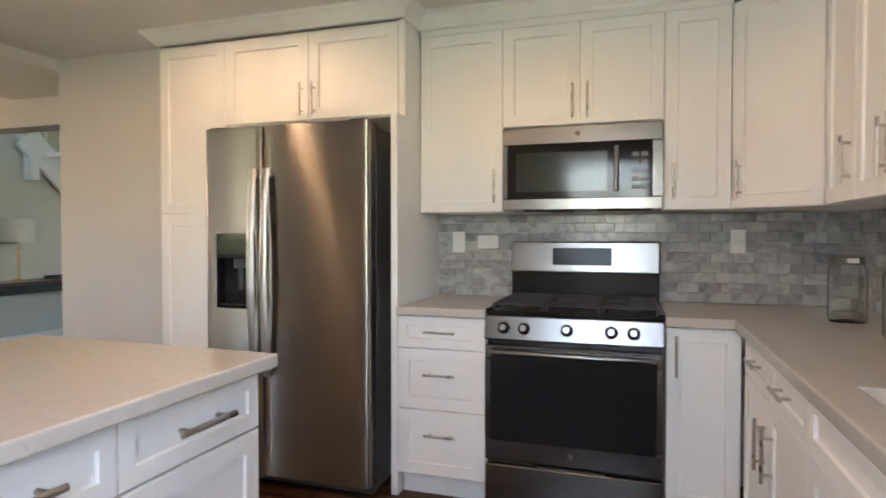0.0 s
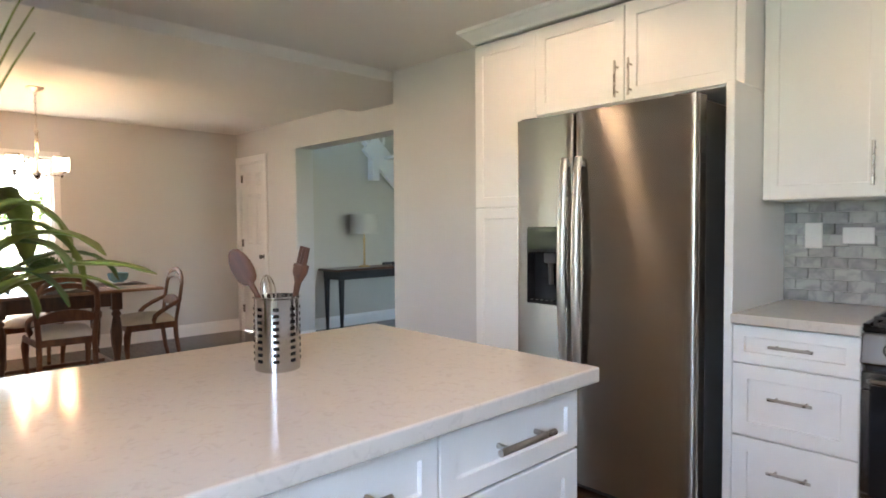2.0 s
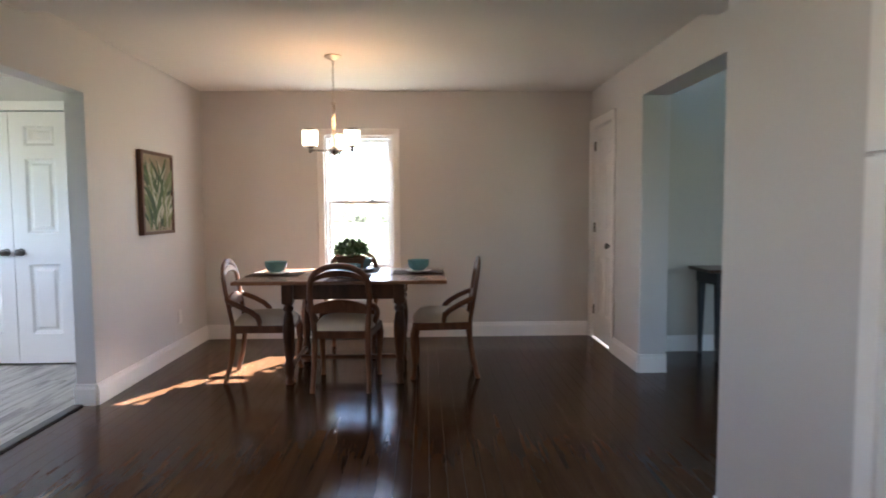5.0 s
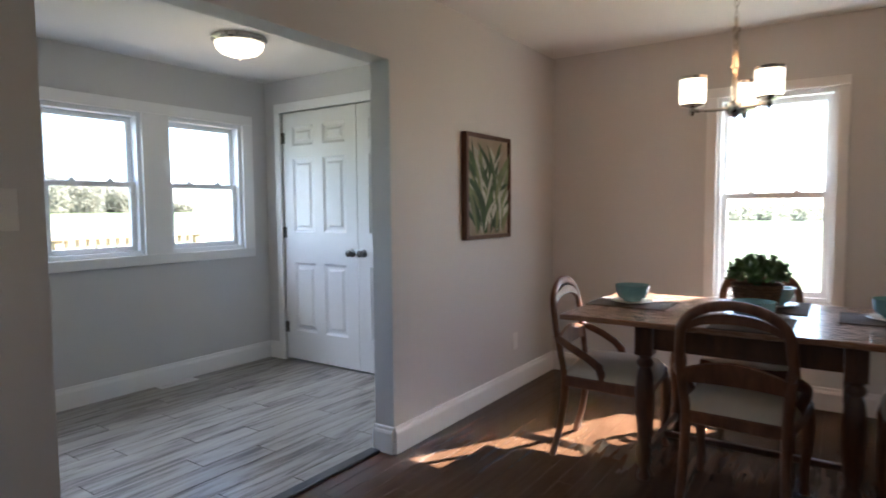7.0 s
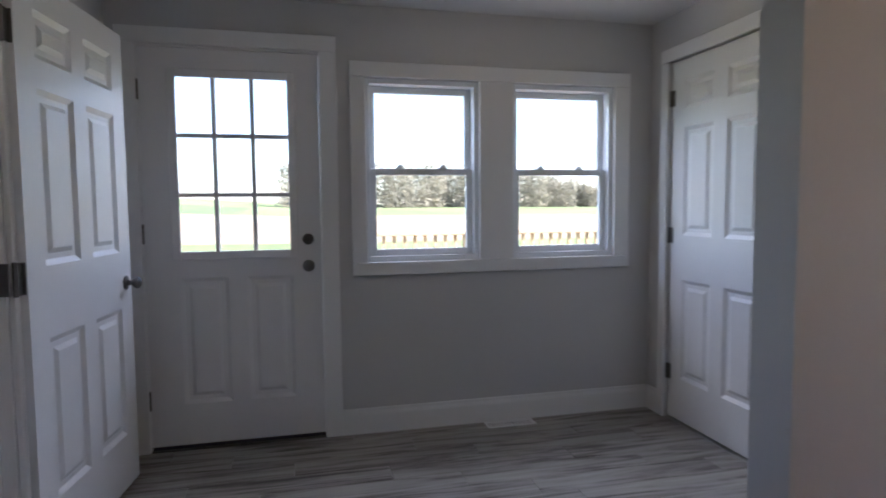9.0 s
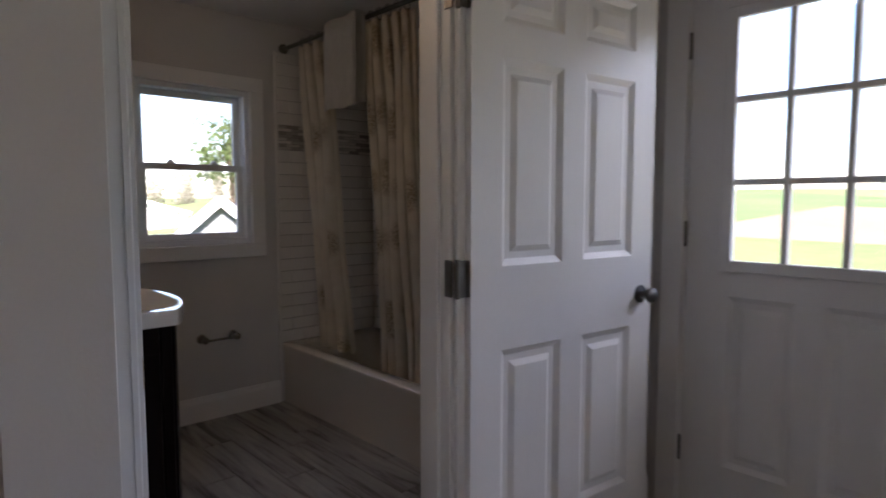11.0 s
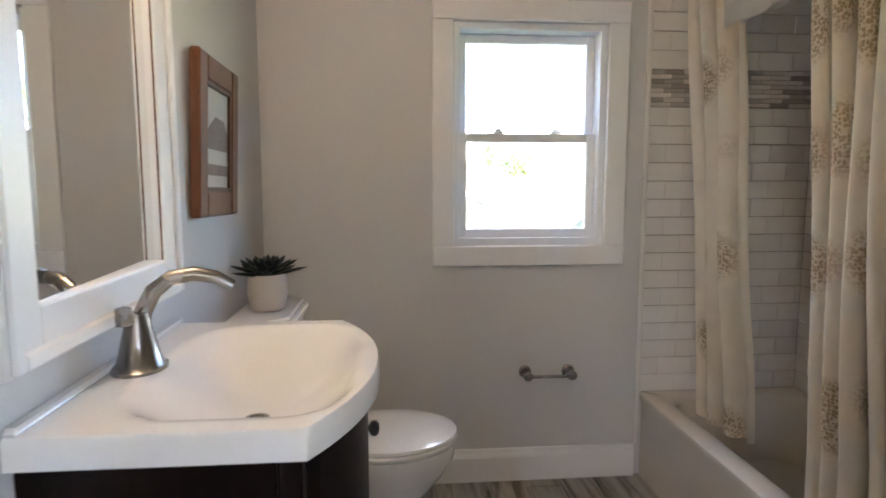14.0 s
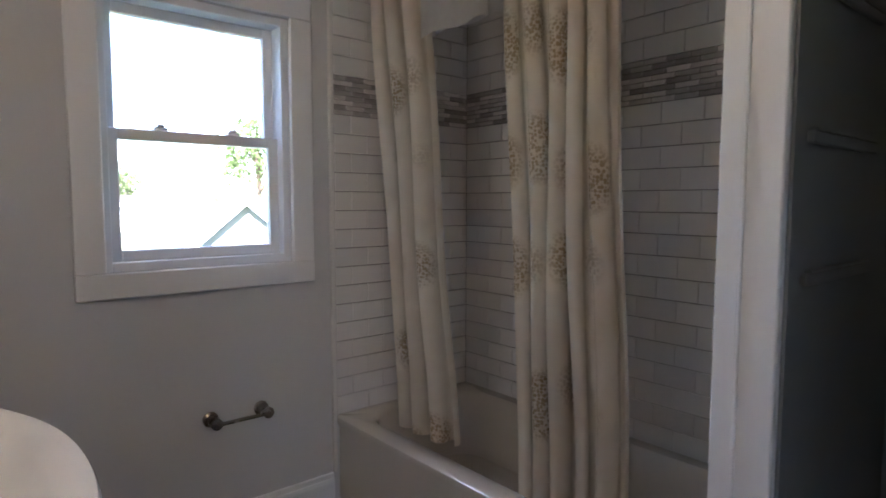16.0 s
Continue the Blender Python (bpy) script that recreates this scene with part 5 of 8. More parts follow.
# ---- dining room ----
def ring_path(cx, cz, rx, rz, a0, a1, n, y=0.0):
    return [(cx + rx * math.cos(a), y, cz + rz * math.sin(a)) for a in (radians(a0 + (a1 - a0) * i / n) for i in range(n + 1))]


def seat_cushion(w0, w1, d, h, z):
    """A domed upholstered pad: w0 at the back, w1 at the front."""
    bm = bmesh.new()
    n = 12
    grid = {}
    for i in range(n + 1):
        for j in range(n + 1):
            u, v = 2 * i / n - 1, 2 * j / n - 1
            w = (w0 + (w1 - w0) * (v + 1) / 2) / 2
            k = (1 - abs(u) ** 4) * (1 - abs(v) ** 4)
            grid[i, j] = bm.verts.new((u * w * (1 - 0.06 * (v * v)), v * d / 2 + 0.02 * (1 - u * u) * (v > 0) * v, z + h * k ** 0.5))
    for i in range(n):
        for j in range(n):
            bm.faces.new((grid[i, j], grid[i + 1, j], grid[i + 1, j + 1], grid[i, j + 1]))
    edge = [grid[i, 0] for i in range(n)] + [grid[n, j] for j in range(n)] + [grid[i, n] for i in range(n, 0, -1)] + [grid[0, j] for j in range(n, 0, -1)]
    low = [bm.verts.new((v.co.x * 0.99, v.co.y * 0.99, z - 0.02)) for v in edge]
    for a in range(len(edge)):
        b = (a + 1) % len(edge)
        bm.faces.new((edge[a], edge[b], low[b], low[a])[::-1])
    bm.faces.new(low[::-1])
    bmesh.ops.recalc_face_normals(bm, faces=bm.faces[:])
    return smooth(bm, 50)


def make_chair():
    ch = thing("dining_chair", "antique dark wooden dining chair with cream linen seat", "chair", group="chairs round the dining table")
    local("seat", seat_cushion(0.40, 0.47, 0.42, 0.062, 0.435), SEAT_CLOTH, ch, "domed cream linen seat")
    local("seat_frame", join(cube(-0.195, 0.195, -0.215, -0.185, 0.37, 0.425, 0.006), cube(-0.235, 0.235, 0.185, 0.22, 0.37, 0.425, 0.008), shifted(cube(-0.015, 0.015, -0.2, 0.2, 0.37, 0.425, 0.005), pose(-0.208, 0, 0, 0, 0, 5.0)), shifted(cube(-0.015, 0.015, -0.2, 0.2, 0.37, 0.425, 0.005), pose(0.208, 0, 0, 0, 0, -5.0))), CHAIR_WOOD, ch)
    for s in (-1, 1):
        local("front_leg", tube([(s * 0.215, 0.195, 0.40), (s * 0.222, 0.212, 0.33), (s * 0.22, 0.215, 0.22), (s * 0.212, 0.205, 0.10), (s * 0.214, 0.212, 0.03), (s * 0.216, 0.222, 0.0)], [0.027, 0.029, 0.022, 0.016, 0.015, 0.02], 10), CHAIR_WOOD, ch)
        local("back_leg", tube([(s * 0.185, -0.20, 0.42), (s * 0.186, -0.205, 0.3), (s * 0.19, -0.225, 0.15), (s * 0.195, -0.265, 0.0)], [0.022, 0.02, 0.018, 0.017], 10), CHAIR_WOOD, ch)
        local("arm", tube([(s * 0.20, -0.245, 0.62), (s * 0.224, -0.20, 0.598), (s * 0.238, -0.13, 0.565), (s * 0.236, -0.06, 0.525), (s * 0.224, -0.02, 0.490), (s * 0.212, -0.012, 0.455), (s * 0.206, -0.01, 0.42)], [0.016, 0.019, 0.020, 0.020, 0.022, 0.020, 0.016], 10), CHAIR_WOOD, ch, "curved hip brace")
    # balloon back, leaning backwards
    lean = Matrix.Translation((0, -0.205, 0.42)) @ Matrix.Rotation(radians(9), 4, "X")
    arch = [(-0.185, 0, 0.0), (-0.195, 0, 0.12), (-0.205, 0, 0.25), (-0.198, 0, 0.345)] + ring_path(0, 0.345, 0.195, 0.125, 170, 10, 12) + [(0.198, 0, 0.345), (0.205, 0, 0.25), (0.195, 0, 0.12), (0.185, 0, 0.0)]
    local("backrest", shifted(tube(arch, 0.021, 10), lean @ Matrix.Diagonal((1, 0.75, 1, 1))), CHAIR_WOOD, ch, "arched balloon-shaped back rail")
    crest = bmesh.new()
    rows = []
    for i in range(15):
        a = radians(165 - 150 * i / 14)
        rows.append([crest.verts.new((r * 0.195 / 0.2 * math.cos(a), y, 0.345 + rz * math.sin(a))) for r, rz, y in ((0.192, 0.092, -0.010), (0.192, 0.092, 0.010), (0.176, 0.052, 0.010), (0.176, 0.052, -0.010))])
    for a, b in zip(rows, rows[1:]):
        for k in range(4):
            crest.faces.new((a[k], a[(k + 1) % 4], b[(k + 1) % 4], b[k]))
    crest.faces.new(rows[0]), crest.faces.new(rows[-1][::-1])
    bmesh.ops.recalc_face_normals(crest, faces=crest.faces[:])
    local("crest_rail", shifted(crest, lean), CHAIR_WOOD, ch, "curved inner crest rail below an open slot")
    mid = bmesh.new()
    rows = []
    for i in range(13):
        t = 2 * i / 12 - 1
        h, dz = 0.028 + 0.018 * math.cos(t * math.pi / 2), 0.03 * (1 - t * t)
        rows.append([mid.verts.new((0.20 * t, y, 0.155 + dz + s * h)) for y, s in ((-0.01, -1), (0.01, -1), (0.01, 1), (-0.01, 1))])
    for a, b in zip(rows, rows[1:]):
        for k in range(4):
            mid.faces.new((a[k], a[(k + 1) % 4], b[(k + 1) % 4], b[k]))
    mid.faces.new(rows[0]), mid.faces.new(rows[-1][::-1])
    bmesh.ops.recalc_face_normals(mid, faces=mid.faces[:])
    local("cross_splat", shifted(mid, lean), CHAIR_WOOD, ch, "scalloped cross splat")
    return ch


chair = make_chair()
chair.matrix_world = pose(-5.71, 1.275, 0, 0, 0, 88)
copy_thing(chair, pose(-5.93, 0.645, 0, 0, 0, 4))
copy_thing(chair, pose(-5.98, 1.985, 0, 0, 0, 178))
copy_thing(chair, pose(-6.62, 1.20, 0, 0, 0, -90))

table = thing("dining_table", "dark stained farmhouse dining table with turned legs", "table", (-6.0, 1.26, 0))
TX0, TX1, TY0, TY1, TZ = -6.46, -5.55, 0.50, 2.005, 0.765
part("tabletop", cube(TX0, TX1, TY0, TY1, TZ - 0.026, TZ, 0.005, 2), TABLE_TOP, table, "worn polished wooden tabletop")
LEG = [(0.0, 0.0), (0.026, 0.0), (0.03, 0.02), (0.02, 0.05), (0.034, 0.085), (0.034, 0.15), (0.024, 0.17), (0.03, 0.21), (0.041, 0.33), (0.043, 0.42), (0.034, 0.50), (0.026, 0.53), (0.037, 0.545), (0.037, 0.56), (0.026, 0.575), (0.036, 0.59)]
lx, ly = (-6.34, -5.69), (0.865, 1.665)
for x in lx:
    for y in ly:
        part("leg", join(lathe(LEG, 20, (x, y, 0)), cube(x - 0.04, x + 0.04, y - 0.04, y + 0.04, 0.59, TZ - 0.027, 0.004)), TABLE_WOOD, table, "turned table leg")
for a in (cube(lx[0] + 0.041, lx[1] - 0.041, ly[0] - 0.025, ly[0] + 0.0, 0.62, TZ - 0.027, 0.002), cube(lx[0] + 0.041, lx[1] - 0.041, ly[1], ly[1] + 0.025, 0.62, TZ - 0.027, 0.002), cube(lx[0] - 0.02, lx[0] + 0.005, ly[0] + 0.041, ly[1] - 0.041, 0.62, TZ - 0.027, 0.002), cube(lx[1] - 0.005, lx[1] + 0.02, ly[0] + 0.041, ly[1] - 0.041, 0.62, TZ - 0.027, 0.002)):
    part("apron", a, TABLE_WOOD, table)
for y in ly:
    part("stretcher", cube(lx[0] + 0.03, lx[1] - 0.03, y - 0.014, y + 0.014, 0.10, 0.135, 0.005), TABLE_WOOD, table)
part("stretcher", cube((lx[0] + lx[1]) / 2 - 0.016, (lx[0] + lx[1]) / 2 + 0.016, ly[0] + 0.014, ly[1] - 0.014, 0.102, 0.133, 0.005), TABLE_WOOD, table)


def place_setting(x, y, turn, bowl=True):
    mat = solo("placemat", shifted(cube(-0.20, 0.20, -0.15, 0.15, 0, 0.005, 0.002), pose(x, y, TZ + 0.0005, 0, 0, turn)), PLACEMAT, "dark woven placemat on the dining table", "placemat", "place settings")
    pl = solo("plate", lathe([(0.05, 0), (0.055, 0.003), (0.10, 0.012), (0.105, 0.014), (0.10, 0.017), (0.05, 0.008), (0, 0.008)], 32, (x, y, TZ + 0.006)), PLATE_WHITE, "white round plate on a placemat", "plate", "place settings")
    if bowl:
        solo("bowl", lathe([(0.040, 0.0), (0.046, 0.005), (0.046, 0.010), (0.070, 0.024), (0.082, 0.048), (0.086, 0.080), (0.088, 0.086), (0.083, 0.086), (0.078, 0.050), (0.060, 0.026), (0.0, 0.016)], 32, (x, y, TZ + 0.0145)), TEAL, "teal glazed bowl on a white plate", "bowl", "place settings")


place_setting(-6.03, 0.70, 90)
place_setting(-6.10, 1.80, 90)
place_setting(-5.74, 1.30, 0)
place_setting(-6.28, 1.33, 0)

# leafy plant in a wicker basket
pot = thing("potted_plant", "small leafy green plant in a brown wicker basket", "plant", (-6.22, 1.255, TZ))
ribs = [(0.085, 0.0), (0.09, 0.004)]
for k in range(7):
    ribs += [(0.098 + 0.0035 * k, 0.010 + 0.016 * k), (0.093 + 0.0035 * k, 0.018 + 0.016 * k)]
ribs += [(0.122, 0.122), (0.11, 0.122), (0.105, 0.10), (0, 0.10)]
local("basket", lathe(ribs, 28), BASKET, pot, "brown wicker basket")
rnd = random.Random(5)
foliage = bmesh.new()
for i in range(620):
    a, e = rnd.uniform(0, 2 * math.pi), math.asin(rnd.uniform(-0.05, 1))
    r = rnd.uniform(0.55, 1.0)
    p = Vector((0.15 * r * math.cos(a) * math.cos(e), 0.15 * r * math.sin(a) * math.cos(e), 0.150 + 0.115 * r * math.sin(e)))
    m = Matrix.Translation(p) @ Euler((rnd.uniform(0, 6.3), rnd.uniform(0, 6.3), rnd.uniform(0, 6.3))).to_matrix().to_4x4()
    s = rnd.uniform(0.014, 0.026)
    v = [foliage.verts.new(m @ Vector(q)) for q in ((-s, 0, 0), (-s * 0.2, s * 0.55, s * 0.15), (s, 0, 0), (-s * 0.2, -s * 0.55, s * 0.15))]
    foliage.faces.new((v[0], v[1], v[2]))
    foliage.faces.new((v[0], v[2], v[3]))
local("foliage", foliage, LEAF, pot, "dense small dark green leaves")
local("stems", join(*[tube([(0, 0, 0.1), (0.05 * math.cos(a), 0.05 * math.sin(a), 0.16), (0.09 * math.cos(a), 0.09 * math.sin(a), 0.20)], 0.003, 5) for a in (0.3, 1.4, 2.5, 3.6, 4.7, 5.8)]), LEAF, pot)

# chandelier
CX, CY = -5.92, 1.18
chan = thing("chandelier", "brushed nickel three-light chandelier with lit frosted glass shades", "chandelier", (CX, CY, CEIL))
part("canopy", lathe([(0.0, -0.001), (0.065, -0.001), (0.065, -0.012), (0.03, -0.028), (0.012, -0.034), (0, -0.034)], 28, (CX, CY, CEIL)), NICKEL, chan)
links = []
for k in range(9):
    z = CEIL - 0.05 - 0.03 * k
    pts = [(CX + 0.008 * math.cos(t) * (k % 2), CY + 0.008 * math.cos(t) * (1 - k % 2), z + 0.019 * math.sin(t)) for t in (2 * math.pi * i / 12 for i in range(12))]
    links.append(tube(pts, 0.0022, 6, True))
part("chain", join(*links), NICKEL, chan)
part("loop", tube([(CX + 0.022 * math.cos(t), CY, 2.085 + 0.026 * math.sin(t)) for t in (2 * math.pi * i / 20 for i in range(20))], 0.003, 8, True), NICKEL, chan)
part("stem", lathe([(0, 2.062), (0.018, 2.06), (0.02, 2.045), (0.013, 2.04), (0.013, 1.90), (0.019, 1.895), (0.019, 1.885), (0.012, 1.88), (0.012, 1.74), (0.03, 1.73), (0.034, 1.70), (0.022, 1.675), (0.008, 1.665), (0.006, 1.65), (0, 1.645)][::-1], 20, (CX, CY, 0)), NICKEL, chan, "turned nickel centre stem")
for az in (55, 175, 295):
    a = radians(az)
    ax, ay = CX + 0.18 * math.cos(a), CY + 0.18 * math.sin(a)
    part("arm", tube([(CX + 0.02 * math.cos(a), CY + 0.02 * math.sin(a), 1.705), (CX + 0.10 * math.cos(a), CY + 0.10 * math.sin(a), 1.70), (ax, ay, 1.70)], 0.008, 10), NICKEL, chan)
    part("cup", lathe([(0, 1.675), (0.006, 1.68), (0.014, 1.69), (0.014, 1.712), (0.05, 1.722), (0.052, 1.728), (0, 1.729)], 24, (ax, ay, 0)), NICKEL, chan)
    part("shade", lathe([(0.0, 1.733), (0.05, 1.731), (0.056, 1.738), (0.057, 1.84), (0.052, 1.842), (0.052, 1.74), (0.0, 1.738)], 28, (ax, ay, 0)), SHADE_GLOW, chan, "lit frosted glass shade")
    part("shade_rim", lathe([(0.0575, 1.838), (0.0585, 1.84), (0.0585, 1.852), (0.0535, 1.852), (0.0535, 1.8405)], 28, (ax, ay, 0)), NICKEL, chan)

# botanical picture
pic = thing("framed_picture", "framed painting of green leaves in a brown wooden frame", "picture", (-6.28, YS, 1.4))
PX0, PX1, PZ0, PZ1 = -6.49, -5.935, 1.076, 1.721
part("frame", join(cube(PX0, PX0 + 0.025, YS + 0.001, YS + 0.042, PZ0, PZ1, 0.003), cube(PX1 - 0.025, PX1, YS + 0.001, YS + 0.042, PZ0, PZ1, 0.003), cube(PX0 + 0.025, PX1 - 0.025, YS + 0.001, YS + 0.042, PZ1 - 0.025, PZ1, 0.003), cube(PX0 + 0.025, PX1 - 0.025, YS + 0.001, YS + 0.042, PZ0, PZ0 + 0.025, 0.003)), streaked("brown_picture_frame", [(0.25, (0.05, 0.022, 0.012)), (0.9, (0.13, 0.06, 0.035))], 8, (4, 4, 0.8), 0.4, 0.06, rand=False), pic)
part("canvas", cube(PX0 + 0.02, PX1 - 0.02, YS + 0.002, YS + 0.028, PZ0 + 0.02, PZ1 - 0.02, 0), surface("pale_canvas", (0.30, 0.25, 0.18), 0.8, vary=0.2, scale=7, fine=300, bump=0.3), pic, "pale painted canvas")
greens = [surface("painted_leaf_" + n, c, 0.7, vary=0.4, scale=10, fine=200, bump=0.2) for n, c in (("dark", (0.035, 0.07, 0.03)), ("mid", (0.055, 0.10, 0.035)), ("light", (0.17, 0.20, 0.09)), ("pale", (0.42, 0.42, 0.33)))]
rnd = random.Random(11)
for i in range(88):
    base = Vector((rnd.uniform(PX0 + 0.10, PX1 - 0.10), 0, PZ0 + 0.03 + rnd.uniform(0, 0.30) ** 1.3))
    tilt = 2.2 * (base.x - (PX0 + PX1) / 2) + rnd.uniform(-0.75, 0.75)
    ln = rnd.uniform(0.2, 0.46)
    w = rnd.uniform(0.014, 0.032)
    bm = bmesh.new()
    lft, rgt = [], []
    y = YS + 0.0285 + 0.00015 * i
    for k in range(9):
        t = k / 8
        ww = w * math.sin(math.pi * (0.06 + 0.94 * t)) ** 0.8 if k < 8 else 0.001
        ang = tilt * (0.4 + 0.8 * t)
        c = base + Vector((math.sin(ang) * ln * t, 0, math.cos(ang) * ln * t))
        n = Vector((math.cos(ang), 0, -math.sin(ang)))
        for lst, s in ((lft, -1), (rgt, 1)):
            q = c + n * ww * s
            q.x, q.z = min(max(q.x, PX0 + 0.026), PX1 - 0.026), min(max(q.z, PZ0 + 0.026), PZ1 - 0.026)
            lst.append(bm.verts.new((q.x, y, q.z)))
    for k in range(8):
        bm.faces.new((lft[k], rgt[k], rgt[k + 1], lft[k + 1]))
    part("painted_leaf", bm, greens[i % 4], pic)

# ---- plant on the island ----
PXI, PYI = -1.50, 0.23
fern = thing("potted_fern", "arching strappy houseplant in an olive pot on the island", "plant", (PXI, PYI, 0.915))
local("pot", lathe([(0.0, 0.0), (0.07, 0.0), (0.074, 0.004), (0.092, 0.19), (0.095, 0.215), (0.088, 0.215), (0.084, 0.185), (0, 0.182)], 28), surface("olive_glaze", (0.11, 0.12, 0.05), 0.3, vary=0.15, scale=8, coat=0.3), fern, "round olive-green glazed pot")
local("soil", lathe([(0, 0.186), (0.083, 0.186), (0.083, 0.189), (0, 0.192)], 24), surface("potting_soil", (0.03, 0.02, 0.013), 0.95, vary=0.4, scale=60, fine=300, bump=1.0), fern)


def strap_leaf(length, width, e0, e1, n=14, late=1.7):
    """A fleshy strap leaf with a notched edge, rising at e0 degrees and drooping to e1 at its tip."""
    bm = bmesh.new()
    rows, x, z = [], 0.0, 0.0
    for i in range(n + 1):
        t = i / n
        a = radians(e0 + (e1 - e0) * t ** late)
        w = width * (0.35 + 0.65 * math.sin(math.pi * min(1, 0.1 + 0.85 * t)) ** 0.6) * (1 if i % 3 else 0.72) * (1 if i < n else 0.12)
        nx, nz = -math.sin(a), math.cos(a)
        rows.append([bm.verts.new((x, -w, z)), bm.verts.new((x - nx * w * 0.3, 0, z - nz * w * 0.3)), bm.verts.new((x, w, z))])
        x, z = x + length / n * math.cos(a), z + length / n * math.sin(a)
    for a, b in zip(rows, rows[1:]):
        for k in range(2):
            bm.faces.new((a[k], b[k], b[k + 1], a[k + 1]))
    smooth(bm, 60)
    bmesh.ops.solidify(bm, geom=bm.faces[:], thickness=0.002)
    return bm


rnd = random.Random(3)
for i in range(26):
    bm = strap_leaf(rnd.uniform(0.24, 0.40), rnd.uniform(0.015, 0.028), rnd.uniform(35, 82), rnd.uniform(-105, -15), late=rnd.uniform(0.9, 2.4))
    bm.transform(Matrix.Translation((0, 0, 0.19)) @ Matrix.Rotation(radians(i * 137.5 + rnd.uniform(-15, 15)), 4, "Z") @ Matrix.Translation((0.018, 0, 0)))
    local("leaf", bm, FERN if i % 3 else LEAF, fern)
for i in range(9):
    a, r, z = radians(i * 67 + 20), rnd.uniform(0.17, 0.26), rnd.uniform(0.36, 0.44)
    bm = strap_leaf(rnd.uniform(0.16, 0.25), rnd.uniform(0.018, 0.028), rnd.uniform(-10, 25), rnd.uniform(-100, -80), 10, 0.7)
    bm.transform(Matrix.Rotation(a, 4, "Z") @ Matrix.Translation((r * 0.62, 0, z)) @ Matrix.Rotation(rnd.uniform(-0.7, 0.7), 4, "Z"))
    local("leaf", bm, FERN, fern, "pale drooping leaf pad")
    local("branch", tube([(0.02 * math.cos(a), 0.02 * math.sin(a), 0.19), (r * 0.35 * math.cos(a), r * 0.35 * math.sin(a), z * 0.85), (r * 0.64 * math.cos(a), r * 0.64 * math.sin(a), z + 0.002)], [0.005, 0.004, 0.003], 6), LEAF, fern)
for i, (az, ln) in enumerate(((70, 0.62), (100, 0.58), (60, 0.5))):
    pts = [(0.02 * math.cos(radians(az)) + 0.16 * t * t * math.cos(radians(az)), 0.02 * math.sin(radians(az)) + 0.16 * t * t * math.sin(radians(az)), 0.19 + ln * t) for t in (k / 8 for k in range(9))]
    local("stalk", tube(pts, [0.004 - 0.0003 * k for k in range(9)], 6), FERN, fern, "tall thin flower stalk")

# ---- living room seen through the opening ----
con = thing("console_table", "black console table with a brown wooden top", "table", (-6.28, 4.9, 0))
part("tabletop", cube(-6.50, -6.10, 4.14, 5.6, 0.735, 0.762, 0.004), TABLE_WOOD, con, "dark brown wooden top")
part("apron", join(cube(-6.48, -6.12, 4.20, 5.54, 0.635, 0.734, 0.002)), BLACK_WOOD, con)
for x in (-6.455, -6.145):
    for y in (4.235, 5.505):
        bm = bmesh.new()
        lo = [bm.verts.new((x + a * 0.014, y + b * 0.014, 0)) for a, b in ((-1, -1), (1, -1), (1, 1), (-1, 1))]
        hi = [bm.verts.new((x + a * 0.028, y + b * 0.028, 0.634)) for a, b in ((-1, -1), (1, -1), (1, 1), (-1, 1))]
        bm.faces.new(lo[::-1]), bm.faces.new(hi)
        for k in range(4):
            bm.faces.new((lo[k], lo[(k + 1) % 4], hi[(k + 1) % 4], hi[k]))
        part("leg", bevelled(bm, 0.003), BLACK_WOOD, con, "tapered black leg")
lamp = thing("table_lamp", "brass column table lamp with off-white drum shade, unlit", "lamp", (-6.3, 4.69, 0.762))
local("base", lathe([(0.0, 0), (0.075, 0), (0.075, 0.012), (0.06, 0.022), (0.018, 0.028), (0.018, 0.038), (0, 0.038)], 28), BRASS, lamp)
local("column", lathe([(0, 0.038), (0.013, 0.038), (0.013, 0.34), (0.02, 0.345), (0.02, 0.36), (0.008, 0.365), (0.008, 0.43), (0, 0.43)], 20), BRASS, lamp)
local("shade", lathe([(0.185, 0.42), (0.17, 0.66), (0.166, 0.66), (0.181, 0.42), (0.185, 0.42)], 36), LAMPSHADE, lamp, "off-white drum shade")
solo("tray", join(cube(-6.40, -6.18, 5.05, 5.40, 0.7625, 0.772, 0.003), cube(-6.40, -6.39, 5.05, 5.40, 0.772, 0.80, 0.002), cube(-6.19, -6.18, 5.05, 5.40, 0.772, 0.80, 0.002)), BLACK_WOOD, "low dark tray on the console table", "tray")
# staircase rising along the far side
st = thing("staircase", "white painted staircase with sloping stringer and post", "staircase", (-6.0, 5.6, 0))
part("post", cube(-6.53, -6.42, 4.93, 5.04, 1.87, 2.598, 0.004), TRIM, st, "white hanging newel post")
part("bracket", shifted(cube(-0.05, 0.05, -0.2, 0.2, -0.022, 0.022, 0.003), Matrix.Translation((-6.475, 4.78, 2.42)) @ Matrix.Rotation(radians(-42), 4, "X")), TRIM, st, "white diagonal bracket")
part("stringer", shifted(cube(-0.03, 0.03, -1.5, 1.5, -0.14, 0.14, 0.004), Matrix.Translation((-6.45, 6.0, 1.35)) @ Matrix.Rotation(radians(-42), 4, "X")), TRIM, st, "white sloping stringer")
for k in range(9):
    part("tread", cube(-6.41, -5.5, 5.1 + 0.22 * k, 5.36 + 0.22 * k, 2.15 - 0.2 * k, 2.19 - 0.2 * k, 0.004), TRIM, st)
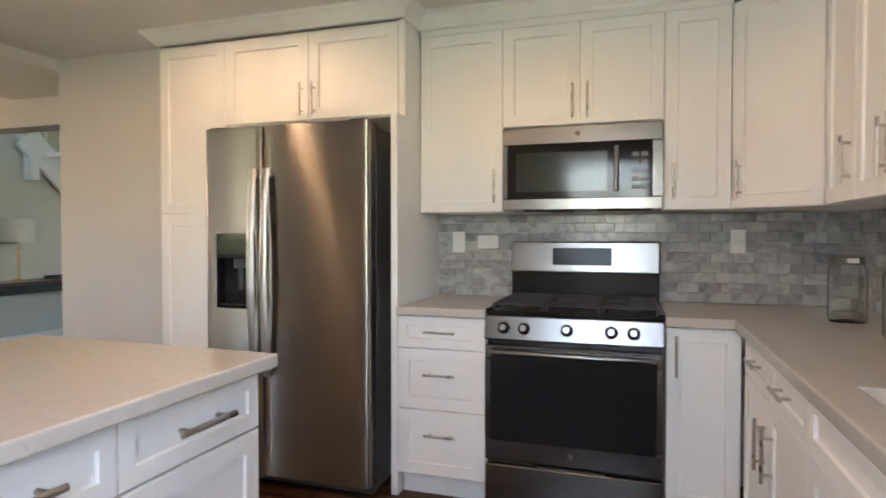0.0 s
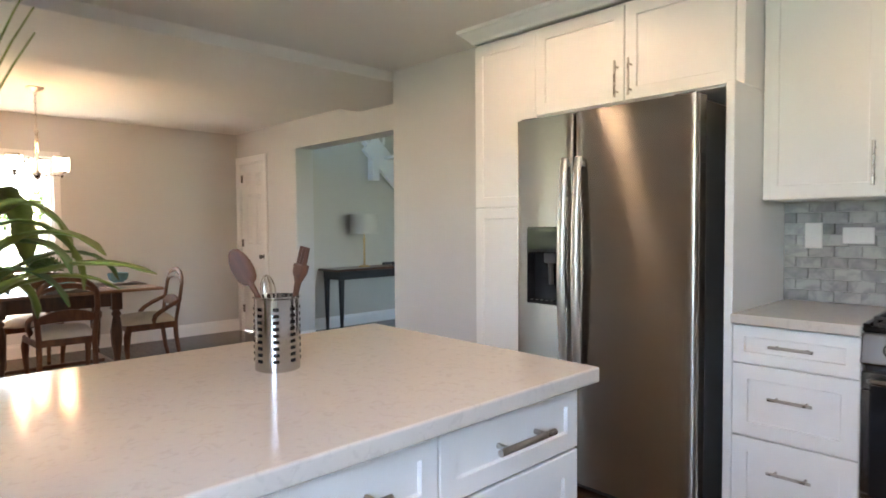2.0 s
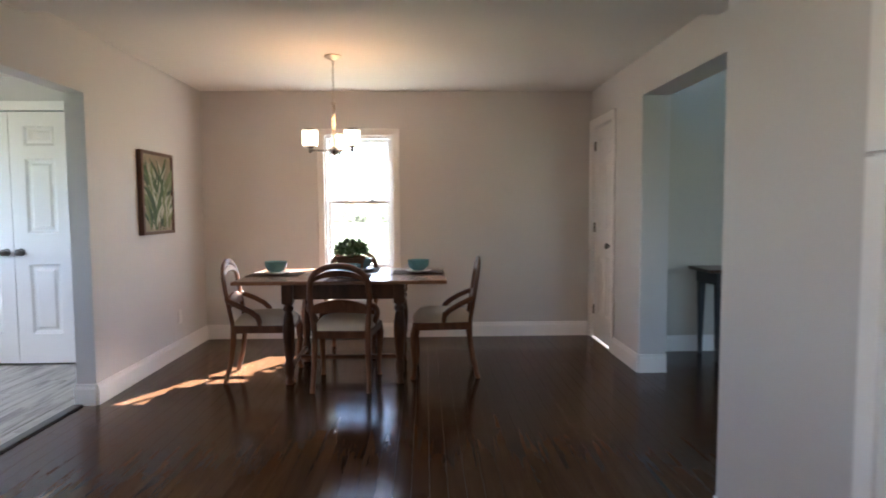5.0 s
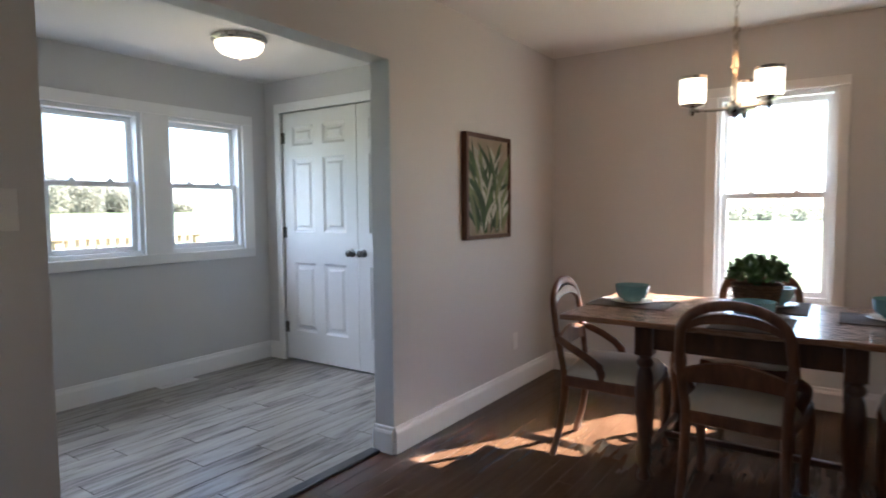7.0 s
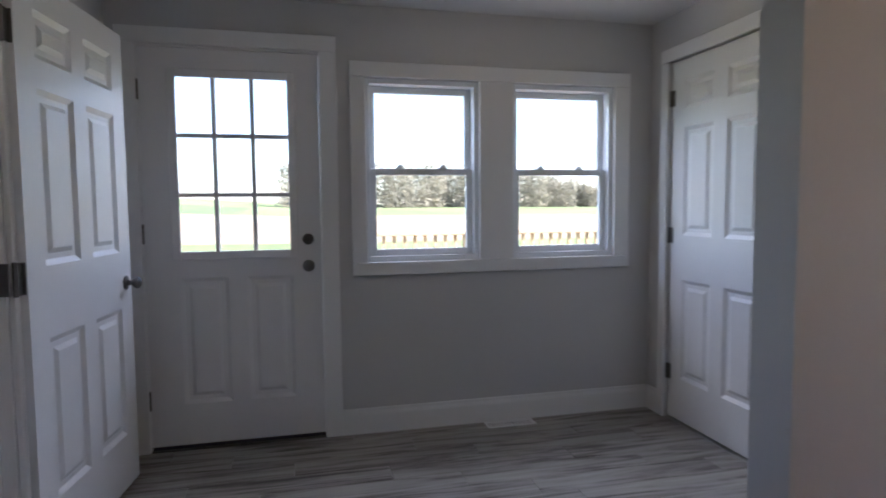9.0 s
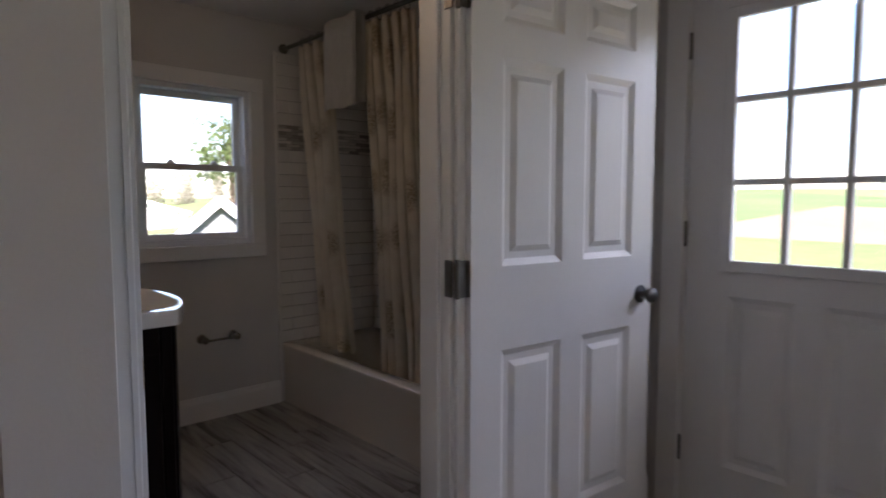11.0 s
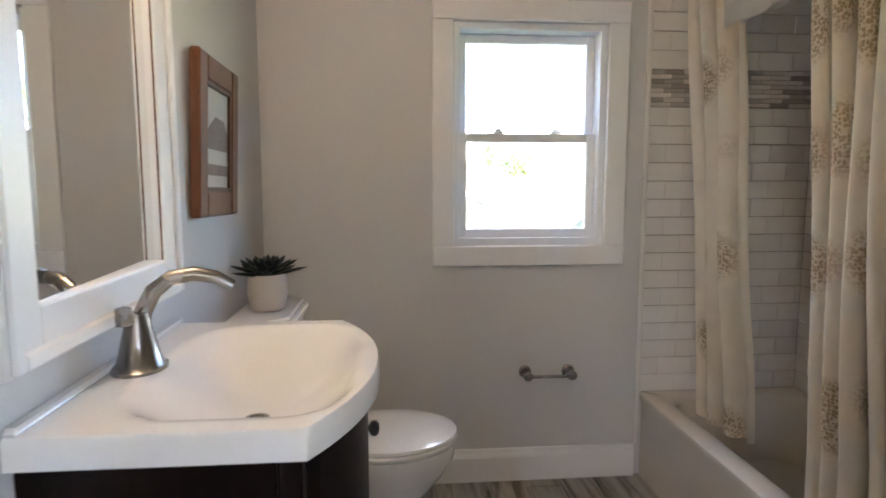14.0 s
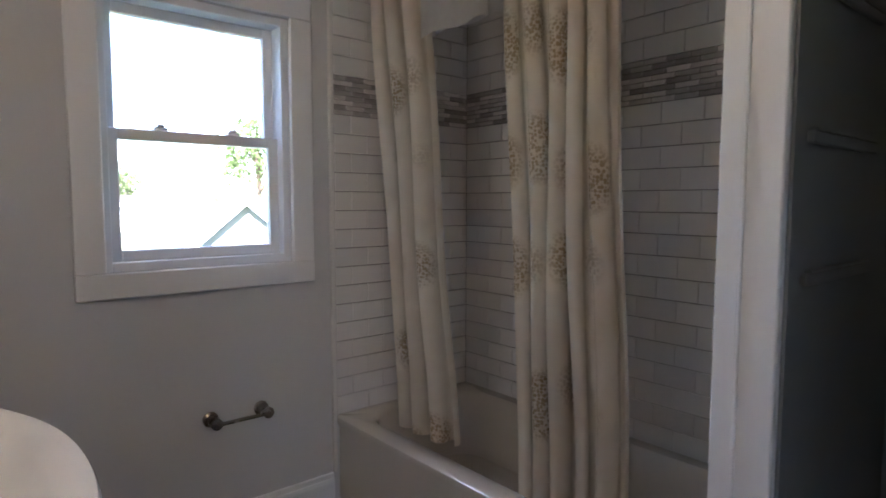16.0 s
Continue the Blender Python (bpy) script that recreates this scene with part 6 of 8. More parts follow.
for k in range(8):
    part("baluster", cube(-6.465, -6.435, 5.12 + 0.2 * k, 5.15 + 0.2 * k, 2.35 - 0.18 * k, 2.595, 0.002), TRIM, st)

# ---- entry room ----
dome = thing("ceiling_light", "flush ceiling light with a lit frosted glass dome and nickel rim", "ceiling light", (-5.34, -1.525, CEIL2))
local("pan", lathe([(0.0, -0.001), (0.165, -0.001), (0.168, -0.02), (0.155, -0.038), (0.14, -0.04), (0, -0.04)][::-1], 36), NICKEL, dome, "brushed nickel rim")
local("shade", lathe([(0.148, -0.041), (0.14, -0.07), (0.11, -0.098), (0.06, -0.115), (0.012, -0.121), (0, -0.121)][::-1], 36), DOME_GLOW, dome, "lit frosted glass dome")
local("finial", lathe([(0, -0.143), (0.007, -0.138), (0.01, -0.13), (0.005, -0.121), (0, -0.1205)], 14), NICKEL, dome)
vent = thing("floor_vent", "white slotted floor vent by the entry wall", "vent", (-5.4, -2.43, 0))
part("frame", join(cube(-5.545, -5.255, -2.475, -2.46, 0, 0.006, 0.001), cube(-5.545, -5.255, -2.40, -2.385, 0, 0.006, 0.001), cube(-5.545, -5.53, -2.46, -2.40, 0, 0.006, 0.001), cube(-5.27, -5.255, -2.46, -2.40, 0, 0.006, 0.001)), TRIM, vent)
for k in range(13):
    part("slat", cube(-5.528 + k * 0.02, -5.518 + k * 0.02, -2.46, -2.40, 0.0005, 0.005, 0), TRIM, vent)

# lamps of the place: chandelier, entry dome, kitchen downlights, vanity light
for az in (55, 175, 295):
    point_lamp("chandelier_bulb", (CX + 0.18 * math.cos(radians(az)), CY + 0.18 * math.sin(radians(az)), 1.93), 0.175, (1.0, 0.49, 0.20), 0.05)
point_lamp("entry_bulb", (-5.34, -1.525, CEIL2 - 0.19), 0.14, (1.0, 0.78, 0.52), 0.08)
for i, (x, y) in enumerate(((-2.05, 1.95), (-1.15, 0.95), (-0.45, 1.35))):
    can = thing("recessed_light", "white trimmed recessed ceiling downlight, lit", "ceiling light", (x, y, CEIL), "kitchen downlights")
    local("trim_ring", lathe([(0.055, -0.001), (0.085, -0.001), (0.085, -0.006), (0.06, -0.01), (0.055, -0.006)], 28), TRIM, can)
    local("lens", lathe([(0.0, -0.002), (0.055, -0.002), (0.055, -0.005), (0, -0.005)][::-1], 28), glowing("warm_lens", (1.0, 0.72, 0.42), 0.3) if i == 0 else bpy.data.materials["warm_lens"], can, "glowing warm lens")
    s = new("downlight", bpy.data.lights.new("downlight", "SPOT"))
    s.data.energy, s.data.color, s.data.spot_size, s.data.spot_blend, s.data.shadow_soft_size = (0.75 if i == 0 else 0.5), WARM, radians(176), 0.25, 0.025
    s.matrix_world = look((x, y, CEIL - 0.02), (x, y, 0))

# ---- bathroom ----
VX0, VX1, VY, VZ = -2.785, -2.155, -0.417, 0.945
van = thing("bathroom_vanity", "espresso brown bathroom vanity with a white bow-front basin top", "vanity", (-2.47, -0.65, 0))


def bow(x):
    """Front edge of the basin top."""
    t = (x - (VX0 + VX1) / 2) / ((VX1 - VX0) / 2)
    return -0.80 - 0.09 * (1 - abs(t) ** 2.2)


part("cabinet_body", join(cube(VX0 + 0.015, VX1 - 0.015, VY - 0.34, VY, 0.10, VZ - 0.125, 0.003), cube(VX0 + 0.015, VX0 + 0.033, VY - 0.34, VY, VZ - 0.126, VZ - 0.046, 0.002), cube(VX1 - 0.033, VX1 - 0.015, VY - 0.34, VY, VZ - 0.126, VZ - 0.046, 0.002), cube(VX0 + 0.03, VX1 - 0.03, VY - 0.30, VY, 0, 0.10, 0)), ESPRESSO, van)
for x in (VX0 + 0.015, VX1 - 0.055):
    part("corner_post", cube(x, x + 0.04, VY - 0.375, VY - 0.341, 0, VZ - 0.046, 0.004), ESPRESSO, van)
bm = bmesh.new()
n = 12
xs = [VX0 + 0.056 + (VX1 - VX0 - 0.112) * i / n for i in range(n + 1)]
rows = [[bm.verts.new(p) for p in ((x, bow(x) + 0.02, 0.115), (x, bow(x) + 0.02, VZ - 0.05), (x, bow(x) + 0.042, VZ - 0.05), (x, bow(x) + 0.042, 0.115))] for x in xs]
for a, b in zip(rows, rows[1:]):
    for k in range(4):
        bm.faces.new((a[k], a[(k + 1) % 4], b[(k + 1) % 4], b[k]))
bm.faces.new(rows[0]), bm.faces.new(rows[-1][::-1])
bmesh.ops.recalc_face_normals(bm, faces=bm.faces[:])
vdoor = part("door", smooth(bm, 40), ESPRESSO, van, "bowed espresso door")
part("door_knob", shifted(lathe([(0.007, 0), (0.006, 0.014), (0.016, 0.02), (0.017, 0.03), (0.01, 0.036), (0, 0.037)], 16), Matrix.Translation((-2.32, bow(-2.32) + 0.021, 0.745)) @ Matrix.Rotation(radians(90), 4, "X")), DARK_METAL, vdoor, "dark round cabinet knob")
# basin top, modelled on a grid with the bowl sunk in
bm = bmesh.new()
NX, NY = 44, 34
grid = {}
for i in range(NX + 1):
    x = VX0 + (VX1 - VX0) * i / NX
    y1 = bow(x)
    for j in range(NY + 1):
        y = VY + (y1 - VY) * j / NY
        u, v = (x - (VX0 + VX1) / 2) / 0.272, (y + 0.682) / 0.178
        d = (abs(u) ** 4 + abs(v) ** 4) ** 0.25
        z = VZ
        if d < 1:
            z = VZ - 0.105 * (1 - d ** 2.2) ** 1.1
        grid[i, j] = bm.verts.new((x, y, z))
for i in range(NX):
    for j in range(NY):
        bm.faces.new((grid[i, j], grid[i, j + 1], grid[i + 1, j + 1], grid[i + 1, j]))
edge = [grid[i, 0] for i in range(NX)] + [grid[NX, j] for j in range(NY)] + [grid[i, NY] for i in range(NX, 0, -1)] + [grid[0, j] for j in range(NY, 0, -1)]
c0 = Vector(((VX0 + VX1) / 2, -0.62, 0))
rim = [bm.verts.new((v.co.x + (v.co.x - c0.x) * 0.012, min(VY, v.co.y + (v.co.y - c0.y) * 0.012), VZ - 0.006)) for v in edge]
low = [bm.verts.new((v.co.x, v.co.y, VZ - 0.045)) for v in rim]
for a in range(len(edge)):
    b = (a + 1) % len(edge)
    bm.faces.new((edge[a], edge[b], rim[b], rim[a]))
    bm.faces.new((rim[a], rim[b], low[b], low[a]))
bmesh.ops.recalc_face_normals(bm, faces=bm.faces[:])
btop = part("basin_top", smooth(bm, 50), PORCELAIN, van, "glossy white bow-front basin top")
part("drain", lathe([(0, 0.0), (0.022, 0.0), (0.022, 0.003), (0.014, 0.004), (0.012, 0.001), (0, 0.001)], 20, (-2.49, -0.67, VZ - 0.1035)), DARK_METAL, btop, "dark drain ring")
part("backsplash_lip", cube(VX0, VX1, VY - 0.02, VY + 0.001, VZ, VZ + 0.012, 0.004), PORCELAIN, btop)
fa = thing("faucet", "brushed nickel single-handle bathroom faucet with arched spout", "faucet", (-2.50, -0.475, VZ))
local("base", shifted(lathe([(0, 0), (0.045, 0), (0.045, 0.006), (0.036, 0.014), (0.028, 0.05), (0.02, 0.085), (0.017, 0.10), (0, 0.102)], 28), Matrix.Diagonal((1.25, 1, 1, 1))), PEWTER, fa)
sp = [(0.012, 0.0, 0.06), (0.02, -0.005, 0.11), (0.035, -0.02, 0.155), (0.055, -0.045, 0.182), (0.075, -0.08, 0.19), (0.092, -0.115, 0.178), (0.105, -0.14, 0.155)]
local("spout", tube([(x * 0.6, y * 1.05, 0.06 + (z - 0.06) * 0.78) for x, y, z in sp], [0.016, 0.0155, 0.015, 0.014, 0.0135, 0.0125, 0.0115], 14), PEWTER, fa)
local("handle", join(lathe([(0, 0.085), (0.014, 0.085), (0.017, 0.10), (0.012, 0.115), (0, 0.117)], 16, (-0.03, 0.01, 0)), tube([(-0.03, 0.01, 0.108), (-0.055, 0.0, 0.112), (-0.07, -0.01, 0.118)], [0.006, 0.007, 0.009], 10)), PEWTER, fa)

# mirror
mir = thing("mirror", "large rectangular mirror in a stepped white frame above the vanity", "mirror", (-2.5, VY, 1.6))
A0, A1, B0, B1 = -2.815, -2.19, 1.025, 2.02
part("frame", join(cube(A0, A0 + 0.085, VY - 0.03, VY - 0.001, B0, B1, 0.006, 2), cube(A1 - 0.085, A1, VY - 0.03, VY - 0.001, B0, B1, 0.006, 2), cube(A0 + 0.083, A1 - 0.083, VY - 0.0295, VY - 0.0015, B1 - 0.085, B1, 0.006, 2), cube(A0 + 0.083, A1 - 0.083, VY - 0.0295, VY - 0.0015, B0, B0 + 0.085, 0.006, 2),
     cube(A0 + 0.005, A0 + 0.03, VY - 0.04, VY - 0.03, B0 + 0.005, B1 - 0.005, 0.004), cube(A1 - 0.03, A1 - 0.005, VY - 0.04, VY - 0.03, B0 + 0.005, B1 - 0.005, 0.004), cube(A0 + 0.03, A1 - 0.03, VY - 0.04, VY - 0.03, B0 + 0.005, B0 + 0.03, 0.004), cube(A0 + 0.03, A1 - 0.03, VY - 0.04, VY - 0.03, B1 - 0.03, B1 - 0.005, 0.004)), TRIM, mir, "stepped white frame")
part("glass", shifted(cube(-0.2345, 0.2345, -0.002, 0.002, B0 + 0.08, B1 - 0.08, 0), pose((A0 + A1) / 2, VY - 0.012, 0, 0, 0, 1.8)), MIRROR, mir, "silvered mirror glass")
for bx in (A0 + 0.081, A1 - 0.086):
    part("inner_bead", cube(bx, bx + 0.005, VY - 0.025, VY - 0.0205, B0 + 0.081, B1 - 0.081, 0.0015), FRAME_WOOD, mir, "thin brown inner bead")
vl = thing("vanity_light", "brushed nickel vanity light with lit frosted shades above the mirror", "wall light", (-2.5, VY, 2.14))
part("back_plate", cube(-2.74, -2.26, VY - 0.025, VY - 0.001, 2.11, 2.17, 0.005), NICKEL, vl)
for x in (-2.68, -2.5, -2.32):
    part("shade", lathe([(0, 2.07), (0.035, 2.07), (0.05, 2.17), (0.046, 2.17), (0.032, 2.075), (0, 2.074)], 24, (x, VY - 0.075, 0)), SHADE_GLOW, vl, "lit frosted glass shade")
    part("arm", tube([(x, VY - 0.02, 2.14), (x, VY - 0.075, 2.12), (x, VY - 0.075, 2.075)], 0.006, 8), NICKEL, vl)
point_lamp("vanity_bulb", (-2.5, VY - 0.14, 2.10), 0.34, (1.0, 0.70, 0.42), 0.08)

ringt = thing("towel_ring", "brushed nickel towel ring on the bathroom wall", "towel ring", (-2.95, VY, 1.59))
part("rose", shifted(lathe([(0.026, 0), (0.026, 0.006), (0.012, 0.012), (0.01, 0.045), (0.014, 0.05), (0, 0.052)], 20), Matrix.Translation((-2.95, VY - 0.001, 1.60)) @ Matrix.Rotation(radians(90), 4, "X")), NICKEL, ringt)
part("ring", tube([(-2.942 + 0.092 * math.cos(t), VY - 0.045 - 0.004 * math.sin(t), 1.50 + 0.098 * math.sin(t)) for t in (2 * math.pi * i / 40 for i in range(40))], 0.005, 8, True), NICKEL, ringt)
wall_plate("light_switch", pose(-2.86, VY, 1.185), "white rocker light switch beside the mirror", "rocker")

bp = thing("framed_print", "small framed print in a reddish wooden frame, hanging slightly askew", "picture", (-1.60, VY, 1.4))
bp.matrix_world = pose(-1.825, VY - 0.012, 1.388, 2.0, 1.2, 0)
hw, hh = 0.188, 0.212
local("frame", join(cube(-hw, -hw + 0.07, -0.02, 0.008, -hh, hh, 0.006), cube(hw - 0.07, hw, -0.02, 0.008, -hh, hh, 0.006), cube(-hw + 0.069, hw - 0.069, -0.0195, 0.0075, hh - 0.07, hh, 0.006), cube(-hw + 0.069, hw - 0.069, -0.0195, 0.0075, -hh, -hh + 0.07, 0.006)), FRAME_WOOD, bp)
local("inner_liner", join(cube(-hw + 0.066, -hw + 0.08, -0.016, 0.0, -hh + 0.066, hh - 0.066, 0.002), cube(hw - 0.08, hw - 0.066, -0.016, 0.0, -hh + 0.066, hh - 0.066, 0.002), cube(-hw + 0.08, hw - 0.08, -0.0155, 0.0, hh - 0.08, hh - 0.066, 0.002), cube(-hw + 0.08, hw - 0.08, -0.0155, 0.0, -hh + 0.066, -hh + 0.08, 0.002)), TABLE_WOOD, bp, "dark inner liner")
pr = local("mount", cube(-hw + 0.08, hw - 0.08, -0.008, 0.002, -hh + 0.08, hh - 0.08, 0), surface("pale_print_paper", (0.55, 0.53, 0.48), 0.7, vary=0.12, scale=6, fine=200, bump=0.05), bp, "pale printed sheet")
local("printed_hill", shifted(slab([(0, 0), (0.212, 0), (0.208, 0.05), (0.17, 0.085), (0.09, 0.09), (0.015, 0.05)], 0, 0.001, 0.0002), Matrix.Translation((-0.106, -0.0085, -0.03)) @ Matrix.Rotation(radians(90), 4, "X")), surface("grey_brown_print", (0.22, 0.18, 0.15), 0.7, vary=0.3, scale=12), pr)
local("printed_band", cube(-0.106, 0.106, -0.0093, -0.0082, -0.10, -0.07, 0), bpy.data.materials["grey_brown_print"], pr)

# toilet
tl = thing("toilet", "white porcelain two-piece toilet with the lid down", "toilet", (-1.60, -0.8, 0))
TXC = -1.60


def oval(z, cy, rx, ry0, ry1, n=32):
    return [(TXC + rx * math.cos(a), cy + (ry1 if math.sin(a) > 0 else ry0) * math.sin(a), z) for a in (2 * math.pi * i / n for i in range(n))]


def loft(rings, caps=True):
    bm = bmesh.new()
    vs = [[bm.verts.new(p) for p in r] for r in rings]
    for a, b in zip(vs, vs[1:]):
        for k in range(len(a)):
            bm.faces.new((a[k], a[(k + 1) % len(a)], b[(k + 1) % len(a)], b[k]))
    if caps:
        bm.faces.new(vs[0][::-1]), bm.faces.new(vs[-1])
    bmesh.ops.recalc_face_normals(bm, faces=bm.faces[:])
    return smooth(bm, 45)


part("bowl", loft([oval(0, -0.84, 0.105, 0.16, 0.20), oval(0.02, -0.84, 0.108, 0.16, 0.2), oval(0.10, -0.84, 0.095, 0.14, 0.18), oval(0.20, -0.86, 0.105, 0.16, 0.17), oval(0.28, -0.88, 0.145, 0.21, 0.17), oval(0.34, -0.89, 0.175, 0.235, 0.17), oval(0.385, -0.89, 0.182, 0.242, 0.17), oval(0.395, -0.89, 0.178, 0.238, 0.17)]), PORCELAIN, tl)
part("seat", loft([oval(0.397, -0.89, 0.184, 0.245, 0.17), oval(0.403, -0.89, 0.188, 0.249, 0.17), oval(0.413, -0.89, 0.188, 0.249, 0.17), oval(0.417, -0.89, 0.183, 0.244, 0.17)]), PORCELAIN, tl)
part("lid", loft([oval(0.4195, -0.89, 0.184, 0.245, 0.17), oval(0.424, -0.89, 0.188, 0.249, 0.17), oval(0.434, -0.89, 0.186, 0.246, 0.17), oval(0.442, -0.89, 0.16, 0.215, 0.15), oval(0.445, -0.89, 0.10, 0.14, 0.10)]), PORCELAIN, tl)
part("tank", cube(TXC - 0.205, TXC + 0.205, -0.60, -0.425, 0.385, 0.825, 0.022, 3), PORCELAIN, tl)
part("tank_lid", join(slab([(TXC - 0.225, -0.42), (TXC + 0.225, -0.42), (TXC + 0.225, -0.56), (TXC + 0.16, -0.625), (TXC - 0.16, -0.625), (TXC - 0.225, -0.56)], 0.827, 0.847, 0.006), slab([(TXC - 0.21, -0.425), (TXC + 0.21, -0.425), (TXC + 0.21, -0.552), (TXC + 0.15, -0.612), (TXC - 0.15, -0.612), (TXC - 0.21, -0.552)], 0.8472, 0.863, 0.008)), PORCELAIN, tl, "chamfered porcelain tank lid")
part("flush_lever", join(tube([(TXC - 0.16, -0.60, 0.76), (TXC - 0.16, -0.62, 0.76), (TXC - 0.09, -0.625, 0.75)], 0.007, 8)), NICKEL, tl, "small flush lever")
suc = thing("succulent", "dark green spiky succulent in a cream pot on the toilet", "plant", (TXC - 0.02, -0.52, 0.863))
suc.scale = (1.3, 1.3, 1.1)
local("pot", lathe([(0, 0), (0.036, 0), (0.042, 0.006), (0.049, 0.05), (0.046, 0.098), (0.042, 0.105), (0.038, 0.098), (0, 0.095)], 28), surface("cream_ceramic", (0.66, 0.60, 0.52), 0.45, vary=0.04), suc, "cream ceramic pot")
rnd = random.Random(8)
for i in range(34):
    tier = i / 34
    ln = 0.105 - 0.05 * tier
    bm = lathe([(0.0, 0), (0.008, 0.004), (0.011, ln * 0.45), (0.007, ln * 0.8), (0, ln)], 6)
    bm.transform(Matrix.Translation((0, 0, 0.098)) @ Matrix.Rotation(radians(i * 137.5), 4, "Z") @ Matrix.Rotation(radians(80 - 66 * tier), 4, "Y") @ Matrix.Diagonal((0.6, 1.2, 1, 1)))
    local("leaf", bm, SUCCULENT, suc)

# toilet paper holder
ph = thing("toilet_paper_holder", "brushed nickel toilet paper holder, empty, on the wall", "paper holder", (BE, -1.565, 0.475))
for y in (-1.475, -1.66):
    part("post", shifted(lathe([(0.027, 0), (0.027, 0.006), (0.02, 0.012), (0.015, 0.05), (0.02, 0.06), (0.02, 0.072), (0, 0.076)], 20), Matrix.Translation((BE - 0.001, y, 0.475)) @ Matrix.Rotation(radians(-90), 4, "Y")), PEWTER, ph)
part("bar", tube([(BE - 0.062, -1.475, 0.47), (BE - 0.062, -1.66, 0.47)], 0.007, 10), PEWTER, ph)

# tub
TBX0, TBX1, TBY0, TBY1, TBZ = -2.678, BE - 0.002, BS + 0.002, -1.975, 0.375
tub = thing("bathtub", "almond enamelled alcove bathtub with a plain apron", "bathtub", (-1.9, -2.3, 0))
bm = bmesh.new()


def rrect(x0, x1, y0, y1, z, r, n=6):
    pts = []
    for cx, cy, a0 in ((x1 - r, y1 - r, 0), (x0 + r, y1 - r, 90), (x0 + r, y0 + r, 180), (x1 - r, y0 + r, 270)):
        pts += [(cx + r * math.cos(radians(a0 + 90 * i / n)), cy + r * math.sin(radians(a0 + 90 * i / n)), z) for i in range(n + 1)]
    return pts


rings = [rrect(TBX0, TBX1, TBY0, TBY1 - 0.012, 0.0, 0.006), rrect(TBX0, TBX1, TBY0, TBY1 - 0.012, TBZ - 0.05, 0.006), rrect(TBX0, TBX1, TBY0, TBY1 - 0.001, TBZ - 0.03, 0.008), rrect(TBX0, TBX1, TBY0, TBY1, TBZ - 0.008, 0.01), rrect(TBX0 + 0.004, TBX1 - 0.004, TBY0 + 0.004, TBY1 - 0.008, TBZ, 0.01),
         rrect(TBX0 + 0.07, TBX1 - 0.07, TBY0 + 0.055, TBY1 - 0.075, TBZ, 0.12), rrect(TBX0 + 0.085, TBX1 - 0.085, TBY0 + 0.068, TBY1 - 0.09, TBZ - 0.015, 0.12), rrect(TBX0 + 0.17, TBX1 - 0.11, TBY0 + 0.10, TBY1 - 0.12, 0.10, 0.12), rrect(TBX0 + 0.22, TBX1 - 0.15, TBY0 + 0.14, TBY1 - 0.16, 0.07, 0.10)]
part("shell", loft(rings), surface("almond_enamel", (0.64, 0.60, 0.53), 0.16, vary=0.015, scale=3, fine=60, bump=0.0, rvary=0.03, coat=0.4), tub)
part("drain", lathe([(0, 0.071), (0.03, 0.071), (0.03, 0.075), (0, 0.076)], 20, (-1.42, -2.33, 0)), NICKEL, tub, "round metal drain")

# surround tiles
def wall_tiles(parent, origin, along, out, length, z0, z1, tw, th, gap, material, name, shift=0.5, limit=None):
    """Running-bond tiles on a wall: origin at the foot of one end; along, out: unit directions."""
    cache = {}
    a, o = Vector(along), Vector(out)
    rot = Matrix((a.to_3d(), o.to_3d(), Vector((0, 0, 1)))).transposed().to_4x4()
    row, z = 0, z0
    count = 0
    while z < z1 - 0.006:
        h = min(th, z1 - z)
        u = -shift * tw * (row % 2)
        while u < length - 0.004:
            u0, u1 = max(u, 0), min(u + tw, length)
            if u1 - u0 > 0.01:
                key = (round(u1 - u0, 3), round(h, 3))
                if key not in cache:
                    w, hh_, b, t = key[0] - gap * 0.45, key[1] - gap, 0.0022, 0.009
                    bm = bmesh.new()
                    lo = [bm.verts.new(p) for p in ((0, 0, 0), (w, 0, 0), (w, 0, hh_), (0, 0, hh_))]
                    md = [bm.verts.new(p) for p in ((0, t - b, 0), (w, t - b, 0), (w, t - b, hh_), (0, t - b, hh_))]
                    hi = [bm.verts.new(p) for p in ((b, t, b), (w - b, t, b), (w - b, t, hh_ - b), (b, t, hh_ - b))]
                    for r0, r1 in ((lo, md), (md, hi)):
                        for k in range(4):
                            bm.faces.new((r0[k], r0[(k + 1) % 4], r1[(k + 1) % 4], r1[k]))
                    bm.faces.new(hi)
                    bmesh.ops.recalc_face_normals(bm, faces=bm.faces[:])
                    cache[key] = mesh_of(bm, material, name)
                ob = new(name, cache[key])
                ob.matrix_world = Matrix.Translation(Vector(origin) + a * u0 + Vector((0, 0, z))) @ rot
                ob.parent = parent
                count += 1
            u += tw
        z += th
        row += 1
    return count


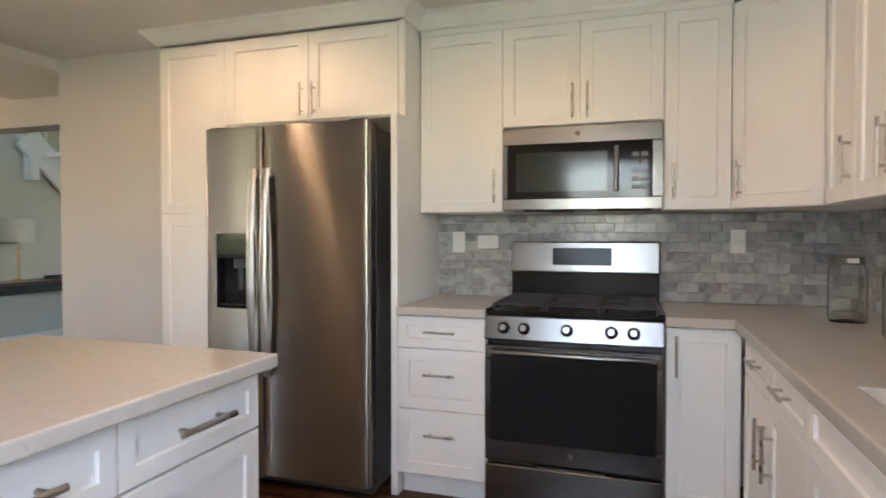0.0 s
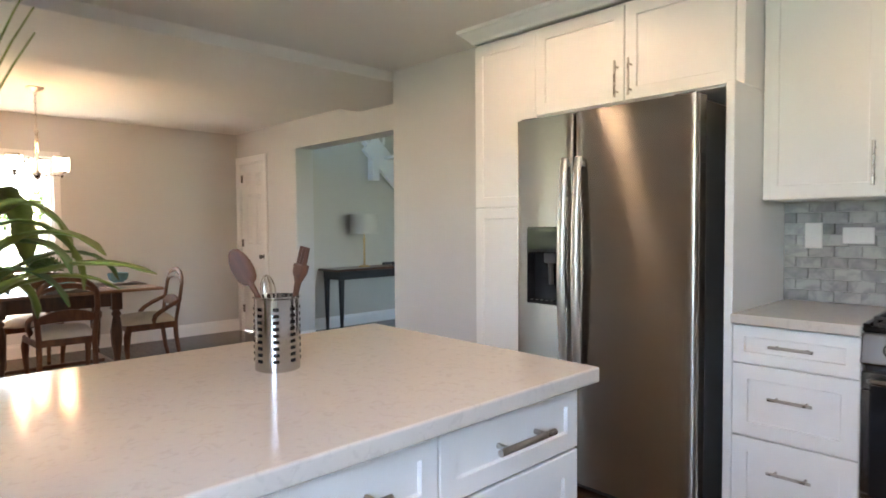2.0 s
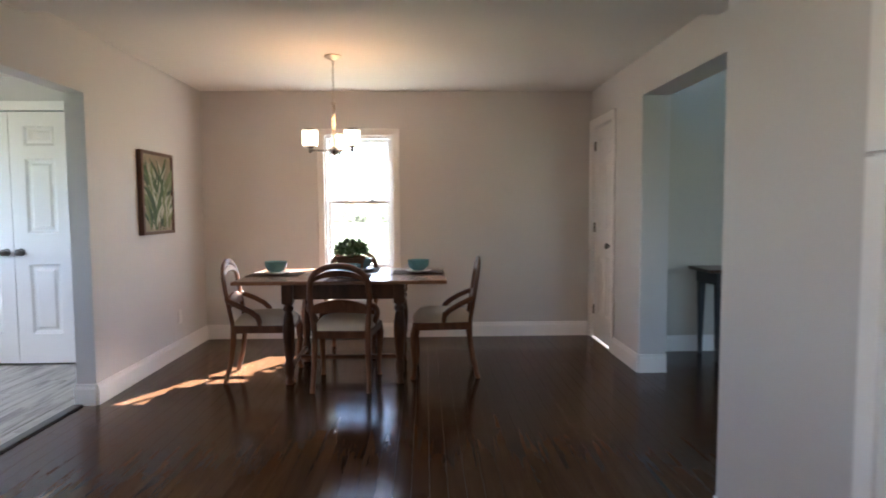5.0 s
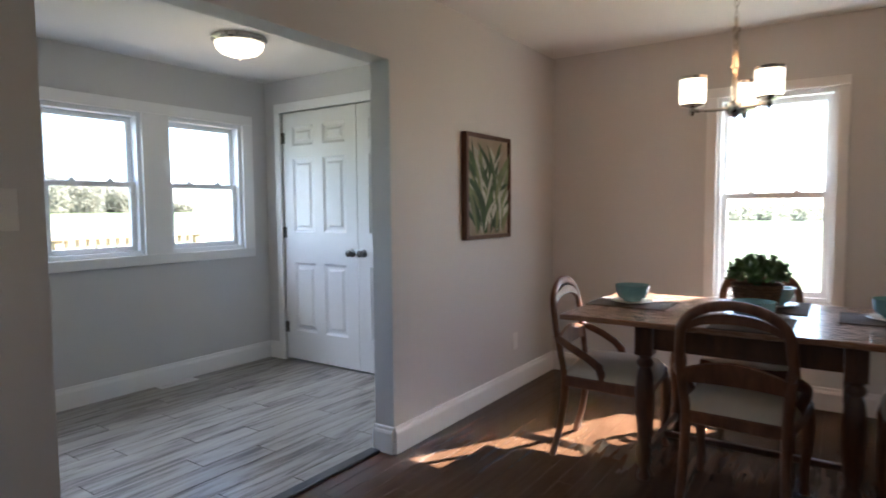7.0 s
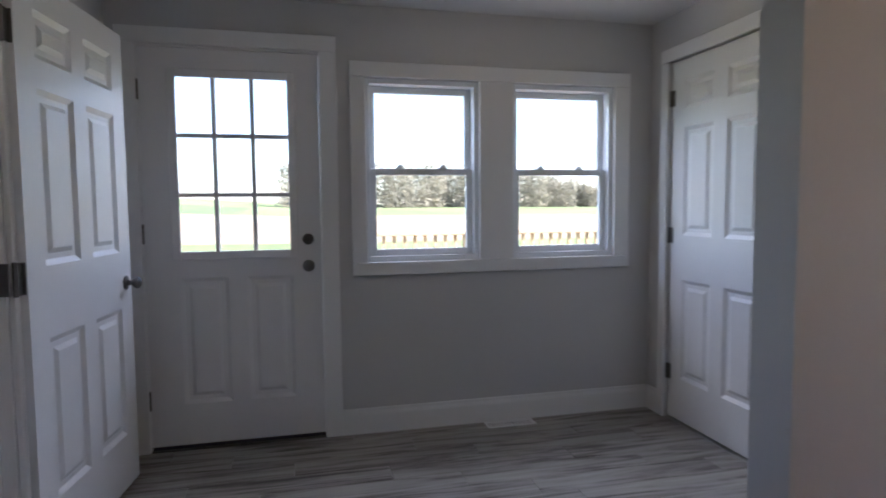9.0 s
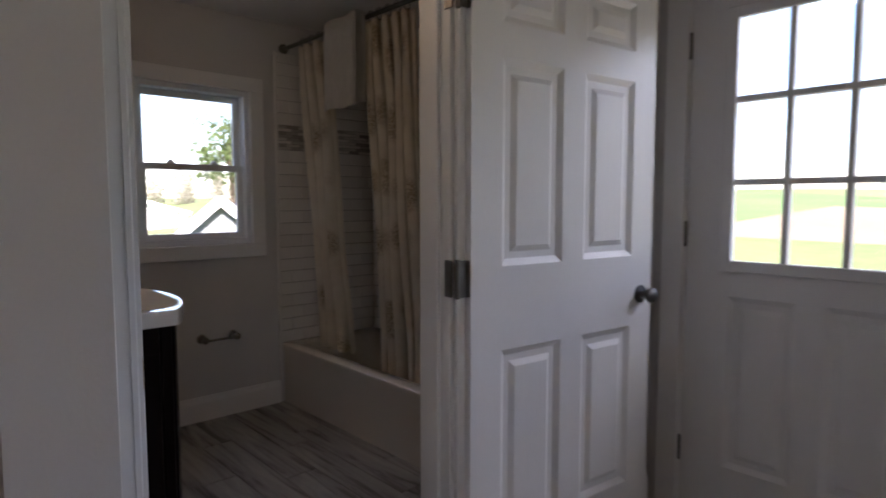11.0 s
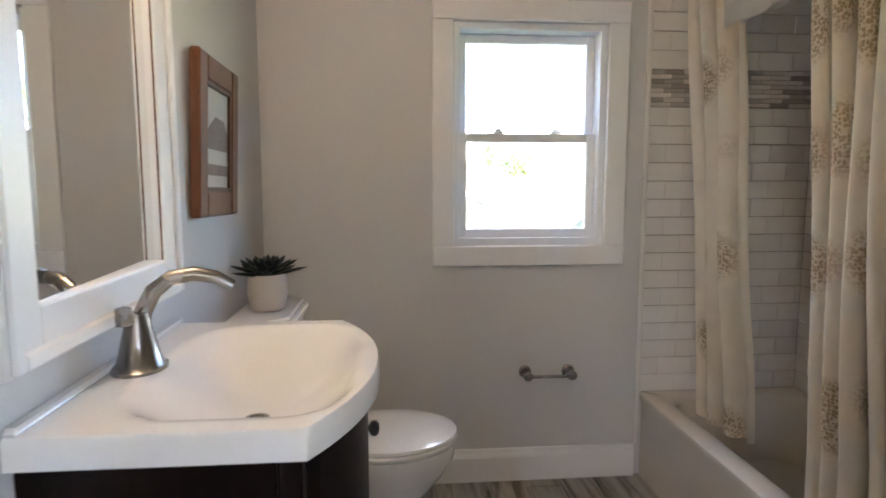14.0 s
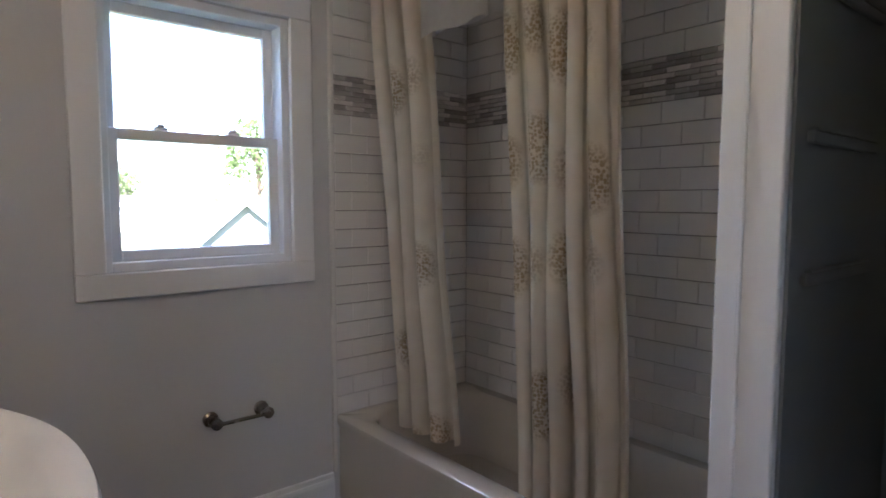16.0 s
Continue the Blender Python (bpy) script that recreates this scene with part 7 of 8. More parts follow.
GR = 0.0025
sur_e = structure("wall_tile_east", cube(BE - 0.006, BE, BS, -1.975, TBZ, 2.16, 0), DARK_GROUT, "grouted tile wall beside the bathroom window")
sur_s = structure("wall_tile_south", cube(-2.68, BE - 0.006, BS, BS + 0.006, TBZ, 2.16, 0), DARK_GROUT, "grouted tile wall behind the tub")
sur_w = structure("wall_tile_west", cube(-2.68, -2.674, BS + 0.006, -1.975, TBZ, 2.16, 0), DARK_GROUT, "grouted tile wall at the end of the tub")
Z1, Z2, Z3 = TBZ + 0.003, 1.575, 1.725
for z0, z1 in ((Z1, Z2), (Z3, 2.16)):
    wall_tiles(sur_e, (BE - 0.006, -1.975, z0), (0, -1, 0), (-1, 0, 0), 0.70, z0 - z0, z1 - z0, 0.15, 0.0748, GR, SUBWAY, "tile")
    wall_tiles(sur_s, (BE - 0.016, BS + 0.006, z0), (-1, 0, 0), (0, 1, 0), 1.50, 0, z1 - z0, 0.15, 0.0748, GR, SUBWAY, "tile")
    wall_tiles(sur_w, (-2.674, BS + 0.016, z0), (0, 1, 0), (1, 0, 0), 0.69, 0, z1 - z0, 0.15, 0.0748, GR, SUBWAY, "tile")
wall_tiles(sur_e, (BE - 0.006, -1.975, Z2), (0, -1, 0), (-1, 0, 0), 0.70, 0, Z3 - Z2, 0.085, 0.0187, 0.002, MOSAIC, "mosaic_tile", 0.37)
wall_tiles(sur_s, (BE - 0.016, BS + 0.006, Z2), (-1, 0, 0), (0, 1, 0), 1.50, 0, Z3 - Z2, 0.085, 0.0187, 0.002, MOSAIC, "mosaic_tile", 0.37)
structure("trim_tile_edge", cube(BE - 0.018, BE - 0.001, -1.974, -1.955, 0.142, 2.16, 0.003), SUBWAY, "white tile edging strip", "trim")
structure("trim_closet_corner", join(cube(-2.80, -2.682, -1.964, -1.945, 0, CEIL2 - 0.002, 0.003), cube(-2.735, -2.727, -1.945, -1.938, 0, CEIL2 - 0.002, 0.002)), TRIM, "white corner trim beside the linen closet", "trim")
# This grey has the shade inside the unlit closet painted into it.
closet_shade = surface("closet_shade_paint", (0.20, 0.21, 0.205), 0.7, vary=0.05)
# Thin sheets over the closet walls, added to carry that shade.
structure("wall_closet_shade_liner", join(cube(-3.219, -3.21, BS, -1.98, 0, CEIL2, 0), cube(-3.21, -2.801, BS, BS + 0.009, 0, CEIL2, 0), cube(-2.808, -2.801, BS + 0.0095, -1.966, 0, CEIL2, 0)), closet_shade, "linen closet wall sheets with shade painted in")
for z in (1.075, 1.345, 1.63):
    solo("shelf_cleat", join(cube(-2.822, -2.809, -2.42, -2.02, z, z + 0.024, 0.003), cube(-2.822, -2.809, -2.42, -2.04, z + 0.0245, z + 0.030, 0.001)), closet_shade, "wooden shelf cleat on the closet wall, shade painted into its grey", "shelf cleat", "linen closet cleats")

# rod, curtain halves, towel
ROD_Y, ROD_Z = -2.02, 2.18
rod = thing("curtain_rod", "dark metal shower curtain rod", "curtain rod", (-1.9, ROD_Y, ROD_Z))
part("bar", tube([(-2.674, ROD_Y, ROD_Z), (BE - 0.006, ROD_Y, ROD_Z)], 0.0125, 12), DARK_METAL, rod)
for x, s in ((BE - 0.006, -90), (-2.674, 90)):
    part("flange", shifted(lathe([(0.03, 0), (0.03, 0.008), (0.018, 0.02), (0, 0.021)], 18), Matrix.Translation((x, ROD_Y, ROD_Z)) @ Matrix.Rotation(radians(s), 4, "Y")), DARK_METAL, rod)


def curtain_cloth(name):
    """Cream cloth printed with brown flower medallions, lit a little from behind."""
    m, nt, b = node_mat(name)
    uv = nt.nodes.new("ShaderNodeUVMap")
    big = nt.nodes.new("ShaderNodeTexVoronoi")
    big.inputs["Scale"].default_value = 3.1
    big.inputs["Randomness"].default_value = 0.4
    nt.links.new(uv.outputs[0], big.inputs["Vector"])
    dots = nt.nodes.new("ShaderNodeTexVoronoi")
    dots.inputs["Scale"].default_value = 105
    dots.inputs["Randomness"].default_value = 0.7
    nt.links.new(uv.outputs[0], dots.inputs["Vector"])
    inside = ramp(nt, [(0.0, (1, 1, 1)), (0.25, (1, 1, 1)), (0.36, (0, 0, 0))])
    inside.color_ramp.interpolation = "LINEAR"
    nt.links.new(big.outputs["Distance"], inside.inputs[0])
    spot = ramp(nt, [(0.0, (1, 1, 1)), (0.42, (1, 1, 1)), (0.66, (0.25, 0.25, 0.25))])
    nt.links.new(dots.outputs["Distance"], spot.inputs[0])
    mul = nt.nodes.new("ShaderNodeMath")
    mul.operation = "MULTIPLY"
    nt.links.new(inside.outputs[0], mul.inputs[0])
    nt.links.new(spot.outputs[0], mul.inputs[1])
    tone = nt.nodes.new("ShaderNodeTexNoise")
    tone.inputs["Scale"].default_value = 9
    nt.links.new(uv.outputs[0], tone.inputs["Vector"])
    brown = ramp(nt, [(0.35, (0.38, 0.285, 0.155)), (0.65, (0.47, 0.385, 0.26))])
    nt.links.new(tone.outputs[0], brown.inputs[0])
    base = ramp(nt, [(0.3, (0.80, 0.725, 0.60)), (0.7, (0.87, 0.81, 0.69))])
    nt.links.new(tone.outputs[0], base.inputs[0])
    mix = nt.nodes.new("ShaderNodeMix")
    mix.data_type = "RGBA"
    nt.links.new(mul.outputs[0], mix.inputs["Factor"])
    nt.links.new(base.outputs[0], mix.inputs["A"])
    nt.links.new(brown.outputs[0], mix.inputs["B"])
    nt.links.new(mix.outputs["Result"], b.inputs["Base Color"])
    b.inputs["Roughness"].default_value = 0.85
    weave = nt.nodes.new("ShaderNodeTexNoise")
    weave.inputs["Scale"].default_value = 300
    nt.links.new(uv.outputs[0], weave.inputs["Vector"])
    bp_ = nt.nodes.new("ShaderNodeBump")
    bp_.inputs["Strength"].default_value, bp_.inputs["Distance"].default_value = 0.25, 0.002
    nt.links.new(weave.outputs[0], bp_.inputs["Height"])
    nt.links.new(bp_.outputs[0], b.inputs["Normal"])
    return m


CURTAIN = curtain_cloth("printed_curtain_cloth")


def curtain(label, top0, top1, bot0, bot1, folds, seed, z_top=2.15, z_bot=0.20):
    """A gathered half: deep folds along x, narrowing or spreading towards the hem; hangs inside the tub."""
    rnd = random.Random(seed)
    bm = bmesh.new()
    uvl = bm.loops.layers.uv.new("UVMap")
    n, rows = folds * 14, 34
    ph = [rnd.uniform(-0.5, 0.5) for _ in range(folds + 2)]
    am = [rnd.uniform(0.65, 1.25) for _ in range(folds + 2)]
    verts, uvs = {}, {}
    for j in range(rows + 1):
        t = j / rows
        z = z_top + (z_bot - z_top) * t
        x0, x1 = top0 + (bot0 - top0) * t, top1 + (bot1 - top1) * t
        for i in range(n + 1):
            s = i / n
            k = s * folds
            f = int(min(k, folds - 1))
            amp = 0.034 * am[f] * (0.75 + 0.25 * math.sin(2.2 * t + ph[f]))
            y = ROD_Y - 0.005 + amp * math.sin(2 * math.pi * k + 0.5 * math.sin(3 * t + ph[f])) - 0.09 * min(1, t * 1.15) + 0.006 * math.sin(9 * t + f)
            x = x0 + (x1 - x0) * s + 0.012 * math.sin(4 * math.pi * k + ph[f]) + 0.008 * math.sin(5 * t + f * 1.7)
            verts[i, j] = bm.verts.new((x, y, z))
            uvs[verts[i, j]] = (s * folds * 0.23 + seed * 0.37, z)
    for i in range(n):
        for j in range(rows):
            bm.faces.new((verts[i, j], verts[i + 1, j], verts[i + 1, j + 1], verts[i, j + 1]))
    for f in bm.faces:
        f.smooth = True
        for lp in f.loops:
            lp[uvl].uv = uvs[lp.vert]
    bmesh.ops.solidify(bm, geom=bm.faces[:], thickness=0.0015)
    ob = thing("shower_curtain", label, "curtain", ((top0 + top1) / 2, ROD_Y, z_bot), "shower curtain halves")
    part("cloth", bm, CURTAIN, ob)
    for k in range(folds):
        x = top0 + (top1 - top0) * (k + 0.5) / folds
        part("ring", tube([(x, ROD_Y + 0.02 * math.cos(a), ROD_Z - 0.008 + 0.028 * math.sin(a)) for a in (2 * math.pi * i / 16 for i in range(16))], 0.0022, 6, True), DARK_METAL, ob, "dark metal curtain ring")
    return ob


curtain("cream shower curtain half with brown printed medallions, beside the window", -1.36, -1.62, -1.42, -1.72, 3, 4, 2.15, 0.385)
curtain("cream shower curtain half with brown printed medallions, at mid rod", -2.03, -2.38, -2.03, -2.38, 5, 9, 2.15, 0.30)
tw = bmesh.new()
rows = []
prof = [(-0.016, 1.755), (-0.02, 1.9), (-0.02, 2.1), (-0.016, 2.19), (0.0, 2.2), (0.016, 2.19), (0.02, 2.1), (0.021, 1.9), (0.02, 1.735)]
for i in range(13):
    x = -2.05 + 0.29 * i / 12
    w = 0.004 * math.sin(i * 1.3)
    rows.append([tw.verts.new((x, ROD_Y + 0.055 + d * 1.6 + w, z + 0.006 * math.sin(i * 0.9))) for d, z in prof])
for a, b in zip(rows, rows[1:]):
    for k in range(len(prof) - 1):
        tw.faces.new((a[k], a[k + 1], b[k + 1], b[k]))
for f in tw.faces:
    f.smooth = True
bmesh.ops.solidify(tw, geom=tw.faces[:], thickness=0.012)
solo("towel", tw, WHITE_TOWEL, "white terry towel folded over the curtain rod", "towel")

# ---- kitchen backsplash tiles ----
bs_n = structure("wall_backsplash", cube(-1.092, 0.998, 3.279, 3.2845, 0.916, 1.368, 0), PALE_GROUT, "grout bed of the marble backsplash")
wall_tiles(bs_n, (-1.092, 3.279, 0.917), (1, 0, 0), (0, -1, 0), 2.09, 0, 0.45, 0.1025, 0.0505, 0.0025, BACKSPLASH, "tile")
bs_e = structure("wall_backsplash_east", cube(0.9935, 0.9995, 0.0, 3.278, 0.916, 1.368, 0), PALE_GROUT, "grout bed of the side backsplash")
wall_tiles(bs_e, (0.9935, 3.268, 0.917), (0, -1, 0), (-1, 0, 0), 1.9, 0, 0.45, 0.1025, 0.0505, 0.0025, BACKSPLASH, "tile")

# ---- outdoors ----
GRASS = surface("field_grass", (0.09, 0.12, 0.035), 0.95, vary=0.45, scale=0.05, fine=1.5, bump=0.3)
gn = bmesh.new()
NXG = 220
xsg = [-400 + 800 * i / NXG for i in range(NXG + 1)]
ysg = [-500 + 900 * i / NXG for i in range(NXG + 1)]


def ground_z(x, y):
    d = max(0.0, -y - 12)
    return -0.75 + 3.4 * (1 - math.exp(-d / 75)) + 0.25 * math.sin(x * 0.02) * min(1, d / 60) + 1.5 * min(1, max(0, (x + 4) / 24)) * min(1, d / 70)


gv = {(i, j): gn.verts.new((x, y, ground_z(x, y))) for i, x in enumerate(xsg) for j, y in enumerate(ysg)}
for i in range(NXG):
    for j in range(NXG):
        gn.faces.new((gv[i, j], gv[i + 1, j], gv[i + 1, j + 1], gv[i, j + 1]))
for f in gn.faces:
    f.smooth = True
structure("ground", gn, GRASS, "rolling green and straw-coloured field", "ground")
STRAW = surface("straw_field", (0.17, 0.135, 0.08), 0.95, vary=0.2, scale=0.08, fine=2, bump=0.3)
for x0, x1, y0, y1, m_, lab, nm in ((-30, 9, -48, -24, STRAW, "strip of bare straw-coloured field", "field_strip"), (-2, 70, -70, -30, surface("bright_crop", (0.07, 0.13, 0.03), 0.95, vary=0.3, scale=0.1, fine=2), "strip of bright green crop", "crop_strip")):
    bm = bmesh.new()
    lift, n = (0.09 if m_ is STRAW else 0.05), 24
    vv = {}
    for i in range(n + 1):
        for j in range(n + 1):
            gx, gy = x0 + (x1 - x0) * i / n, y0 + (y1 - y0) * j / n
            vv[i, j] = bm.verts.new((gx, gy, ground_z(gx, gy) + (lift if 0 < i < n and 0 < j < n else -0.3)))
    for i in range(n):
        for j in range(n):
            bm.faces.new((vv[i, j], vv[i + 1, j], vv[i + 1, j + 1], vv[i, j + 1]))
    structure("ground_" + nm, bm, m_, lab, "field")

DECKW = streaked("weathered_deck_wood", [(0.25, (0.20, 0.145, 0.08)), (0.9, (0.34, 0.26, 0.15))], 6, (5, 5, 0.8), 0.7, 0.15, rand=False)
BARK = surface("tree_bark", (0.07, 0.05, 0.035), 0.9, vary=0.3, scale=8, fine=60, bump=0.8)
TREE_LEAF = thin_leaf(surface("tree_foliage", (0.04, 0.075, 0.022), 0.7, vary=0.5, scale=0.8, fine=8, bump=0.1))
PALE_LEAF = thin_leaf(surface("spring_foliage", (0.07, 0.10, 0.03), 0.7, vary=0.4, scale=0.8, fine=8, bump=0.1))
deck = structure("ground_deck", cube(-8.0, -2.9, -6.1, MY - 0.15, -0.2, -0.08, 0.005), DECKW, "weathered wooden deck outside the door", "deck")
rail = thing("deck_railing", "weathered wooden deck railing with square balusters", "railing", (-5.5, -6.0, -0.08))
part("top_rail", cube(-8.0, -4.35, -6.07, -5.93, 0.93, 0.97, 0.004), DECKW, rail)
part("bottom_rail", cube(-8.0, -4.35, -6.02, -5.98, 0.05, 0.09, 0.004), DECKW, rail)
for k in range(31):
    part("baluster", cube(-7.95 + k * 0.12, -7.915 + k * 0.12, -6.018, -5.983, 0.09, 0.93, 0), DECKW, rail)
for x in (-8.0, -6.2, -4.42):
    part("post", cube(x, x + 0.09, -6.045, -5.955, -0.08, 0.93, 0.004), DECKW, rail)
rail2 = thing("stair_railing", "white wooden stair railing beside the deck", "railing", (-4.5, -4.2, -0.08))
part("top_rail", cube(-4.95, -4.12, -4.27, -4.17, 0.83, 0.88, 0.004), TRIM, rail2)
for x in (-4.93, -4.55, -4.22):
    part("post", cube(x, x + 0.09, -4.26, -4.18, -0.08, 0.83, 0.004), TRIM, rail2)


def make_tree(name, label, x, y, h, spread, leaf, seed, clumps=260):
    rnd = random.Random(seed)
    z0 = ground_z(x, y) - 0.1
    t = thing(name, label, "tree", (x, y, z0))
    limbs = [tube([(0, 0, 0), (0.05 * h * 0.1, 0, h * 0.3), (0, 0.03 * h, h * 0.75)], [h * 0.028, h * 0.02, h * 0.008], 8)]
    for k in range(7):
        a, z = rnd.uniform(0, 6.28), h * rnd.uniform(0.28, 0.62)
        r = spread * rnd.uniform(0.5, 0.9)
        limbs.append(tube([(0, 0, z), (r * 0.5 * math.cos(a), r * 0.5 * math.sin(a), z + h * 0.12), (r * math.cos(a), r * math.sin(a), z + h * 0.24)], [h * 0.012, h * 0.008, h * 0.003], 6))
    local("trunk", join(*limbs), BARK, t)
    bm = bmesh.new()
    for k in range(clumps):
        a, e, r = rnd.uniform(0, 6.28), rnd.uniform(-0.7, 1.3), rnd.random() ** 0.4
        lump = 1 + 0.25 * math.sin(a * 3 + seed) * math.cos(e * 4)
        c = Vector((spread * r * lump * math.cos(a) * math.cos(e), spread * r * lump * math.sin(a) * math.cos(e), h * 0.64 + h * 0.34 * r * lump * math.sin(e)))
        for q in range(9):
            p = c + Vector((rnd.gauss(0, 1), rnd.gauss(0, 1), rnd.gauss(0, 1))) * spread * 0.09
            m = Matrix.Translation(p) @ Euler((rnd.uniform(0, 6), rnd.uniform(0, 6), rnd.uniform(0, 6))).to_matrix().to_4x4()
            s = spread * rnd.uniform(0.035, 0.07)
            bm.faces.new([bm.verts.new(m @ Vector(v)) for v in ((-s, 0, 0), (0, s * 0.6, 0), (s, 0, 0), (0, -s * 0.6, 0))])
    local("crown", bm, leaf, t)
    return t


make_tree("tree", "tall pale green spring tree behind the neighbouring house", 24.0, -12.6, 6.5, 1.9, PALE_LEAF, 2)
make_tree("tree", "dark green evergreen-like tree beyond the houses", 48.0, -9.5, 6.5, 1.5, TREE_LEAF, 5)
make_tree("tree", "rounded green tree beyond the houses", 50.0, -12.2, 5.2, 1.7, PALE_LEAF, 6)
make_tree("tree", "rounded green tree at the field edge", 46.0, -5.6, 5.6, 2.2, PALE_LEAF, 7)
make_tree("tree", "lone bare-topped tree in the far field", 7.2, -62.0, 2.6, 0.9, TREE_LEAF, 12, 60)
make_tree("tree", "green tree across the western field", -60.0, 13.0, 6.5, 3.0, PALE_LEAF, 13)
make_tree("tree", "low green tree across the western field", -66.0, 7.0, 5.0, 3.2, TREE_LEAF, 14)

# far woods
rnd = random.Random(21)
woods = bmesh.new()
for k in range(190):
    if k < 110:
        x, y = -54 + 52 * k / 110 + rnd.uniform(-0.7, 0.7), -80 + rnd.uniform(-3, 3)
        h = (1.0 + 4.6 * min(1, max(0, (x + 54) / 22)) ** 0.8) * rnd.uniform(0.8, 1.1)
    elif k < 150:
        x, y, h = 105 + rnd.uniform(-4, 4), -62 + 60 * (k - 110) / 40, 4.6 + 1.6 * math.sin(k * 0.21) + rnd.uniform(-0.5, 0.5)
    else:
        x, y, h = -95 + rnd.uniform(-4, 4), -20 + 80 * (k - 150) / 40, rnd.uniform(2.0, 4.2)
    z = ground_z(x, y)
    for q in range(2):
        w = 0.12
        woods.faces.new([woods.verts.new((x + dx, y + dy, zz)) for dx, dy, zz in ((-w, 0, z - 0.3), (w, 0, z - 0.3), (w * 0.4, 0, z + h * 0.8), (-w * 0.4, 0, z + h * 0.8))]) if q == 0 else None
    for q in range(420):
        a, r = rnd.uniform(0, 6.28), rnd.random() ** 0.5
        c = Vector((x + 1.1 * r * math.cos(a), y + 1.1 * r * math.sin(a), z + h * rnd.uniform(0.0, 1.0) ** 1.15))
        s = rnd.uniform(0.10, 0.24)
        m = Matrix.Translation(c) @ Euler((rnd.uniform(0, 6), rnd.uniform(0, 6), rnd.uniform(0, 6))).to_matrix().to_4x4()
        woods.faces.new([woods.verts.new(m @ Vector(v)) for v in ((-s, 0, 0), (0, s * 0.6, 0), (s, 0, 0), (0, -s * 0.6, 0))])
# Leaf colour is paled to include the haze of distance.
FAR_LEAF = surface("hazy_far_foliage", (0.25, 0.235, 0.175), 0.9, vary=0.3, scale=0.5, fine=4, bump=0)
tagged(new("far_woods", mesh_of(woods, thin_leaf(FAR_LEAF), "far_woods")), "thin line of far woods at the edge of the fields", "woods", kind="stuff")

# neighbouring houses seen from the bathroom
SIDING = surface("grey_siding", (0.13, 0.14, 0.15), 0.7, vary=0.06, scale=2, fine=30, bump=0.1)
ROOF = surface("grey_shingles", (0.05, 0.048, 0.048), 0.9, vary=0.25, scale=3, fine=25, bump=0.4)


def gabled(name, label, x0, x1, y0, y1, eave, ridge, base, siding=None):
    """A small house whose gable end faces -x."""
    ob = thing(name, label, "house", ((x0 + x1) / 2, (y0 + y1) / 2, base))
    ym = (y0 + y1) / 2
    bm = bmesh.new()
    a = [bm.verts.new((x0, y, z)) for y, z in ((y0, base), (y1, base), (y1, eave), (ym, ridge), (y0, eave))]
    b = [bm.verts.new((x1, y, z)) for y, z in ((y0, base), (y1, base), (y1, eave), (ym, ridge), (y0, eave))]
    bm.faces.new(a), bm.faces.new(b[::-1])
    for k in range(5):
        bm.faces.new((a[k], b[k], b[(k + 1) % 5], a[(k + 1) % 5]))
    bmesh.ops.recalc_face_normals(bm, faces=bm.faces[:])
    part("wall", bm, siding or SIDING, ob)
    for s, ye in ((1, y1), (-1, y0)):
        L = math.hypot(ye - ym, ridge - eave) + 0.25
        ang = math.atan2(eave - ridge, abs(ye - ym))
        m = Matrix.Translation((x0 - 0.25, ym, ridge + 0.03)) @ (Matrix.Rotation(ang, 4, "X") if s > 0 else Matrix.Rotation(-ang, 4, "X"))
        part("roof", shifted(cube(0, x1 - x0 + 0.5, 0, s * L, 0, 0.08, 0.01), m), ROOF, ob)
        part("rake_board", shifted(cube(-0.03, 0.0, 0, s * L, -0.16, 0.085, 0.004), m), TRIM, ob, "white rake board")
    return ob


garage = gabled("neighbour_garage", "grey sided garage with white rake boards and gable roof", 12.0, 17.0, -8.9, -5.15, -0.35, 1.33, -0.75)
garage.matrix_world = Matrix.Translation((12.0, -7.03, 0)) @ Matrix.Rotation(radians(-24), 4, "Z") @ Matrix.Translation((-12.0, 7.03, 0)) @ Matrix.Translation(garage.location)
gabled("white_house", "low white sided house across the yard", 40.0, 50.0, -16.0, -8.2, 0.5, 1.6, -0.75, TRIM)
gabled("far_shed", "small pale shed beyond the yard", 34.0, 38.0, -6.9, -3.5, 0.0, 0.7, -0.75)

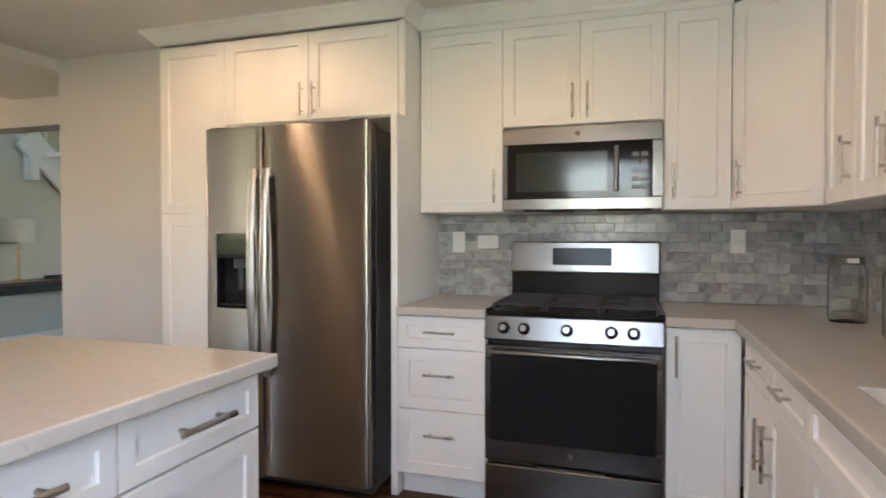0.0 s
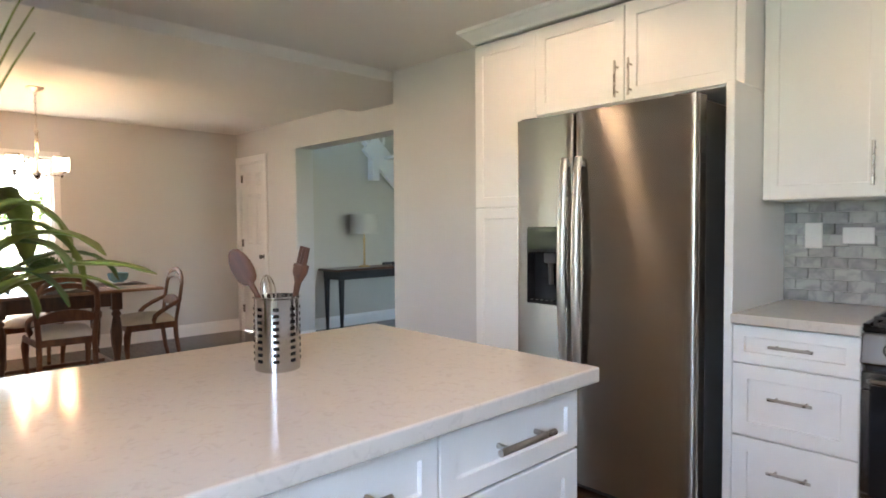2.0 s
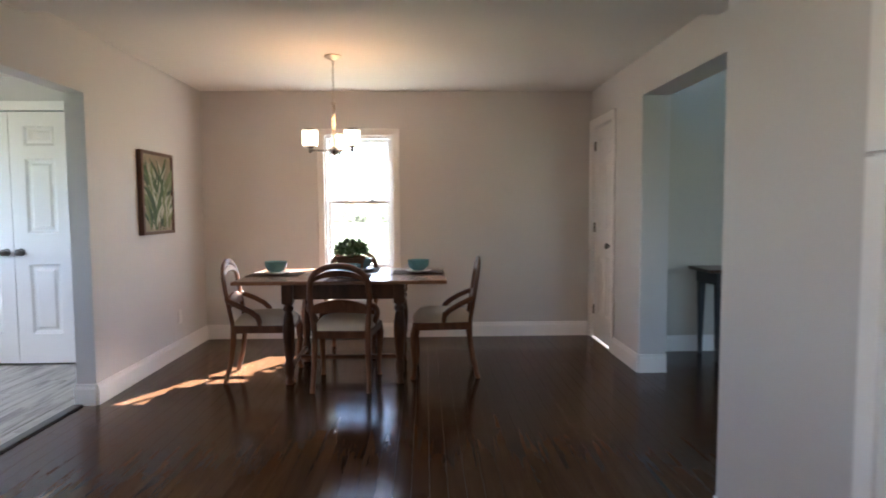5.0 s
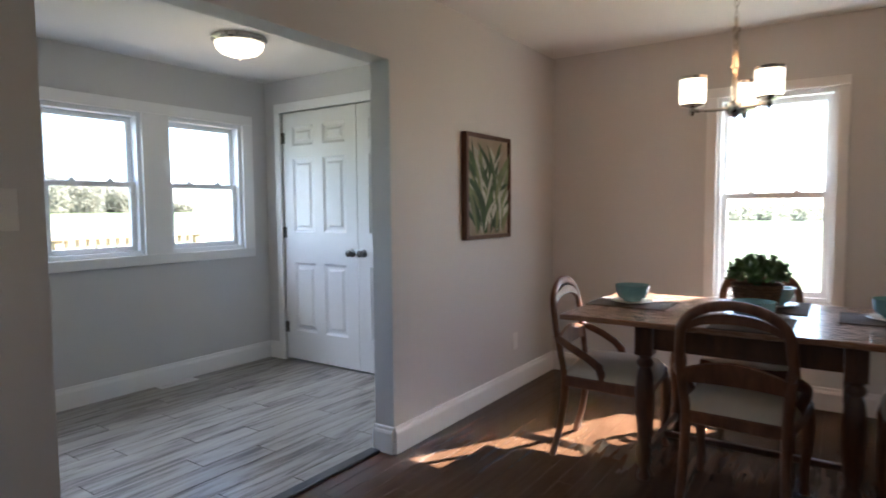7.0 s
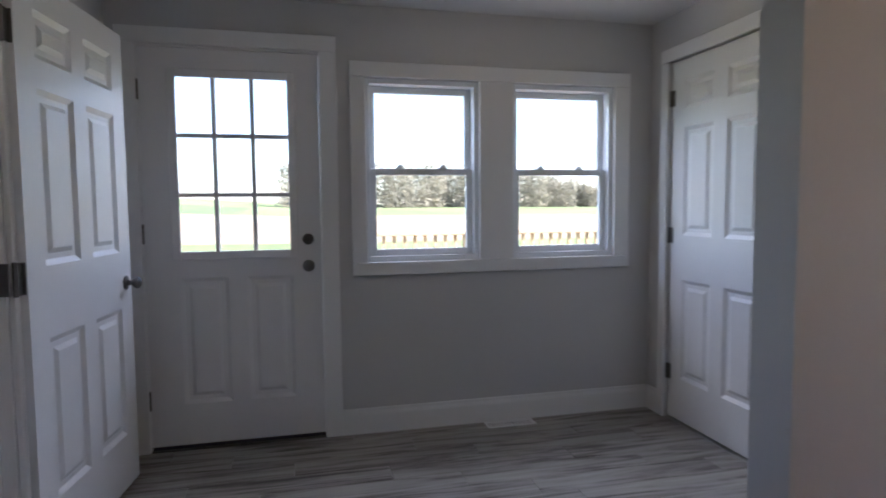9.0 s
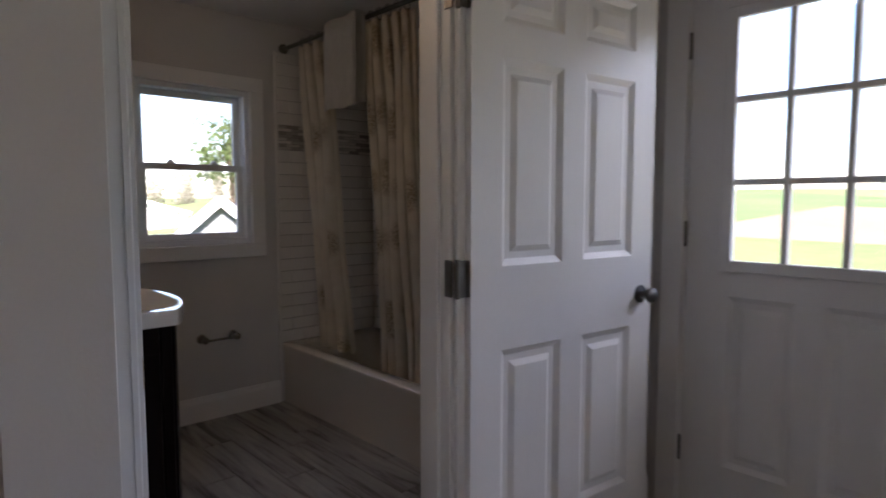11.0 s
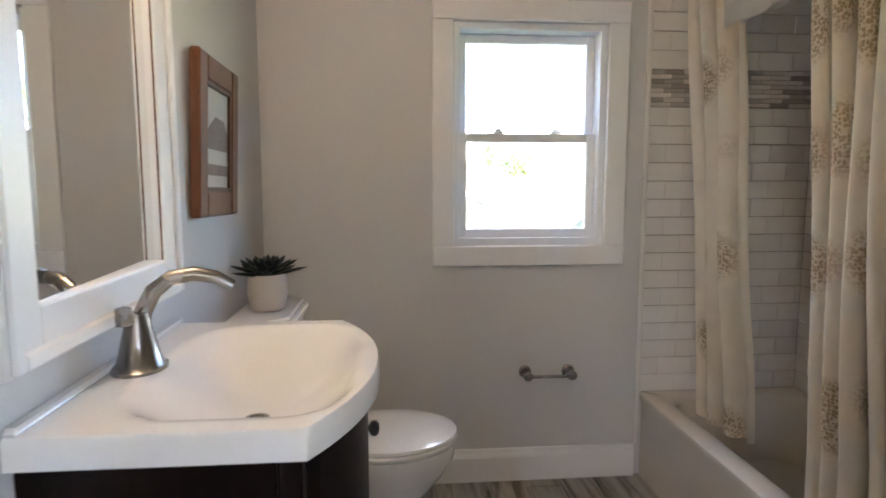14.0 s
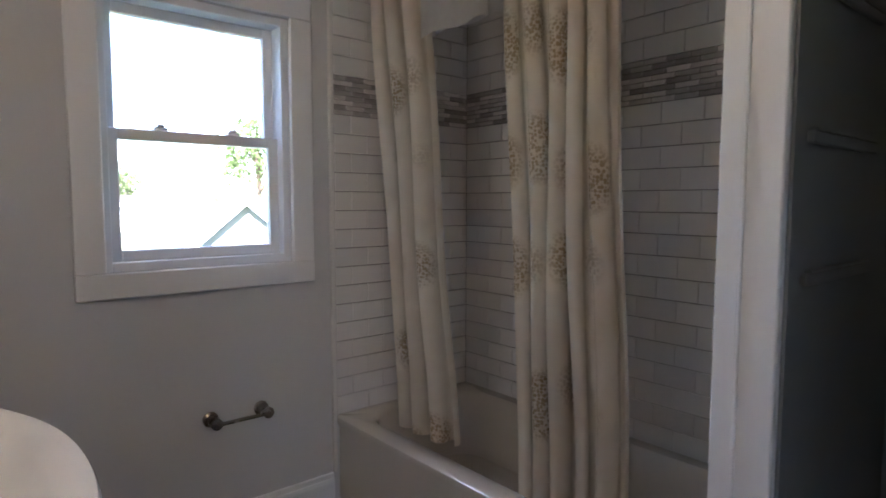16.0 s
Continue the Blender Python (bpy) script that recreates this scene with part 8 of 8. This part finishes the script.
# ---- floors, laid piece by piece ----
def plank_mesh(w, d, t, bevel, material, name):
    bm = bmesh.new()
    b = bevel
    lo = [bm.verts.new(p) for p in ((0, 0, -t), (w, 0, -t), (w, d, -t), (0, d, -t))]
    md = [bm.verts.new(p) for p in ((0, 0, -b), (w, 0, -b), (w, d, -b), (0, d, -b))]
    hi = [bm.verts.new(p) for p in ((b, b, 0), (w - b, b, 0), (w - b, d - b, 0), (b, d - b, 0))]
    for r0, r1 in ((lo, md), (md, hi)):
        for k in range(4):
            bm.faces.new((r0[k], r0[(k + 1) % 4], r1[(k + 1) % 4], r1[k]))
    bm.faces.new(hi)
    return mesh_of(bm, material, name)


def lay(parent, name, x0, x1, y0, y1, length, width, gap, material, offsets, bevel, skip=None):
    """Rows of planks along x, cut at the walls; alike planks share a mesh."""
    cache = {}
    row, y = 0, y0
    while y < y1 - 0.01:
        d = min(width, y1 - y)
        x = x0 - offsets[row % len(offsets)] * length
        while x < x1 - 0.005:
            a, b = max(x, x0), min(x + length, x1)
            if b - a > 0.03 and not (skip and skip((a + b) / 2, y + d / 2)):
                key = (round(b - a, 3), round(d, 3))
                if key not in cache:
                    cache[key] = plank_mesh(key[0] - gap, key[1] - gap, 0.007, bevel, material, name)
                o = new(name, cache[key])
                o.location = (a, y, 0)
                o.parent = parent
            x += length
        y += width
        row += 1


floor_main = bpy.data.objects["floor"]
floor_entry = bpy.data.objects["floor_entry"]
lay(floor_main, "plank", -7.26, -2.2, YS, YN, 1.25, 0.083, 0.0009, DARK_FLOOR, (0, 0.37, 0.71, 0.18, 0.55, 0.86), 0.0005)
lay(floor_main, "plank", -2.2, 0.99, YS, 3.28, 1.6, 0.125, 0.0009, DARK_FLOOR, (0, 0.37, 0.71, 0.18, 0.55, 0.86), 0.0005)
lay(floor_main, "plank", -6.55, -3.0, YN2, 6.3, 1.6, 0.125, 0.0009, DARK_FLOOR, (0.2, 0.6, 0.9, 0.4), 0.0005)
lay(floor_main, "plank", -5.876, -3.62, YN, YN2, 1.25, 0.083, 0.0009, DARK_FLOOR, (0.2, 0.6, 0.9), 0.0005)
lay(floor_main, "plank", -5.276, -3.705, YS2 + 0.045, YS, 1.25, 0.083, 0.0009, DARK_FLOOR, (0.2,), 0.0005)
lay(floor_entry, "tile", MX, BX0 + 0.06, MY, YS2, 0.915, 0.152, 0.003, TILE_PLANK, (0, 0.33, 0.66, 0.15, 0.5, 0.82), 0.0015)
lay(floor_entry, "tile", BX0 + 0.06, BE, BS, YS2, 0.915, 0.152, 0.003, TILE_PLANK, (0.4, 0.75, 0.1, 0.55, 0.9, 0.25), 0.0015)
